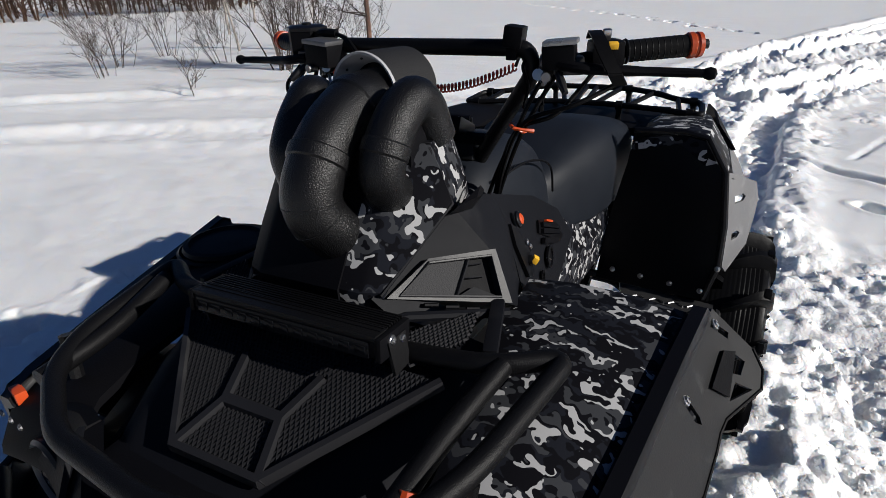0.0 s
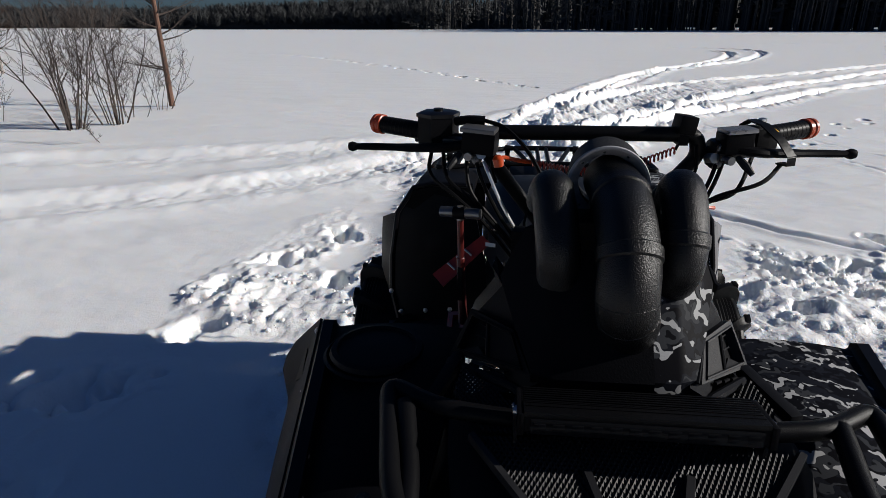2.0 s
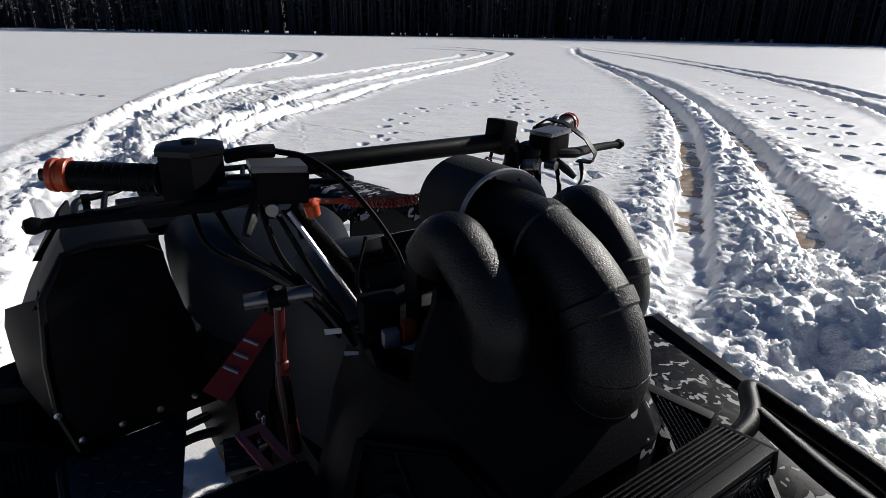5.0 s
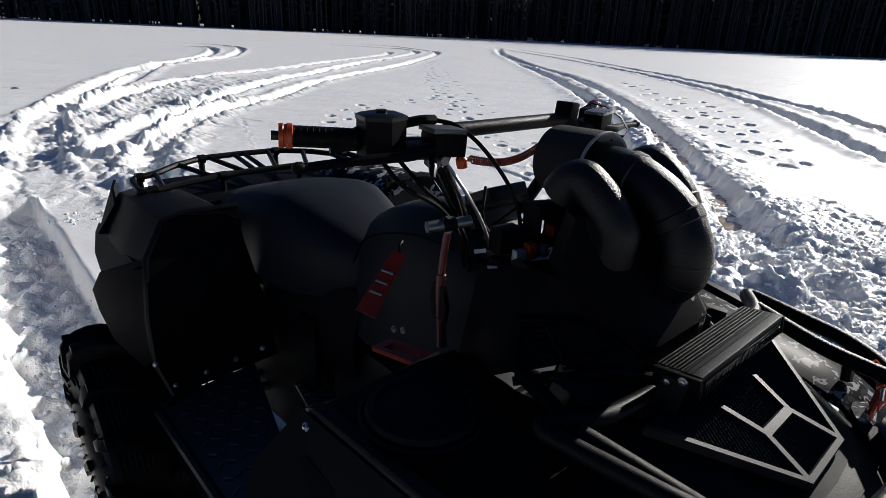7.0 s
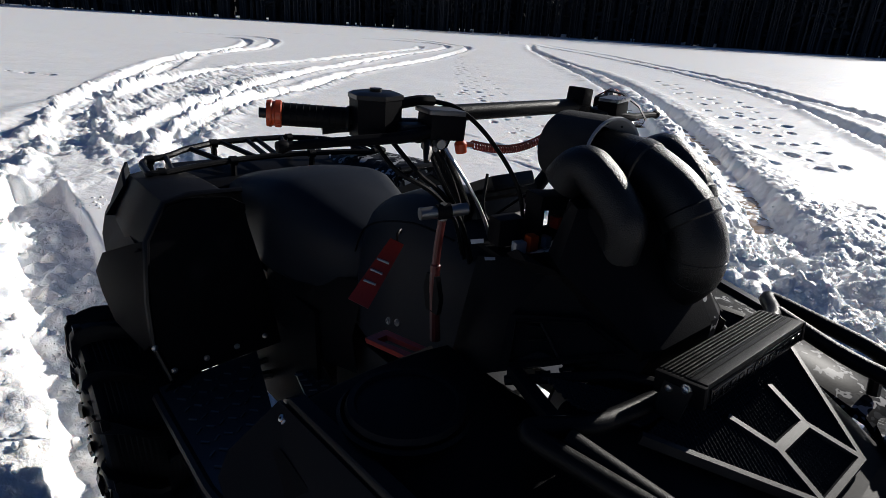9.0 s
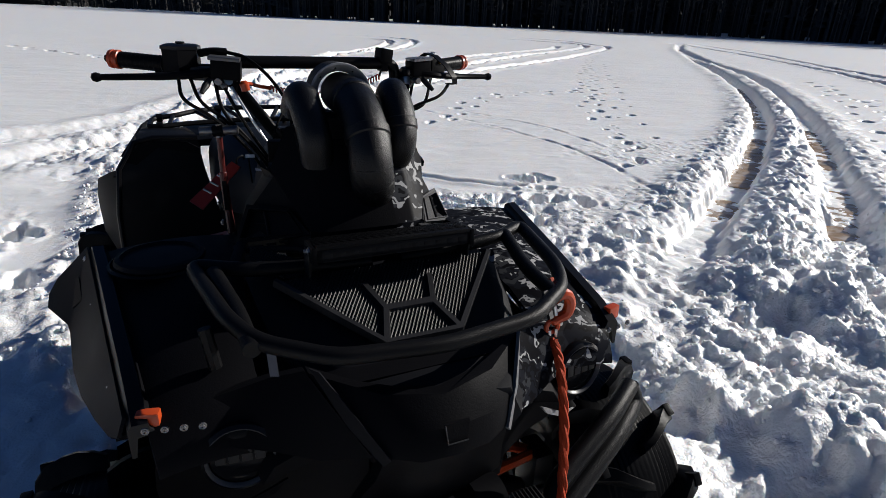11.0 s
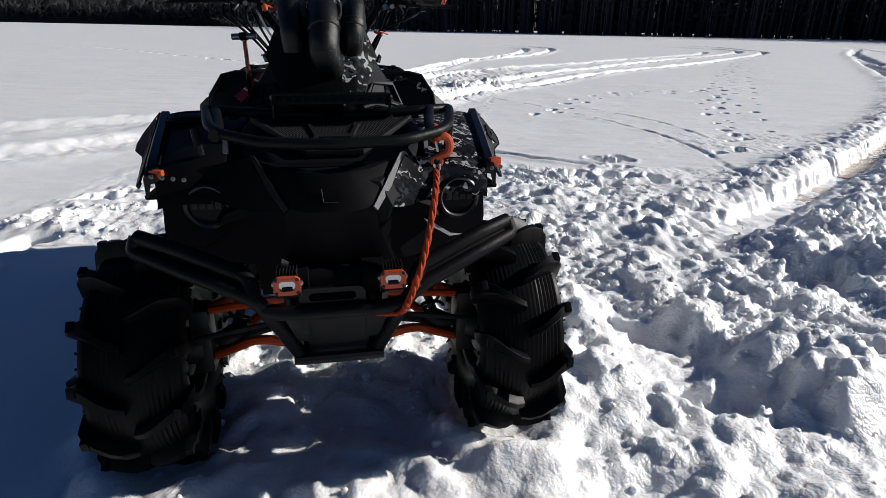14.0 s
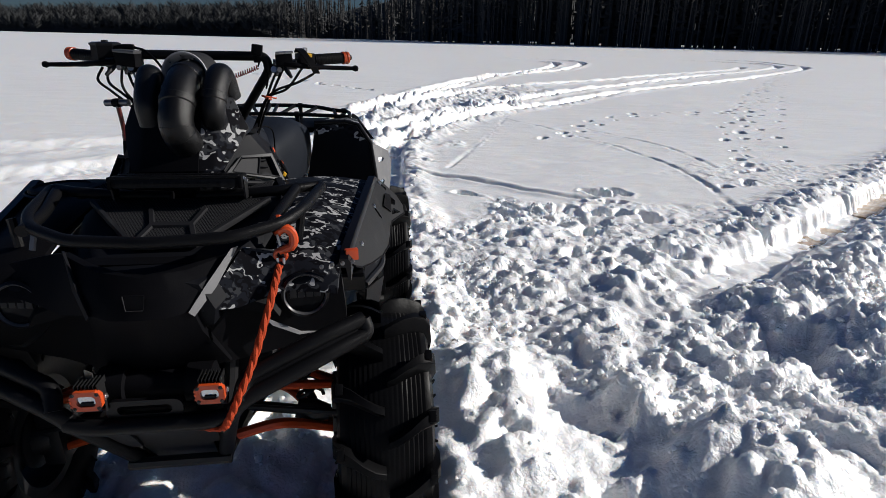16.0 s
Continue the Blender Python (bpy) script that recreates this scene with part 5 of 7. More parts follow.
# added black cover puts shade on the box's right; dark blocks fill pipe gaps
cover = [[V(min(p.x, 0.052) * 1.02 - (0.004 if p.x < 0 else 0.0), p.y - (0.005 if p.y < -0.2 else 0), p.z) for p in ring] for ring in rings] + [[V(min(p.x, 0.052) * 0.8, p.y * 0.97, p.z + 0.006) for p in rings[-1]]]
part("shade_cover", Geo().loft(cover), PLASTIC, tower, "added black cover for the shade on the housing's right side", sharp=30)
part("pipe_filler", Geo().box((0.15, 0.08, 0.12), (-0.015, -0.27, 1.27), bevel=0.02).box((0.055, 0.085, 0.13), (-0.095, -0.275, 1.245), bevel=0.02).box((0.05, 0.075, 0.09), (0.092, -0.262, 1.288), bevel=0.02), PLASTIC, tower)


def pipe(name, pts, r, joints=(), collar=None):
    line = spline(pts, 10)
    p = part(name, Geo().tube(line, r, 22), PIPE, atv, "black textured snorkel pipe")
    for j in joints:
        k = int(j * (len(line) - 1))
        d = (line[k + 1] - line[k - 1]).normalized()
        part("joint_ring", Geo().lathe([(r * 0.99, -0.012), (r * 1.06, -0.009), (r * 1.07, 0.009), (r * 0.99, 0.012)], line[k], d, 24), PIPE, p)
    return p, line


main, line = pipe("main_snorkel", [(0.021, -0.325, 1.158), (0.0195, -0.358, 1.174), (0.0155, -0.384, 1.199), (0.008, -0.3995, 1.2255), (0.005, -0.4005, 1.2553), (0.007, -0.3842, 1.2876), (0.007, -0.3574, 1.3171), (0.007, -0.3188, 1.3411), (0.0074, -0.2651, 1.358), (0.0085, -0.1664, 1.3609)], 0.0452, (0.60, 0.87))
for f in (0.30, 0.40):
    k = int(f * (len(line) - 1))
    part("pipe_crease", Geo().lathe([(0.0445, -0.0022), (0.0458, -0.0012), (0.0458, 0.0012), (0.0445, 0.0022)], line[k], (line[k + 1] - line[k - 1]).normalized(), 28), PIPE, main)
k = 6
way = (line[k - 2] - line[k + 2]).normalized()
part("flange", Geo().lathe([(0.047, 0.0), (0.0525, 0.003), (0.0525, 0.010), (0.048, 0.013), (0.0525, 0.017), (0.052, 0.025), (0.046, 0.028)], line[k] - way * 0.004, way, 32), PIPE, main)
SLEEVE, SLEEVE_WAY = V(-0.005, -0.228, 1.3632), V(0.11, 1.0, -0.012).normalized()
mouth = part("mouth_sleeve", Geo().lathe([(0.0475, 0.036), (0.0625, 0.002), (0.0655, 0.0), (0.0665, 0.004), (0.0665, 0.03), (0.064, 0.115), (0.058, 0.121), (0.052, 0.121), (0.047, 0.05)], SLEEVE, SLEEVE_WAY, 40, caps=False), FABRIC, main, "black foam sleeve over the pipe mouth")
part("sleeve_lining", Geo().lathe([(0.0470, 0.0325), (0.0630, -0.0015), (0.0668, -0.003), (0.0678, 0.002)], SLEEVE, SLEEVE_WAY, 40, caps=False), LINING, main, "pale grey lining inside the sleeve's rim")
for a in range(0, 360, 40):
    q = SLEEVE_WAY.to_track_quat("Z", "Y").to_matrix() @ V(0.056 * math.cos(radians(a)), 0.056 * math.sin(radians(a)), 0.012)
    part("rivet", Geo().lathe([(0.0024, -0.001), (0.0024, 0.001), (0.0, 0.0018)], SLEEVE + q, -SLEEVE_WAY, 8), DARKMETAL, main)
left_pipe = [(0.090, -0.262, 1.236), (0.0885, -0.300, 1.2365), (0.0885, -0.3285, 1.2475), (0.091, -0.343, 1.2755), (0.094, -0.3367, 1.3046), (0.0965, -0.3168, 1.3327), (0.0995, -0.2878, 1.357), (0.1023, -0.2589, 1.3676), (0.1052, -0.2349, 1.3529), (0.108, -0.2214, 1.3238), (0.111, -0.2119, 1.2997)]
right_pipe = [(-0.070, -0.275, 1.085), (-0.0791, -0.2804, 1.1253), (-0.0813, -0.3018, 1.1699), (-0.0835, -0.3141, 1.214), (-0.0857, -0.3214, 1.2509), (-0.0879, -0.3257, 1.2817), (-0.0901, -0.3149, 1.3031), (-0.0923, -0.295, 1.327), (-0.0945, -0.2707, 1.3476), (-0.0967, -0.2495, 1.3602), (-0.0989, -0.2275, 1.352), (-0.1011, -0.2085, 1.328)]
p, line = pipe("side_snorkel", left_pipe, 0.0345, (0.42,))
way = (line[8] - line[12]).normalized()
part("flange", Geo().lathe([(0.036, 0.0), (0.0395, 0.003), (0.0395, 0.012), (0.036, 0.015)], line[10], way, 24), PIPE, p)
pipe("side_snorkel", right_pipe, 0.0345, ())

# -- side cowls with louvred windows --
W1, W2, W3, W4 = V(0.126, -0.412, 1.114), V(0.155, -0.318, 1.148), V(0.225, -0.237, 1.134), V(0.262, -0.256, 1.052)
WN = ((W3 - W1).cross(W4 - W2)).normalized()
WN = WN if WN.x > 0 else -WN
for s in SIDES:
    def q4(u, v, up=0.0):
        """u: along the window from its nose end, v: down it; up: out of the surface."""
        p = W1.lerp(W2, 0.9) * (1 - u) * (1 - v) + W3 * u * (1 - v) + W4 * u * v + W1 * (1 - u) * v + WN * up
        return V(p.x * s, p.y, p.z)
    nrm = V(WN.x * s, WN.y, WN.z)
    # the body: from the nose end, over the window's plane, back to the dash
    body = [[W1 + V(-0.02, -0.01, 0.0), W1 + V(0.0, -0.012, -0.012), W1 + V(0.012, -0.004, -0.045), W1 + V(-0.02, 0.0, -0.05)],
            [W2 + V(-0.01, 0, 0.04) - WN * 0.012, W2 - WN * 0.016, W1.lerp(W4, 0.45) - WN * 0.016, W1.lerp(W4, 0.45) + V(-0.06, 0.02, -0.03)],
            [V(0.164, -0.255, 1.20), W3 - WN * 0.016, W4 - WN * 0.016, W4 + V(-0.08, 0.02, -0.04)],
            [V(0.168, -0.20, 1.205), W3 + V(-0.004, 0.05, -0.008), W4 + V(-0.004, 0.04, -0.03), W4 + V(-0.09, 0.05, -0.06)],
            [V(0.165, -0.09, 1.17), V(0.195, -0.105, 1.118), V(0.232, -0.105, 0.965), V(0.14, -0.08, 0.95)]]
    # right cowl, window frame and panel use darker plastic as painted shade
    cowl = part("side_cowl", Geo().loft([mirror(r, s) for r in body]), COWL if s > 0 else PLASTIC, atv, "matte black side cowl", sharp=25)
    part("window_frame", Geo().plate([q4(0.0, 0.0), q4(1.0, 0.0), q4(1.0, 1.0), q4(0.0, 1.0)], 0.016, holes=[[q4(0.06, 0.14, 0.0), q4(0.90, 0.13), q4(0.91, 0.87), q4(0.08, 0.90)]], normal=nrm), FRAMEGREY if s > 0 else PLASTIC, cowl, "grey window frame" if s > 0 else "window frame, its shade painted as black")
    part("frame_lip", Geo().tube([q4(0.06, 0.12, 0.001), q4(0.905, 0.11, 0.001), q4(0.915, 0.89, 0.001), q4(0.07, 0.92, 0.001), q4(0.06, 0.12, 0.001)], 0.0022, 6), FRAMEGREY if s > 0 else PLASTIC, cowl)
    part("window_panel", Geo().plate([q4(0.05, 0.12, -0.006), q4(0.60, 0.10, -0.006), q4(0.52, 0.92, -0.006), q4(0.06, 0.92, -0.006)], 0.004, normal=nrm), PEBBLE if s > 0 else PLASTIC, cowl, "window panel, pebbled grey left, shade-black right")
    part("panel_post", Geo().tube([q4(0.61, 0.08, -0.004), q4(0.53, 0.93, -0.004)], 0.003, 6), COWL, cowl)
    part("window_back", Geo().plate([q4(0.05, 0.05, -0.013), q4(0.95, 0.05, -0.013), q4(0.95, 0.95, -0.013), q4(0.05, 0.95, -0.013)], 0.002, normal=nrm), PLASTIC, cowl)
    for v in (0.24, 0.5):
        part("louvre", Geo().plate([q4(0.58, v, -0.005), q4(0.78, v - 0.02, -0.005), q4(0.78, v - 0.005, -0.010), q4(0.58, v + 0.02, -0.010)], 0.002), COWL, cowl)
    part("louvre", Geo().plate([q4(0.53, 0.93, -0.005), q4(0.68, 0.70, -0.005), q4(0.91, 0.88, -0.005)], 0.003, normal=nrm), COWL, cowl)
    for k in range(3):
        part("vent_slot", Geo().tube([q4(0.30 + 0.16 * k, 1.10 + 0.02 * k, -0.004), q4(0.40 + 0.16 * k, 1.09 + 0.02 * k, -0.004)], 0.003, 6), PLASTIC, cowl)
    part("side_mesh", mesh_panel([(0.10 * s, -0.475), (0.16 * s, -0.40), (0.235 * s, -0.325), (0.245 * s, -0.40), (0.19 * s, -0.475)], lambda x, y: V(x, y, 1.062 + 0.1 * (y + 0.4))), MESH, cowl)
    part("mesh_rail", Geo().box((0.022, 0.13, 0.02), (0.262 * s, -0.335, 1.052), (4, 0, 16 * s), 0.005), COWL, cowl)
    part("mesh_rail", Geo().tube(mirror([(0.10, -0.46, 1.078), (0.15, -0.40, 1.082), (0.262, -0.275, 1.045)], s), 0.008, 8), COWL, cowl)
    part("cowl_seam", Geo().tube(mirror([(0.118, -0.415, 1.118), (0.168, -0.272, 1.216), (0.130, -0.268, 1.30)], s), 0.0032, 6), COWL, cowl)
    part("cowl_wing", Geo().loft([mirror(r, s) for r in ([(0.172, -0.285, 1.205), (0.178, -0.275, 1.214), (0.178, -0.262, 1.213), (0.172, -0.262, 1.198)], [(0.184, -0.235, 1.196), (0.19, -0.228, 1.214), (0.184, -0.20, 1.224), (0.17, -0.20, 1.20)], [(0.178, -0.205, 1.196), (0.186, -0.195, 1.206), (0.18, -0.175, 1.208), (0.168, -0.175, 1.19)])]), PLASTIC, cowl)

# -- tank cover and dash --
g = Geo()
rings = []
for y, z, w, low_z in ((-0.06, 1.14, 0.12, 0.92), (0.0, 1.19, 0.137, 0.88), (0.08, 1.214, 0.150, 0.86), (0.16, 1.215, 0.158, 0.84), (0.24, 1.199, 0.158, 0.82), (0.32, 1.170, 0.150, 0.8), (0.375, 1.138, 0.138, 0.8), (0.40, 1.10, 0.125, 0.8), (0.41, 1.04, 0.115, 0.8)):
    ring = []
    for k in range(13):
        a = math.pi * k / 12
        c, q = math.cos(a), math.sin(a)
        ring.append(V(w * (abs(c) ** 0.55) * (1 if c > 0 else -1), y, low_z + (z - low_z) * q ** 0.6))
    rings.append(ring)
g.loft(rings)
tank = part("tank_cover", g, VINYL, atv, "slate-black tank cover", sharp=60)
for s in SIDES:
    part("tank_seam", Geo().tube(mirror(spline([(0.128, 0.02, 1.155), (0.150, 0.12, 1.165), (0.157, 0.24, 1.135), (0.150, 0.33, 1.085), (0.140, 0.385, 1.01)], 6), s), 0.0028, 6), PLASTIC, tank)
# switch panel: one face with the key, one with the socket
DASH = ((V(0.166, -0.115, 1.178), V(0.172, 0.115, 1.095), V(0.170, 0.33, 0.985)), (V(0.196, -0.112, 1.118), V(0.200, 0.045, 1.030), V(0.196, 0.40, 0.89)), (V(0.236, -0.108, 0.966), V(0.222, -0.005, 0.938), V(0.214, 0.20, 0.835)))
dash = part("dash_panel", Geo().loft([[DASH[0][k] - V(0.06, 0, 0.02), DASH[0][k], DASH[1][k], DASH[2][k], DASH[2][k] - V(0.07, 0, 0.02)] for k in range(3)]), COWL, atv, "matte black switch panel", sharp=20)


def on_dash(face, u, v, up=0.0):
    """face 0 carries the key, 1 the socket; u: along the machine, v: down the face."""
    i = 0 if v < 1 else 1
    a, b, c, d = DASH[i][face], DASH[i][face + 1], DASH[i + 1][face + 1], DASH[i + 1][face]
    n = ((b - d).cross(c - a)).normalized()
    n = n if n.x > 0 else -n
    v -= i
    return a * (1 - u) * (1 - v) + b * u * (1 - v) + c * u * v + d * (1 - u) * v + n * (up + 0.003), n


def dash_piece(name, face, corners, up, thick, material, label=""):
    n = on_dash(face, 0.5, corners[0][1])[1]
    return part(name, Geo().plate([on_dash(face, u, v, up)[0] for u, v in corners], thick, normal=n), material, dash, label)


p, n = on_dash(0, 0.36, 0.72, 0.002)
part("rocker_switch", Geo().lathe([(0.011, 0), (0.011, 0.010), (0.007, 0.012), (0.0, 0.011)], p, n, 16), ORANGE, dash, "round orange-lit rocker switch")
part("switch_rim", Geo().lathe([(0.011, 0), (0.017, 0.002), (0.0165, 0.006), (0.012, 0.009)], p, n, 18), GLOSS, dash)
dash_piece("switch_plate", 0, ((0.08, 0.92), (0.22, 0.95), (0.60, 1.22), (0.72, 1.50), (0.66, 1.72), (0.40, 1.70), (0.08, 1.25)), 0.004, 0.006, GLOSS, "glossy black lock plate")
p, n = on_dash(0, 0.52, 1.45, 0.008)
part("key", Geo().box((0.012, 0.016, 0.014), p + n * 0.008, (0, 30, 20), 0.003), YELLOW, dash, "yellow key in the lock")
part("key_lock", Geo().lathe([(0.011, -0.004), (0.011, 0.004), (0.0, 0.004)], p, n, 14), DARKMETAL, dash)
for u, v in ((0.50, 1.16), (0.62, 1.22)):
    p, n = on_dash(0, u, v, 0.006)
    bolt(dash, p, n, 0.004)
dash_piece("switch_plate", 1, ((0.06, 0.60), (0.56, 0.62), (0.64, 1.0), (0.58, 1.12), (0.06, 0.92)), 0.003, 0.004, GLOSS)
for k, (v0, v1) in enumerate(((0.66, 0.78), (0.82, 0.94))):
    dash_piece("switch", 1, ((0.10, v0), (0.50, v0 + 0.03), (0.54, v1 + 0.04), (0.10, v1)), 0.010, 0.008, PLASTIC)
dash_piece("switch", 1, ((0.14, 1.02), (0.50, 1.04), (0.48, 1.16), (0.14, 1.14)), 0.008, 0.008, PLASTIC)
dash_piece("switch_light", 1, ((0.18, 0.585), (0.36, 0.59), (0.36, 0.65), (0.18, 0.64)), 0.011, 0.006, ORANGE, "orange switch light")
p, n = on_dash(1, 0.36, 1.42)
part("socket", Geo().lathe([(0.026, 0), (0.026, 0.005), (0.020, 0.006), (0.019, 0.002), (0.0, 0.002)], p, n, 22), GLOSS, dash, "round power socket cover")
dash_piece("socket_mark", 1, ((0.28, 1.42), (0.44, 1.47), (0.44, 1.49), (0.28, 1.44)), 0.002, 0.001, STEEL)
p, n = on_dash(1, 0.2, 1.78)
part("grommet", Geo().lathe([(0.014, 0), (0.014, 0.004), (0.009, 0.004), (0.008, 0.0)], p, n, 16), PLASTIC, dash)

# -- seat --
g = Geo()
rings = []
for y, z, w, low_z in ((0.37, 0.97, 0.07, 0.93), (0.385, 1.025, 0.10, 0.91), (0.44, 1.050, 0.135, 0.89), (0.53, 1.075, 0.168, 0.865), (0.63, 1.102, 0.20, 0.85), (0.73, 1.121, 0.230, 0.86), (0.80, 1.115, 0.238, 0.87), (0.90, 1.098, 0.238, 0.88), (1.0, 1.076, 0.234, 0.90), (1.09, 1.056, 0.226, 0.92), (1.125, 1.0, 0.20, 0.94)):
    ring = []
    for k in range(17):
        a = math.pi * (-0.08 + 1.16 * k / 16)
        c, q = math.cos(a), math.sin(a)
        ring.append(V(w * (abs(c) ** 0.5) * (1 if c > 0 else -1), y, low_z + (z - low_z) * (max(q, 0) ** 0.5 if q > 0 else q * 0.15)))
    rings.append(ring)
g.loft(rings)
part("seat", g, VINYL, atv, "slate-black vinyl seat", sharp=70)
# right side panel is black, its shade painted in place of camouflage
for s in SIDES:
    part("seat_side_panel", Geo().loft([mirror(r, s) for r in ([(0.125, 0.36, 0.93), (0.165, 0.36, 0.78), (0.15, 0.36, 0.66)], [(0.15, 0.50, 0.90), (0.19, 0.50, 0.78), (0.18, 0.50, 0.64)], [(0.20, 0.77, 0.98), (0.225, 0.775, 0.78), (0.21, 0.76, 0.66)])], closed=False).loft([mirror(r, s) for r in ([(0.12, 0.37, 0.93), (0.155, 0.37, 0.78), (0.14, 0.37, 0.66)], [(0.145, 0.50, 0.90), (0.18, 0.50, 0.78), (0.17, 0.50, 0.64)], [(0.18, 0.76, 0.98), (0.205, 0.765, 0.78), (0.2, 0.75, 0.66)])], closed=False), CAMO if s > 0 else PLASTIC, atv, "camouflage-wrapped side panel" if s > 0 else "side panel, its shade painted as black")
part("intake_hose", Geo().tube([V(0.20, 0.22, 0.70), V(0.24, 0.32, 0.72), V(0.25, 0.42, 0.68), V(0.22, 0.48, 0.60)], 0.036, 14, 0.06), RUBBER, atv, "black ribbed rubber hose")

# -- rear body: fenders, walls, flares --
for s in SIDES:
    # flat wall in front of the rear wheel
    wall = part("rear_wall", Geo().plate(mirror([(0.205, 0.735, 0.59), (0.535, 0.70, 0.592), (0.562, 0.735, 0.70), (0.558, 0.75, 0.83), (0.538, 0.775, 0.985), (0.480, 0.80, 1.075), (0.42, 0.80, 1.09), (0.275, 0.80, 1.085), (0.262, 0.79, 0.98), (0.225, 0.77, 0.80)], s), 0.012, normal=(0, -1, 0.1)), GLOSS, atv, "flat black panel before the rear wheel")
    for k in range(4):
        bolt(wall, V((0.26 + 0.09 * k) * s, 0.722 - 0.008 * k, 0.637 - 0.004 * k), (0, -1, 0.1), 0.006)
    bolt(wall, V(0.567 * s, 0.715, 0.70), (0, -1, 0.1), 0.006)
    # rear fender: camouflage left, the right one's shade painted as black
    g = Geo()
    rings = []
    for y, zt, k in ((0.78, 0.035, 1.0), (0.95, 0.035, 1.02), (1.15, 0.02, 1.0), (1.32, -0.005, 0.97), (1.42, -0.08, 0.93), (1.45, -0.2, 0.90)):
        rings.append(mirror([(0.27 * k, y, 1.01 + zt), (0.31 * k, y, 1.035 + zt), (0.42 * k, y, 1.045 + zt), (0.475 * k, y, 1.035 + zt), (0.535 * k, y, 0.945 + zt), (0.560 * k, y, 0.88 + zt), (0.545 * k, y, 0.88 + zt), (0.52 * k, y, 0.935 + zt), (0.41 * k, y, 1.02 + zt), (0.27 * k, y, 0.99 + zt)], s))
    rear = part("rear_fender", g.loft(rings), SPARSE if s > 0 else PLASTIC, atv, "camouflage-wrapped rear fender" if s > 0 else "rear fender, its shade painted as black", sharp=40)
    part("edging", Geo().tube(mirror([(0.275, 0.788, 1.087), (0.42, 0.786, 1.092), (0.484, 0.786, 1.077), (0.543, 0.764, 0.987), (0.564, 0.738, 0.83), (0.567, 0.724, 0.70), (0.54, 0.695, 0.60)], s), 0.009, 8), GLOSS, rear)
    def on_rear(a, b):
        return V((0.560 - 0.03 * a + b * 0.6) * s, 0.775 + 0.58 * a, 0.965 - 0.035 * a * a - b * 0.86)
    # both right-hand plates are black: the shade there is put into their colour
    part("rear_flare", Geo().plate([on_rear(a, b) for a, b in ((0.0, 0.0), (0.98, 0.0), (0.94, 0.03), (0.72, 0.075), (0.5, 0.09), (0.25, 0.105))], 0.007), REARPLATE if s > 0 else PLASTIC, rear, "rear flare plate, grey left, shade-black right")
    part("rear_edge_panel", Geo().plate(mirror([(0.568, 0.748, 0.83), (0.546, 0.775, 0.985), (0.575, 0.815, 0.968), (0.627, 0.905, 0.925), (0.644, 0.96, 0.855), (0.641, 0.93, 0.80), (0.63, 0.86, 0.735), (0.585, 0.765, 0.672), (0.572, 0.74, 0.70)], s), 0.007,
         holes=[mirror([(0.572, 0.775, 0.915), (0.594, 0.82, 0.912), (0.602, 0.835, 0.90), (0.597, 0.825, 0.887), (0.575, 0.775, 0.892)], s), mirror([(0.582, 0.768, 0.80), (0.597, 0.795, 0.802), (0.604, 0.81, 0.79), (0.599, 0.80, 0.778), (0.584, 0.768, 0.778)], s)] if s > 0 else ()), REARPLATE if s > 0 else PLASTIC, rear, "plate beside the rear wheel, grey slotted left, shade-black right")
    part("rear_mud_guard", Geo().plate(mirror([(0.24, 1.42, 0.98), (0.47, 1.40, 0.95), (0.50, 1.45, 0.62), (0.26, 1.47, 0.62)], s), 0.008), PLASTIC, rear)
    # foot well
    floor_pts = [(0.42, 0.20, 0.56), (0.44, 0.06, 0.56), (0.50, 0.06, 0.56), (0.565, 0.25, 0.56), (0.575, 0.70, 0.585), (0.285, 0.735, 0.585)]
    well = part("foot_board", Geo().plate(mirror(floor_pts, s), 0.006, normal=(0, 0, 1)), ALLOY, atv, "checker plate foot board")
    for k in range(9):
        for j in range(9):
            x, y = 0.315 + 0.028 * k, 0.28 + 0.048 * j
            a = 0.6 if (k + j) % 2 else -0.6
            z = 0.564 + 0.045 * max(0.0, y - 0.20)
            if 0.305 + (0.735 - y) * 0.27 < x < 0.545:
                part("tread_bar", Geo().tube([V((x - 0.010 * math.cos(a)) * s, y - 0.013 * math.sin(a), z), V((x + 0.010 * math.cos(a)) * s, y + 0.013 * math.sin(a), z)], [0.0030, 0.0030], 5), DARKSTEEL, well)
    part("foot_rail", Geo().tube(mirror([(0.50, 0.03, 0.555), (0.575, 0.25, 0.55), (0.585, 0.68, 0.57)], s), 0.014, 8, 0.06), DARKMETAL, well)
    part("side_skirt", Geo().plate(mirror([(0.50, -0.02, 0.56), (0.575, 0.25, 0.50), (0.58, 0.70, 0.53), (0.56, 0.70, 0.40), (0.555, 0.25, 0.38), (0.49, 0.0, 0.42)], s), 0.006), PLASTIC, well)
    part("foot_peg", Geo().box((0.085, 0.13, 0.014), (0.205 * s, 0.50, 0.572), (0, 0, 12 * s), 0.004), ALLOY, well)
    for j in range(4):
        for k in range(2):
            part("tread_bar", Geo().tube([V((0.185 + 0.038 * k) * s, 0.455 + 0.03 * j, 0.581), V((0.205 + 0.038 * k) * s, 0.465 + 0.03 * j, 0.581)], [0.003, 0.003], 5), DARKSTEEL, well)

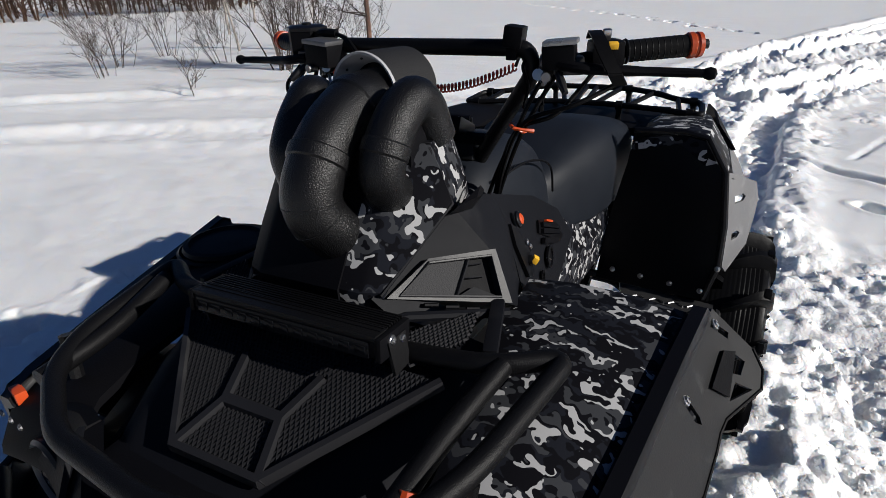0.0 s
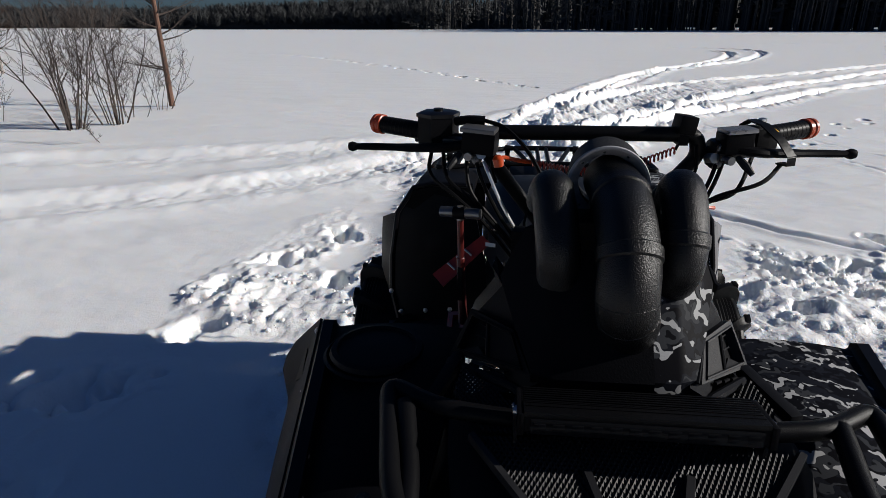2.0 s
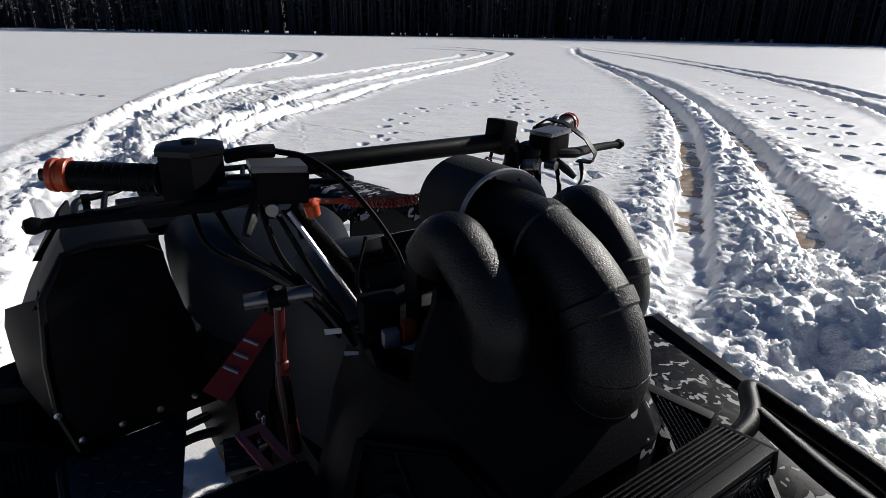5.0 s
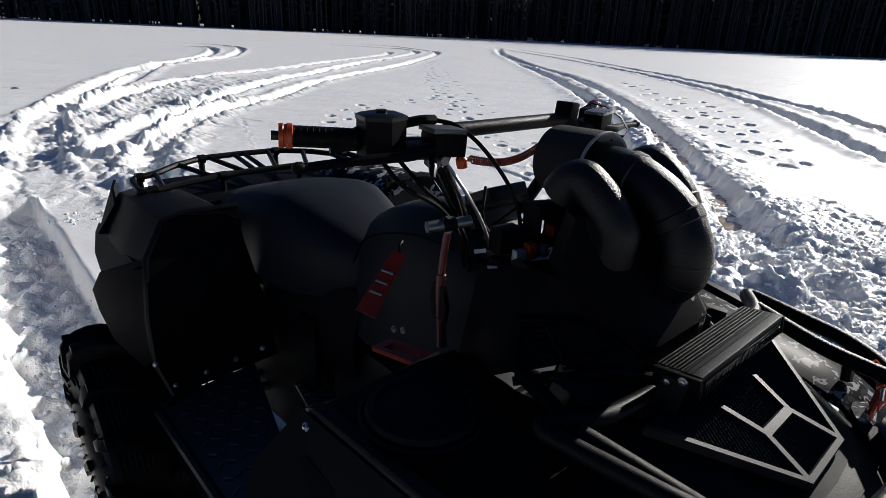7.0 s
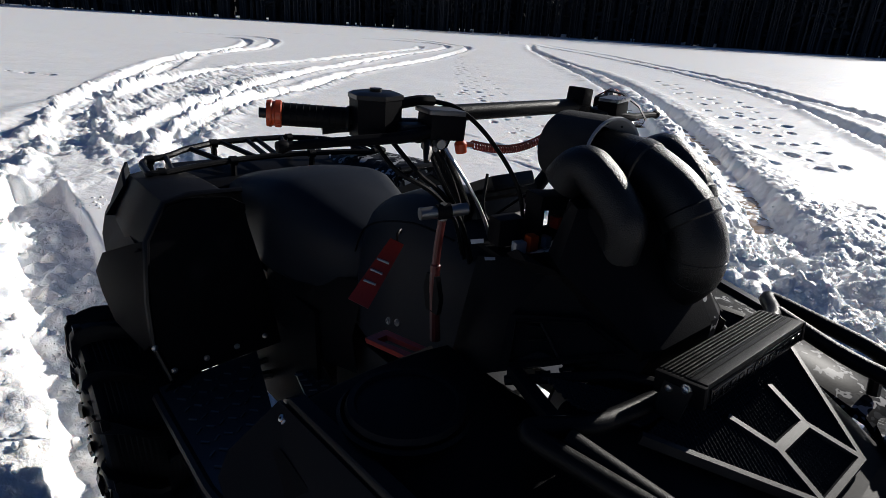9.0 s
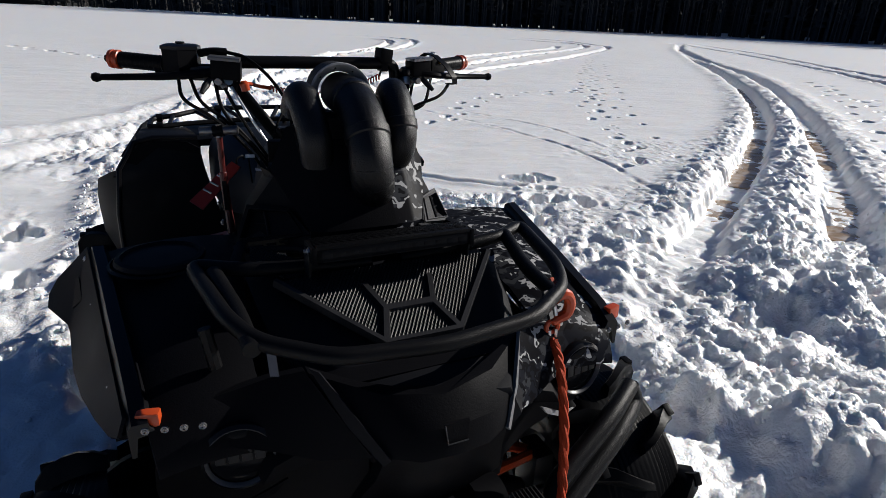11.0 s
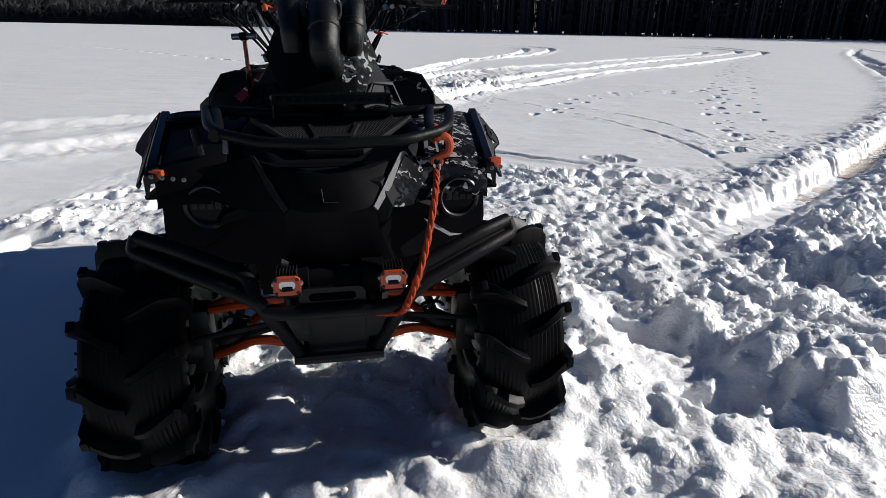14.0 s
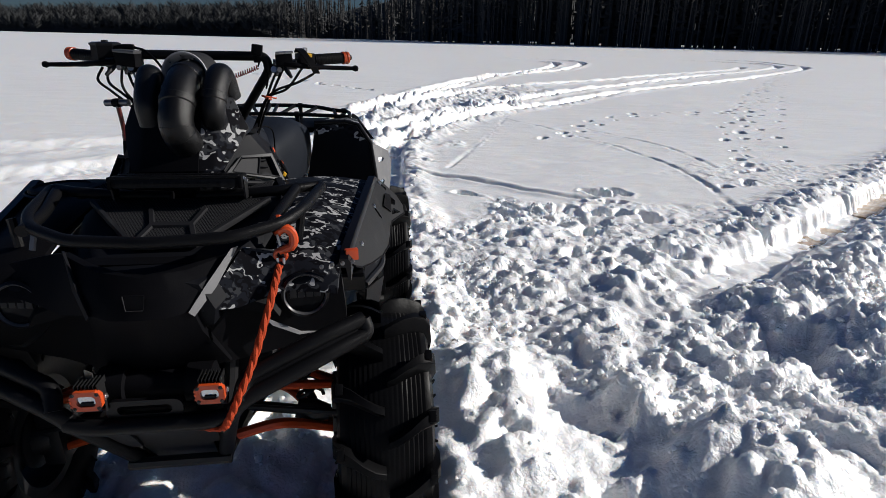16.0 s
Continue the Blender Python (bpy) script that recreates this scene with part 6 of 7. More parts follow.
for s in SIDES:
    part("tail_fin", Geo().loft([mirror(r, s) for r in ([(0.440, 1.405, 0.99), (0.444, 1.412, 1.052), (0.452, 1.415, 1.052), (0.456, 1.41, 0.985)], [(0.470, 1.33, 0.96), (0.470, 1.34, 1.045), (0.478, 1.34, 1.044), (0.515, 1.32, 0.965)], [(0.50, 1.20, 0.93), (0.492, 1.22, 1.02), (0.50, 1.22, 1.02), (0.566, 1.19, 0.94)])]), PLASTIC, atv, "upright black fin at the tail")
part("rear_deck", Geo().box((0.62, 0.40, 0.03), (0, 1.28, 1.005), bevel=0.01), PLASTIC, atv)
part("tail_box", Geo().box((0.36, 0.52, 0.30), (0, 1.12, 0.84), bevel=0.03), PLASTIC, atv)

# -- rear rack --
g = Geo()
RR = 0.011
for s in SIDES:
    g.tube(mirror([(0.0, 1.41, 1.098), (0.15, 1.405, 1.097), (0.27, 1.345, 1.093), (0.34, 1.30, 1.084), (0.415, 1.285, 1.080), (0.432, 1.25, 1.076), (0.44, 1.13, 1.070), (0.40, 1.135, 1.069), (0.30, 1.17, 1.071), (0.10, 1.212, 1.073), (0.0, 1.214, 1.073)], s), RR, 8, 0.03)
    for a, b in (((0.345, 1.30, 1.083), (0.365, 1.15, 1.070)), ((0.25, 1.355, 1.093), (0.18, 1.195, 1.072)), ((0.12, 1.405, 1.097), (0.06, 1.213, 1.073)), ((0.02, 1.41, 1.098), (0.02, 1.214, 1.073))):
        g.tube(mirror([a, b], s), RR * 0.85, 7)
    for x, y, z in ((0.40, 1.14, 1.069), (0.40, 1.285, 1.08), (0.15, 1.20, 1.072), (0.15, 1.40, 1.095)):
        g.tube(mirror([(x, y, z), (x, y, 1.0)], s), RR, 7)
        g.lathe([(0.017, -0.012), (0.017, 0.012)], (x * s, y, z), (1, 0, 0), 12)
part("rear_rack", g, COATED, atv, "black tubular rear rack")

# -- handlebar --
g = Geo()
g.tube([V(-0.065, 0.06, 1.17), V(-0.10, 0.03, 1.22), V(-0.212, -0.005, 1.372), V(-0.205, -0.008, 1.413), V(0.195, -0.008, 1.413), V(0.205, -0.005, 1.372), V(0.10, 0.03, 1.22), V(0.065, 0.06, 1.17)], 0.0148, 14, 0.028)
g.tube([V(-0.10, 0.03, 1.235), V(0.10, 0.03, 1.235)], 0.013, 10)
for s in SIDES:
    g.tube(mirror([(0.205, -0.006, 1.375), (0.25, 0.005, 1.388), (0.34, 0.052, 1.402), (0.452, 0.108, 1.408)], s), 0.011, 10, 0.03)
g.tube([V(0, 0.07, 1.19), V(0, -0.05, 0.98)], 0.02, 10)
handlebar = part("handlebar", g, COATED, atv, "black powder-coated handlebar hoop")
part("bar_clamp", Geo().box((0.15, 0.05, 0.045), (0, 0.045, 1.205), (-20, 0, 0), 0.008), DARKMETAL, handlebar)
part("bar_block", Geo().box((0.034, 0.042, 0.036), (0.170, -0.008, 1.432), (0, 8, 6), 0.005).box((0.02, 0.034, 0.03), (0.168, -0.006, 1.408), bevel=0.004), PLASTIC, handlebar, "black accessory block on the bar")
for s in SIDES:
    d = V(0.112 * s, 0.056, 0.006).normalized()
    a, b = V(0.345 * s, 0.054, 1.402), V(0.452 * s, 0.108, 1.408)
    grip = part("grip", Geo().tube([a, a.lerp(b, 0.03), a.lerp(b, 0.06), b], [0.020, 0.0215, 0.0184, 0.0186], 16), RUBBER, handlebar, "black rubber grip")
    for k in range(10):
        p = a.lerp(b, 0.12 + 0.085 * k)
        part("grip_rib", Geo().lathe([(0.0182, -0.0016), (0.0190, 0.0), (0.0182, 0.0016)], p, d, 16, caps=False), RUBBER, grip)
    part("grip_end", Geo().lathe([(0.0185, 0.0), (0.0215, 0.002), (0.0215, 0.010), (0.0195, 0.012), (0.0195, 0.015), (0.0215, 0.017), (0.0205, 0.024), (0.0, 0.024)], b - d * 0.012, d, 22), ORANGE, grip, "anodised orange grip end")
    part("bar_plug", Geo().lathe([(0.008, 0), (0.008, 0.012), (0.0, 0.012)], b + d * 0.012, d, 12), DARKMETAL, grip)
    # lever
    lev = Geo().tube(mirror([(0.262, -0.045, 1.392), (0.30, -0.052, 1.388), (0.345, -0.030, 1.383), (0.42, -0.004, 1.379), (0.485, 0.0, 1.378)], s), [0.013, 0.0125, 0.0115, 0.0098, 0.0085], 10, 0.03, flat=0.75)
    lev.lathe([(0.0, -0.011), (0.008, -0.008), (0.0105, 0.0), (0.008, 0.008), (0.0, 0.011)], (0.489 * s, 0.0, 1.378), (1, 0, 0), 12)
    part("lever", lev, PLASTIC, handlebar, "black lever with a ball end")
    part("lever_perch", Geo().box((0.05, 0.035, 0.03), (0.27 * s, -0.02, 1.388), (0, 0, 20 * s), 0.006).lathe([(0.018, -0.015), (0.018, 0.015)], (0.262 * s, 0.006, 1.389), (1, 0.4 * s, 0), 16), DARKMETAL, handlebar)
# controls on the machine's right
mc = part("brake_reservoir", Geo().box((0.066, 0.054, 0.042), (-0.222, -0.035, 1.398), (0, 4, -10), 0.006), PLASTIC, handlebar, "square black brake fluid reservoir")
part("reservoir_lid", Geo().box((0.068, 0.056, 0.009), (-0.224, -0.034, 1.4225), (0, 4, -10), 0.003), surface("worn dark lid", (0.10, 0.10, 0.105), 0.35, metal=0.5), mc)
th = part("throttle_box", Geo().loft([[V(-0.312 + 0.043 * math.cos(a), 0.028 + 0.045 * math.sin(a), z) for a in [2 * math.pi * k / 6 + 0.3 for k in range(6)]] for z in (1.375, 1.385, 1.432, 1.438)]), PLASTIC, handlebar, "six-sided black throttle housing")
part("throttle_lid", Geo().loft([[V(-0.312 + r * math.cos(a), 0.028 + r * math.sin(a), z) for a in [2 * math.pi * k / 6 + 0.3 for k in range(6)]] for r, z in ((0.046, 1.438), (0.046, 1.445), (0.036, 1.449))]), GLOSS, th)
part("lid_knob", Geo().lathe([(0.010, 0), (0.010, 0.006), (0.0, 0.007)], (-0.312, 0.028, 1.448), (0, 0, 1), 12), GLOSS, th)
part("cable_elbow", Geo().tube([V(-0.275, 0.012, 1.43), V(-0.245, 0.0, 1.436), V(-0.215, 0.0, 1.434)], 0.009, 8, 0.02), RUBBER, th)
part("thumb_lever", Geo().tube([V(-0.315, 0.06, 1.385), V(-0.33, 0.09, 1.38), V(-0.37, 0.105, 1.378)], [0.008, 0.007, 0.009], 8, 0.02), GLOSS, th)
# controls on the machine's left
ml = part("brake_reservoir", Geo().box((0.054, 0.046, 0.04), (0.258, -0.033, 1.404), (0, -4, 8), 0.006), PLASTIC, handlebar, "square black brake fluid reservoir")
part("reservoir_lid", Geo().box((0.056, 0.048, 0.008), (0.2595, -0.0335, 1.4265), (0, -4, 8), 0.003), surface("worn pale lid", (0.26, 0.26, 0.265), 0.3, metal=0.5), ml)
sw = part("switch_pod", Geo().box((0.055, 0.06, 0.05), (0.320, 0.025, 1.40), (0, 0, 25), 0.012), PLASTIC, handlebar, "black switch pod")
part("switch_button", Geo().box((0.016, 0.012, 0.01), (0.338, 0.0, 1.418), (20, 0, 25), 0.003), YELLOW, sw, "yellow push button")
part("switch_toggle", Geo().box((0.014, 0.010, 0.02), (0.322, 0.02, 1.432), (15, 0, 25), 0.003), STEEL, sw)
part("strap", Geo().loft([[V(x, y, z), V(x + 0.020, y + 0.010, z), V(x + 0.020, y + 0.010, z + 0.003), V(x, y, z + 0.003)] for x, y, z in ((0.285, 0.03, 1.425), (0.292, 0.012, 1.437), (0.305, -0.02, 1.432), (0.326, -0.052, 1.408), (0.345, -0.062, 1.38), (0.352, -0.05, 1.362), (0.345, -0.02, 1.36))]), RUBBER, sw, "black rubber strap round the lever")
for s in SIDES:
    clamp = part("perch_clamp", Geo().lathe([(0.019, -0.012), (0.021, -0.008), (0.021, 0.008), (0.019, 0.012)], (0.238 * s, 0.0, 1.385), (1, 0.35 * s, 0.1), 16).box((0.022, 0.03, 0.05), (0.232 * s, -0.022, 1.378), (10, 0, 12 * s), 0.004), DARKMETAL, handlebar)
    for dz in (-0.016, 0.016):
        bolt(clamp, V(0.232 * s, -0.038, 1.378 + dz), (0.1 * s, -1, 0.1), 0.005, DARKSTEEL)
    part("cable_adjuster", Geo().tube(mirror([(0.262, -0.05, 1.378), (0.272, -0.066, 1.366), (0.283, -0.078, 1.352)], s), [0.006, 0.008, 0.005], 10), DARKMETAL, handlebar)
    part("banjo_bolt", Geo().lathe([(0.008, -0.01), (0.008, 0.01)], (0.243 * s, -0.058, 1.374), (0.3 * s, -1, 0), 10), DARKSTEEL, handlebar)
    part("switch_wire", Geo().tube(spline(mirror([(0.20, -0.005, 1.40), (0.192, -0.026, 1.385), (0.200, -0.02, 1.35), (0.19, -0.012, 1.31)], s), 6), 0.0032, 6), RUBBER, handlebar)
    part("mirror_nut", Geo().lathe([(0.010, -0.012), (0.010, 0.012)], (0.222 * s, -0.03, 1.372), (0.2, -1, 0.2), 10), STEEL, handlebar)

# -- cables and hoses --
cables = (((0.235, -0.03, 1.375), (0.215, -0.055, 1.33), (0.19, -0.06, 1.27), (0.14, -0.02, 1.18), (0.10, 0.0, 1.08)), ((0.25, -0.02, 1.372), (0.225, -0.05, 1.32), (0.196, -0.055, 1.26), (0.15, -0.01, 1.16), (0.11, 0.02, 1.05)),
          ((0.31, 0.0, 1.375), (0.265, -0.06, 1.315), (0.20, -0.066, 1.285), (0.16, -0.04, 1.21), (0.12, 0.0, 1.08)), ((0.35, -0.03, 1.36), (0.30, -0.075, 1.335), (0.215, -0.075, 1.30), (0.17, -0.05, 1.22), (0.13, 0.0, 1.1)),
          ((-0.235, -0.03, 1.372), (-0.215, -0.055, 1.32), (-0.18, -0.05, 1.25), (-0.13, -0.01, 1.16), (-0.09, 0.02, 1.05)), ((-0.25, -0.03, 1.375), (-0.24, -0.07, 1.31), (-0.19, -0.06, 1.24), (-0.12, -0.02, 1.14), (-0.08, 0.0, 1.05)),
          ((-0.30, 0.0, 1.375), (-0.285, -0.06, 1.33), (-0.24, -0.07, 1.29), (-0.18, -0.06, 1.22), (-0.12, -0.02, 1.12)), ((-0.215, 0.0, 1.434), (-0.17, -0.02, 1.42), (-0.12, -0.05, 1.37), (-0.08, -0.09, 1.29), (-0.07, -0.11, 1.21)),
          ((-0.325, 0.01, 1.37), (-0.32, -0.05, 1.335), (-0.27, -0.08, 1.30), (-0.21, -0.07, 1.24), (-0.15, -0.03, 1.15)))
for pts in cables:
    part("cable", Geo().tube(spline(pts, 8), 0.0042, 7), RUBBER, handlebar)
part("brake_line", Geo().tube(spline(((-0.215, -0.04, 1.36), (-0.18, -0.075, 1.29), (-0.14, -0.08, 1.22), (-0.10, -0.06, 1.15)), 8), 0.0035, 7), STEEL, handlebar)
part("cable_tie", Geo().tube([V(0.198, -0.088, 1.292), V(0.215, -0.080, 1.288), V(0.228, -0.068, 1.284)], [0.0028, 0.0028, 0.004], 6), ORANGE, handlebar, "orange cable tie")
part("cable_tie", Geo().lathe([(0.016, -0.003), (0.018, 0.0), (0.016, 0.003)], (0.196, -0.058, 1.285), (0.4, 0.1, 0.9), 14), ORANGE, handlebar, "orange cable tie")
# coiled stop-switch cord
cord = []
a, b = V(-0.12, -0.005, 1.352), V(0.165, 0.012, 1.378)
for k in range(0, 38 * 10):
    f, ang = k / (38 * 10 - 1), k * 2 * math.pi / 10
    c = a.lerp(b, f) + V(0, 0, -0.03 * math.sin(math.pi * f))
    cord.append(c + V(0.0, 0.0072 * math.cos(ang), 0.0072 * math.sin(ang)))
lanyard = part("coiled_cord", Geo().tube(cord, 0.0019, 5), RED, handlebar, "coiled red stop-switch cord")
part("cord_end", Geo().tube(spline([(-0.12, -0.005, 1.352), (-0.15, -0.012, 1.358), (-0.178, -0.03, 1.366), (-0.186, -0.045, 1.352)], 6), 0.0045, 7), ORANGE, lanyard)
part("cord_cap", Geo().lathe([(0.010, -0.01), (0.011, 0.006), (0.006, 0.012), (0.0, 0.012)], (-0.186, -0.047, 1.362), (-0.2, 0, 1), 12), ORANGE, lanyard, "orange stop-switch cap")
part("cord_hose", Geo().tube(spline([(0.165, 0.012, 1.378), (0.172, 0.012, 1.40), (0.17, -0.005, 1.41)], 5), 0.003, 6), RUBBER, lanyard)

# -- relay box behind the pipes --
rb = part("relay_tray", Geo().box((0.17, 0.12, 0.010), (-0.075, -0.135, 1.183), (0, 0, -12), 0.003).box((0.16, 0.006, 0.045), (-0.085, -0.188, 1.165), (0, 0, -12), 0.002), PLASTIC, atv, "black relay tray with wiring")
part("relay_holder", Geo().box((0.052, 0.038, 0.05), (-0.128, -0.118, 1.222), (0, 0, -12), 0.004), PLASTIC, rb)
part("fuse_box", Geo().box((0.006, 0.05, 0.088), (-0.028, -0.150, 1.242), (0, 0, -12), 0.002).box((0.006, 0.05, 0.075), (-0.088, -0.145, 1.230), (0, 0, -12), 0.002).box((0.07, 0.05, 0.026), (-0.058, -0.150, 1.276), (0, 4, -12), 0.003).box((0.064, 0.008, 0.03), (-0.058, -0.150, 1.212), (0, 0, -12), 0.002), PLASTIC, rb, "open black fuse holder")
part("relay", Geo().box((0.018, 0.02, 0.030), (-0.107, -0.162, 1.207), (0, 0, -12), 0.002), ORANGE, rb, "orange relay")
part("relay", Geo().box((0.014, 0.02, 0.022), (-0.050, -0.165, 1.237), bevel=0.002), RED, rb, "red fuse holder")
part("relay", Geo().box((0.016, 0.018, 0.020), (-0.074, -0.165, 1.205), bevel=0.002), SILVER, rb, "pale relay socket")
part("relay", Geo().box((0.022, 0.016, 0.024), (-0.130, -0.155, 1.200), (0, 0, -12), 0.002), SILVER, rb, "pale relay socket")
part("terminal", Geo().tube([V(-0.105, -0.200, 1.192), V(-0.06, -0.195, 1.196), V(-0.012, -0.182, 1.205)], 0.0022, 6), STEEL, rb)
for tx in (-0.075, -0.03):
    part("terminal", Geo().tube([V(tx, -0.196, 1.192), V(tx + 0.004, -0.198, 1.155)], 0.0016, 6), STEEL, rb)
part("tag", Geo().plate([V(-0.205, -0.11, 1.215), V(-0.186, -0.122, 1.217), V(-0.186, -0.124, 1.210), V(-0.205, -0.113, 1.208)], 0.0015), SILVER, rb, "white paper tag")
part("tag", Geo().plate([V(-0.188, -0.13, 1.186), V(-0.170, -0.138, 1.184), V(-0.171, -0.140, 1.180), V(-0.188, -0.133, 1.181)], 0.0015), SILVER, rb, "white paper tag")
for pts in (((0.02, -0.15, 1.27), (0.0, -0.185, 1.255), (-0.01, -0.20, 1.20)), ((0.0, -0.15, 1.275), (0.005, -0.195, 1.25), (0.0, -0.215, 1.19)), ((0.04, -0.17, 1.24), (0.015, -0.20, 1.24), (-0.005, -0.20, 1.205))):
    part("wire", Geo().tube(spline(pts, 6), 0.0045, 7), RUBBER, rb)
for pts in (((-0.11, -0.10, 1.19), (-0.13, -0.06, 1.24), (-0.10, -0.03, 1.30)), ((-0.03, -0.12, 1.25), (-0.02, -0.07, 1.26), (-0.06, -0.02, 1.21)), ((-0.09, -0.15, 1.21), (-0.12, -0.17, 1.17), (-0.15, -0.12, 1.13))):
    part("wire", Geo().tube(spline(pts, 6), 0.003, 6), RUBBER, rb)
part("gauge_pod", Geo().box((0.12, 0.08, 0.03), (0.0, 0.03, 1.255), (-25, 0, 0), 0.008), GLOSS, atv)

# -- shift lever on the machine's right --
shift = part("shift_lever", Geo().tube([V(-0.257, -0.095, 1.262), V(-0.256, -0.084, 1.20), V(-0.256, -0.080, 1.14), V(-0.250, -0.085, 1.02)], [0.007, 0.007, 0.009, 0.010], 10, 0.04), DARKRED, atv, "red shift lever with a steel T-handle")
part("t_handle", Geo().tube([V(-0.296, -0.083, 1.268), V(-0.217, -0.109, 1.272)], 0.0105, 14).tube([V(-0.257, -0.096, 1.255), V(-0.257, -0.096, 1.284)], [0.007, 0.006], 12), DARKSTEEL, shift, "bare steel T-handle")
part("handle_sleeve", Geo().tube([V(-0.268, -0.092, 1.269), V(-0.246, -0.100, 1.271)], 0.0135, 14), PLASTIC, shift)
part("lever_fork", Geo().plate([V(-0.262, -0.092, 1.15), V(-0.262, -0.066, 1.15), V(-0.262, -0.058, 1.12), V(-0.262, -0.068, 1.08), V(-0.262, -0.100, 1.08), V(-0.262, -0.104, 1.11)], 0.01, normal=(-1, 0, 0)), PLASTIC, shift)
gate = part("shift_gate", Geo().plate([V(x, y, z) for x, y, z in ((-0.245, -0.10, 0.985), (-0.285, -0.09, 0.975), (-0.295, 0.08, 0.945), (-0.25, 0.07, 0.955))], 0.012, holes=[[V(x, y, z) for x, y, z in ((-0.257, -0.075, 0.98), (-0.274, -0.07, 0.975), (-0.282, 0.055, 0.95), (-0.262, 0.05, 0.955))]]), RED, atv, "red shift gate plate")
# red webbing tag with pale print, hung beside the seat
tag_top, tag_end = V(-0.208, 0.105, 1.140), V(-0.320, 0.070, 1.045)
tag = part("webbing_tag", Geo().plate([tag_top + V(-0.010, 0.010, 0.006), tag_top + V(0.010, -0.010, -0.006), tag_end + V(0.014, -0.014, -0.009), tag_end + V(-0.014, 0.014, 0.009)], 0.004), RED, atv, "red webbing tag with pale printed marks")
for k in range(3):
    c = tag_top.lerp(tag_end, 0.34 + 0.17 * k) + V(-0.0035, -0.003, 0.004)
    part("print_mark", Geo().tube([c + V(0.007, -0.009, -0.003), c + V(-0.010, 0.008, 0.005)], 0.0026, 5), SILVER, tag)
part("tag_loop", Geo().tube(spline([(-0.185, 0.125, 1.150), (-0.190, 0.118, 1.160), (-0.205, 0.108, 1.155), (-0.208, 0.105, 1.140)], 6), 0.003, 6), RUBBER, tag)
for y, z in ((-0.06, 1.10), (-0.03, 1.09)):
    bolt(atv, V(-0.262, y + 0.08, z - 0.09), (-1, 0, 0.2), 0.005, DARKSTEEL)

# ---- shore: bushes, saplings, thicket and far woods ----
BARK = surface("grey-brown twig bark", (0.050, 0.037, 0.031), 0.8, grain=60, bump=0.4, vary=0.4)
BIRCH = surface("reddish peeling trunk bark", (0.13, 0.065, 0.042), 0.75, grain=40, bump=0.5, vary=0.5, wear=0.5, wear_color=(0.12, 0.08, 0.06), wear_scale=9)
GREYBARK = surface("grey birch bark", (0.33, 0.30, 0.27), 0.75, grain=30, bump=0.4, vary=0.4, wear=0.6, wear_color=(0.07, 0.06, 0.055), wear_scale=5)
WOODS = surface("dark far spruce and bare wood", (0.042, 0.044, 0.046), 0.9, grain=2, bump=0.0, vary=0.5, spec=0.1)
TRUNKS = surface("pale bare birch trunks", (0.085, 0.08, 0.075), 0.9, grain=2, bump=0.0, vary=0.5, spec=0.1)
BRUSH = surface("brown brushwood", (0.060, 0.036, 0.026), 0.9, grain=3, bump=0.0, vary=0.5, spec=0.1)


def limb(g, rnd, p, way, length, r, depth, split, segs=4, droop=0.0):
    """A crooked limb that tapers, turns upwards and forks."""
    steps = 6
    pts, rads, q = [p], [max(r, 0.0032)], Vector(p)
    way = Vector(way).normalized()
    forks = []
    for k in range(1, steps + 1):
        way = (way + Vector((rnd.uniform(-1, 1), rnd.uniform(-1, 1), rnd.uniform(-0.6, 1.1) - droop)) * 0.13).normalized()
        q = q + way * (length / steps)
        pts.append(q.copy())
        rads.append(max(r * (1 - 0.82 * k / steps), 0.0022))
        if depth > 0 and k >= 2:
            forks.append((q.copy(), way.copy(), rads[-1]))
    g.tube(pts, rads, segs=segs, cap=False)
    for q, w, rr in forks:
        for _ in range(split):
            if rnd.random() < 0.8:
                side = Vector((rnd.uniform(-1, 1), rnd.uniform(-1, 1), rnd.uniform(-0.2, 0.6))).normalized()
                limb(g, rnd, q, (w * 0.6 + side * 0.8), length * rnd.uniform(0.26, 0.46), rr * 0.62, depth - 1, split, 3, droop)


def bush(x, y, stems, tall, spread, seed, label, name="bush", r=0.014):
    rnd = random.Random(seed)
    z = snow_height(x, y) - 0.05
    top = tagged(new(name), label, "bush", "bare bushes on the snowy shore")
    top.location = (x, y, z)
    for _ in range(stems):
        a, s = rnd.uniform(0, 6.283), rnd.uniform(0.05, 1.0)
        g = Geo()
        limb(g, rnd, Vector((math.cos(a) * s * 0.22 * spread, math.sin(a) * s * 0.22 * spread, 0)), (math.cos(a) * s * spread * 0.42, math.sin(a) * s * spread * 0.42, 1.0), tall * rnd.uniform(0.6, 1.05), r * rnd.uniform(0.55, 1.1), 2, 2)
        part("stem", g, BARK, top)


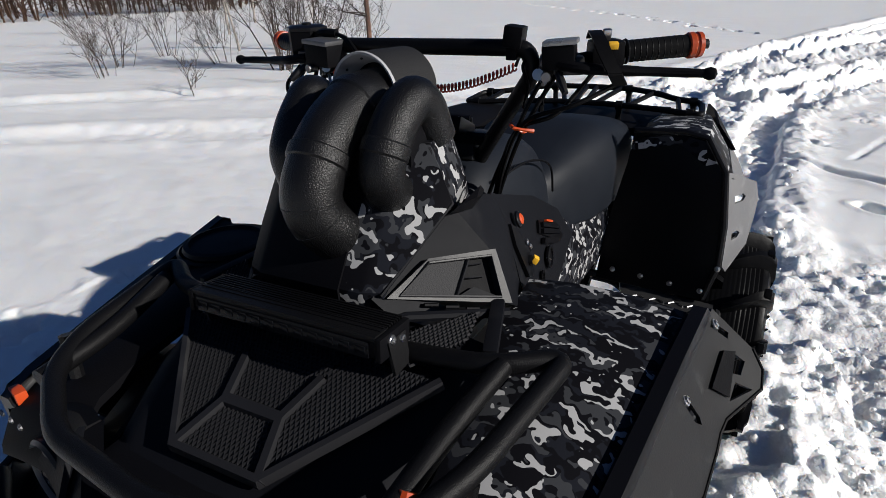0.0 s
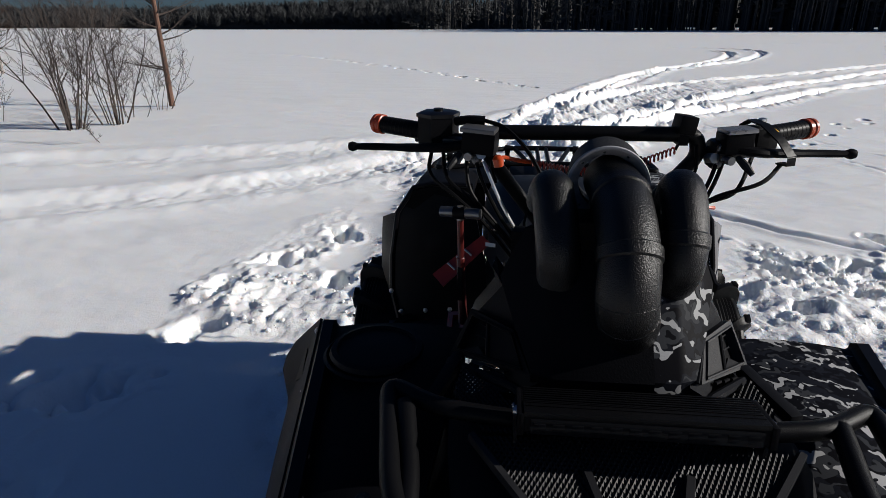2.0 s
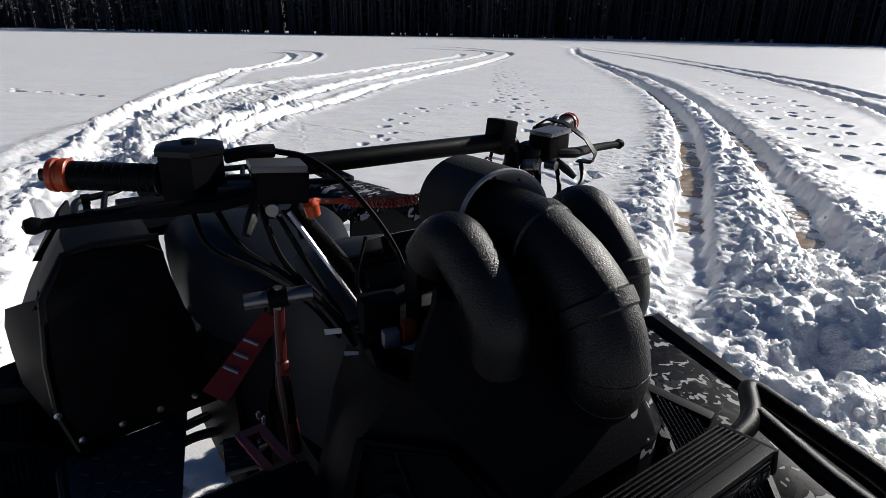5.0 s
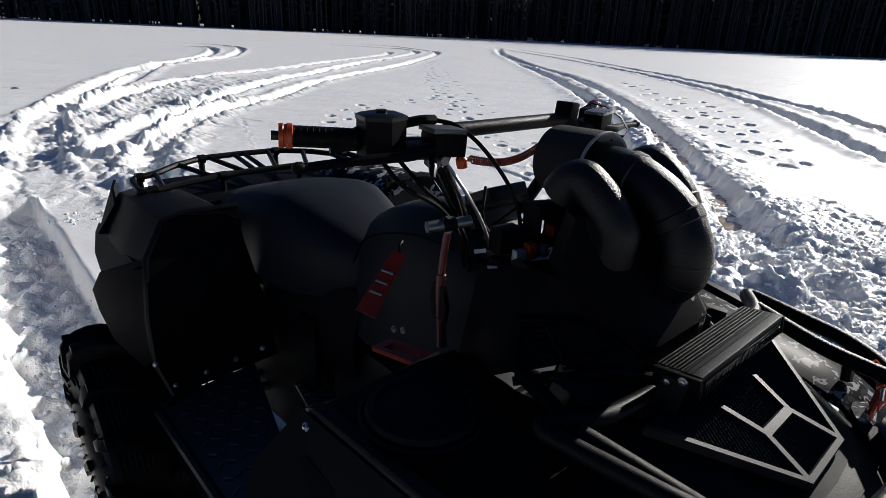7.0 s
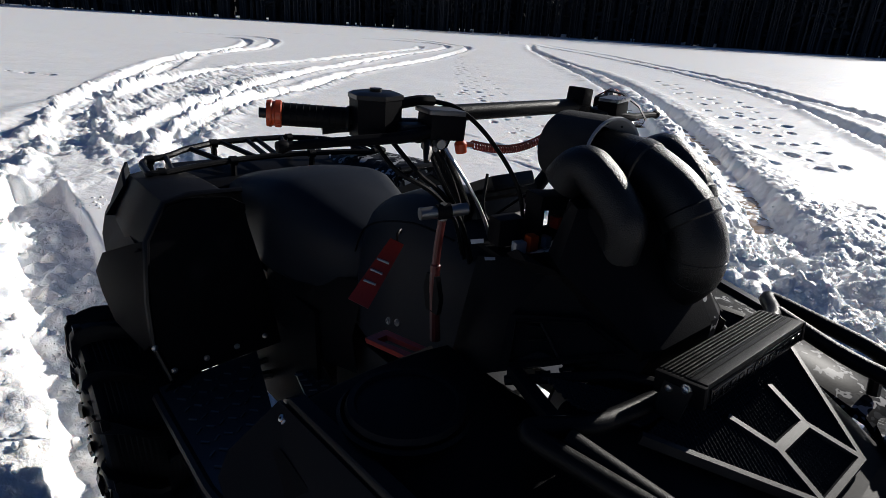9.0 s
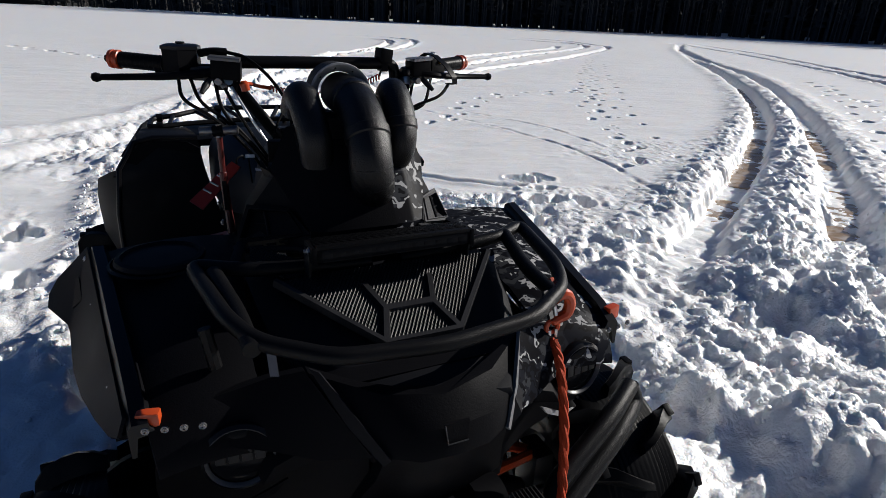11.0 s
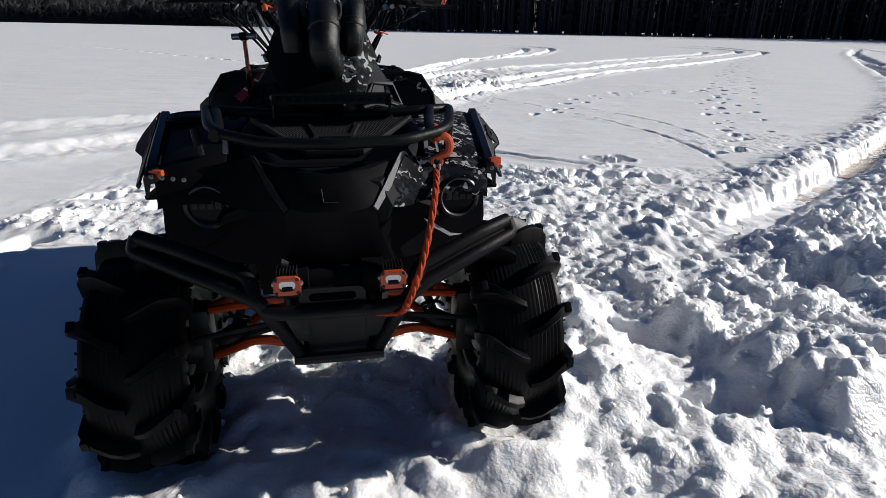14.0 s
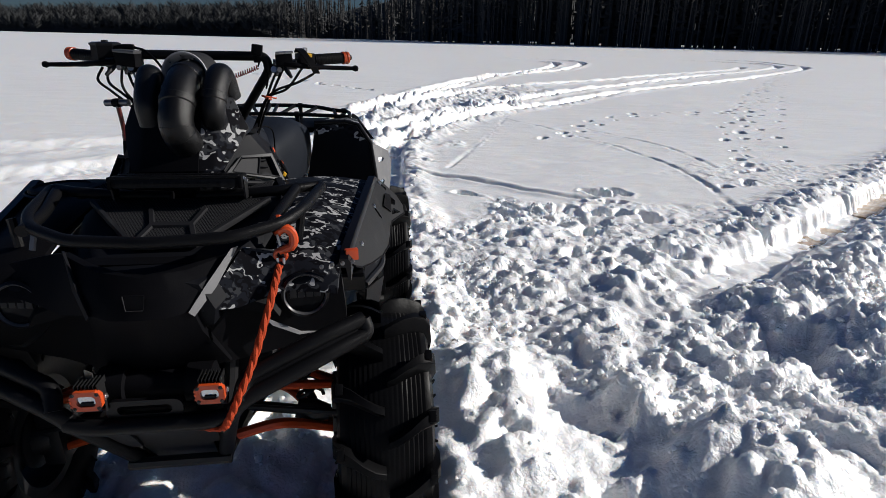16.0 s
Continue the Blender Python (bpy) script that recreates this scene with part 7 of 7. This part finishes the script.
def sapling(x, y, tall, r, lean, seed, material, label, twigs=14):
    rnd = random.Random(seed)
    z = snow_height(x, y) - 0.06
    top = tagged(new("tree"), label, "tree", "young trees on the snowy shore")
    top.location = (x, y, z)
    pts = [Vector((lean[0] * k / 8 + rnd.uniform(-0.045, 0.045) * (k > 0), lean[1] * k / 8 + rnd.uniform(-0.045, 0.045) * (k > 0), tall * k / 8)) for k in range(9)]
    part("trunk", Geo().tube(pts, [r * (1 - 0.75 * k / 8) for k in range(9)], segs=9), material, top)
    crown = Geo()
    for _ in range(twigs):
        k = rnd.uniform(0.12, 0.98)
        a = rnd.uniform(0, 6.283)
        p = pts[int(k * 8)].lerp(pts[min(int(k * 8) + 1, 8)], k * 8 % 1)
        limb(crown, rnd, p, (math.cos(a), math.sin(a), rnd.uniform(0.0, 0.7)), tall * rnd.uniform(0.10, 0.24) * (1.2 - k * 0.6), r * 0.30, 2, 1)
    part("crown", crown, BARK, top)


sapling(-7.35, 10.9, 5.2, 0.062, (0.02, 0.05), 3, BIRCH, "slender tree with reddish peeling bark and bare branches", 20)
sapling(-10.9, 10.3, 5.5, 0.030, (-0.9, 0.2), 8, GREYBARK, "thin grey leaning birch with bare twigs", 22)
sapling(-15.5, 14.5, 6.5, 0.045, (-0.2, 0.2), 9, GREYBARK, "pale birch standing before the brown thicket", 24)
sapling(-19.0, 19.5, 6.5, 0.05, (0.3, 0.2), 10, GREYBARK, "pale birch standing before the brown thicket", 24)
bush(-7.5, 7.95, 15, 2.6, 0.95, 21, "bare many-stemmed alder bush rising from the snow", r=0.020)
bush(-7.05, 8.5, 10, 2.4, 1.1, 22, "bare alder bush beside a larger one", r=0.019)
bush(-7.15, 9.2, 4, 1.2, 1.3, 30, "thin bare shoots beside an alder bush", r=0.011)
bush(-7.3, 10.3, 7, 1.6, 1.2, 23, "thin bare shoots round the foot of a tree", r=0.010)
bush(-9.6, 8.6, 8, 1.5, 1.5, 24, "low bare bush with thin twigs in the snow", r=0.011)
bush(-7.05, 5.35, 3, 0.75, 1.9, 25, "small bare sapling with spreading twigs in the snow", r=0.011)
bush(-6.1, 7.0, 2, 0.55, 1.2, 27, "small bare shoots in the snow", r=0.007)
bush(-12.2, 9.2, 10, 1.7, 1.4, 28, "low bare bush with thin twigs in the snow", r=0.011)
bush(-9.0, 11.5, 6, 1.2, 1.2, 29, "low bare bush with thin twigs in the snow", r=0.009)
bush(-10.6, 6.4, 9, 1.3, 1.5, 31, "low brown bush with thin twigs in the snow", r=0.010)
bush(-11.6, 7.4, 10, 1.6, 1.5, 32, "low brown bush with thin twigs in the snow", r=0.011)
bush(-13.4, 12.0, 8, 1.4, 1.4, 33, "low brown bush before the thicket", r=0.011)


def woodland(name, label, seed, places, material, tall, wide, bare):
    """Many small trees as one mass: crooked trunks, with ragged boughs all the way up."""
    rnd = random.Random(seed)
    g = Geo()
    for x, y, z in places:
        h, w = tall * rnd.uniform(0.7, 1.25) * (0.62 + 0.55 * smooth(-4, 22, math.degrees(math.atan2(x, y)))), wide * rnd.uniform(0.6, 1.3)
        g.tube([(x, y, z - 0.5), (x + rnd.uniform(-0.3, 0.3), y, z + h * 0.5), (x + rnd.uniform(-0.5, 0.5), y, z + h)], [(0.008 if bare else 0.02) * h, (0.006 if bare else 0.014) * h, 0.002 * h], segs=4, cap=False)
        boughs = 20 if not bare else 15
        for k in range(boughs):
            f = rnd.uniform(0.08 if not bare else 0.25, 1.0)
            a = rnd.uniform(0, 6.283)
            if bare:
                out = w * rnd.uniform(0.4, 1.0) * (1.15 - f * 0.7)
                up = out * rnd.uniform(0.4, 1.3)
            else:
                out, up = w * (1.05 - f) * rnd.uniform(0.6, 1.2), -0.25 * w * rnd.uniform(0, 1)
            c, s = math.cos(a), math.sin(a)
            b = h * f
            half = (0.25 if not bare else 0.1) * out + 0.1
            g.add([(x, y, z + b + half), (x + c * out, y + s * out, z + b + up), (x - s * half, y + c * half, z + b - half * 0.6), (x + s * half, y - c * half, z + b - half * 0.6)], [(0, 1, 2), (0, 1, 3), (1, 2, 3)])
    ob = part(name, g, material, sharp=180)
    return tagged(ob, label, "forest", kind="stuff")


rnd = random.Random(77)
near_spots, low_spots, pale_spots = [], [], []


def shore(a):
    """Distance of the forest's edge in the direction a (degrees, clockwise from straight ahead)."""
    return 185 + 115 * smooth(12, -6, a) + 230 * smooth(-4, -40, a) + 8 * math.sin(radians(a) * 9) + 5 * math.sin(radians(a) * 23 + 1)


for k in range(1900):
    a = rnd.uniform(-8, 150)
    d = shore(a) + rnd.uniform(0, 1) ** 1.6 * 50
    near_spots.append((d * math.sin(radians(a)), d * math.cos(radians(a)), 0.3 + 6 * smooth(8, 50, d - shore(a))))
for k in range(520):
    a = rnd.uniform(-8, 150)
    d = shore(a) - rnd.uniform(0, 6)
    pale_spots.append((d * math.sin(radians(a)), d * math.cos(radians(a)), 0.4))
for k in range(2600):
    a = rnd.uniform(-66, -6)
    d = shore(a) + rnd.uniform(0, 60)
    low_spots.append((d * math.sin(radians(a)), d * math.cos(radians(a)), 1.0 + 8.0 * smooth(0, 60, d - shore(a))))
woodland("forest", "dark far forest of spruce and bare trees along the lake shore", 5, near_spots, WOODS, 30.0, 3.6, False)
woodland("forest_edge", "bare pale trunks along the edge of the far forest", 6, pale_spots, TRUNKS, 21.0, 1.6, True)
woodland("far_forest", "low distant forest on the far shore", 7, low_spots, WOODS, 13.0, 6.0, True)
thicket = Geo()
rnd = random.Random(78)
for k in range(300):
    a, d = rnd.uniform(-80, -43), 44 + 30 * rnd.random() ** 1.4
    x, y = d * math.sin(radians(a)), d * math.cos(radians(a))
    h = rnd.uniform(4.0, 8.5)
    lean = Vector((rnd.uniform(-0.15, 0.15), rnd.uniform(-0.15, 0.15), 1))
    trunk = [Vector((x, y, -0.3)) + lean * (h * f) + Vector((rnd.uniform(-0.08, 0.08), 0, 0)) for f in (0, 0.3, 0.6, 1.0)]
    thicket.tube(trunk, [0.06, 0.05, 0.035, 0.008], segs=4, cap=False)
    for b in range(26):
        f = rnd.uniform(0.06, 0.95)
        p = trunk[0].lerp(trunk[3], f)
        az, out = rnd.uniform(0, 6.283), rnd.uniform(0.7, 2.2) * (1.1 - 0.6 * f)
        q = p + Vector((math.cos(az) * out * 0.6, math.sin(az) * out * 0.6, out * rnd.uniform(0.15, 0.5)))
        e = p + Vector((math.cos(az) * out, math.sin(az) * out, out * rnd.uniform(0.3, 1.1)))
        thicket.tube([p, q, e], [0.022, 0.016, 0.006], segs=3, cap=False)
        for c in range(2):
            w = Vector((rnd.uniform(-1, 1), rnd.uniform(-1, 1), rnd.uniform(-0.2, 1))) * 0.5
            thicket.tube([q.lerp(e, rnd.random()), q.lerp(e, rnd.random()) + w], [0.012, 0.006], segs=3, cap=False)
tagged(part("thicket", thicket, BRUSH, sharp=180), "dense brown leafless thicket on the near shore", "forest", kind="stuff")
# the hill behind the forest closes the gaps between the trunks
hill = Geo()
rows = []
for k in range(90):
    a = -70 + 222 * k / 89
    d = shore(a) + 8 + 50 * smooth(-14, -3, a)
    top = 9 + 27 * smooth(-10, 20, a) + 2.0 * math.sin(radians(a) * 13) + 1.2 * math.sin(radians(a) * 37 + 2)
    rows.append([Vector((math.sin(radians(a)) * (d + o), math.cos(radians(a)) * (d + o), z)) for o, z in ((0, 0), (12, top * 0.4), (40, top), (70, top + 2), (90, 0))])
hill.loft(rows)
tagged(part("wooded_hill", hill, WOODS, sharp=180), "dark wooded slope behind the forest edge", "hill", kind="structure")
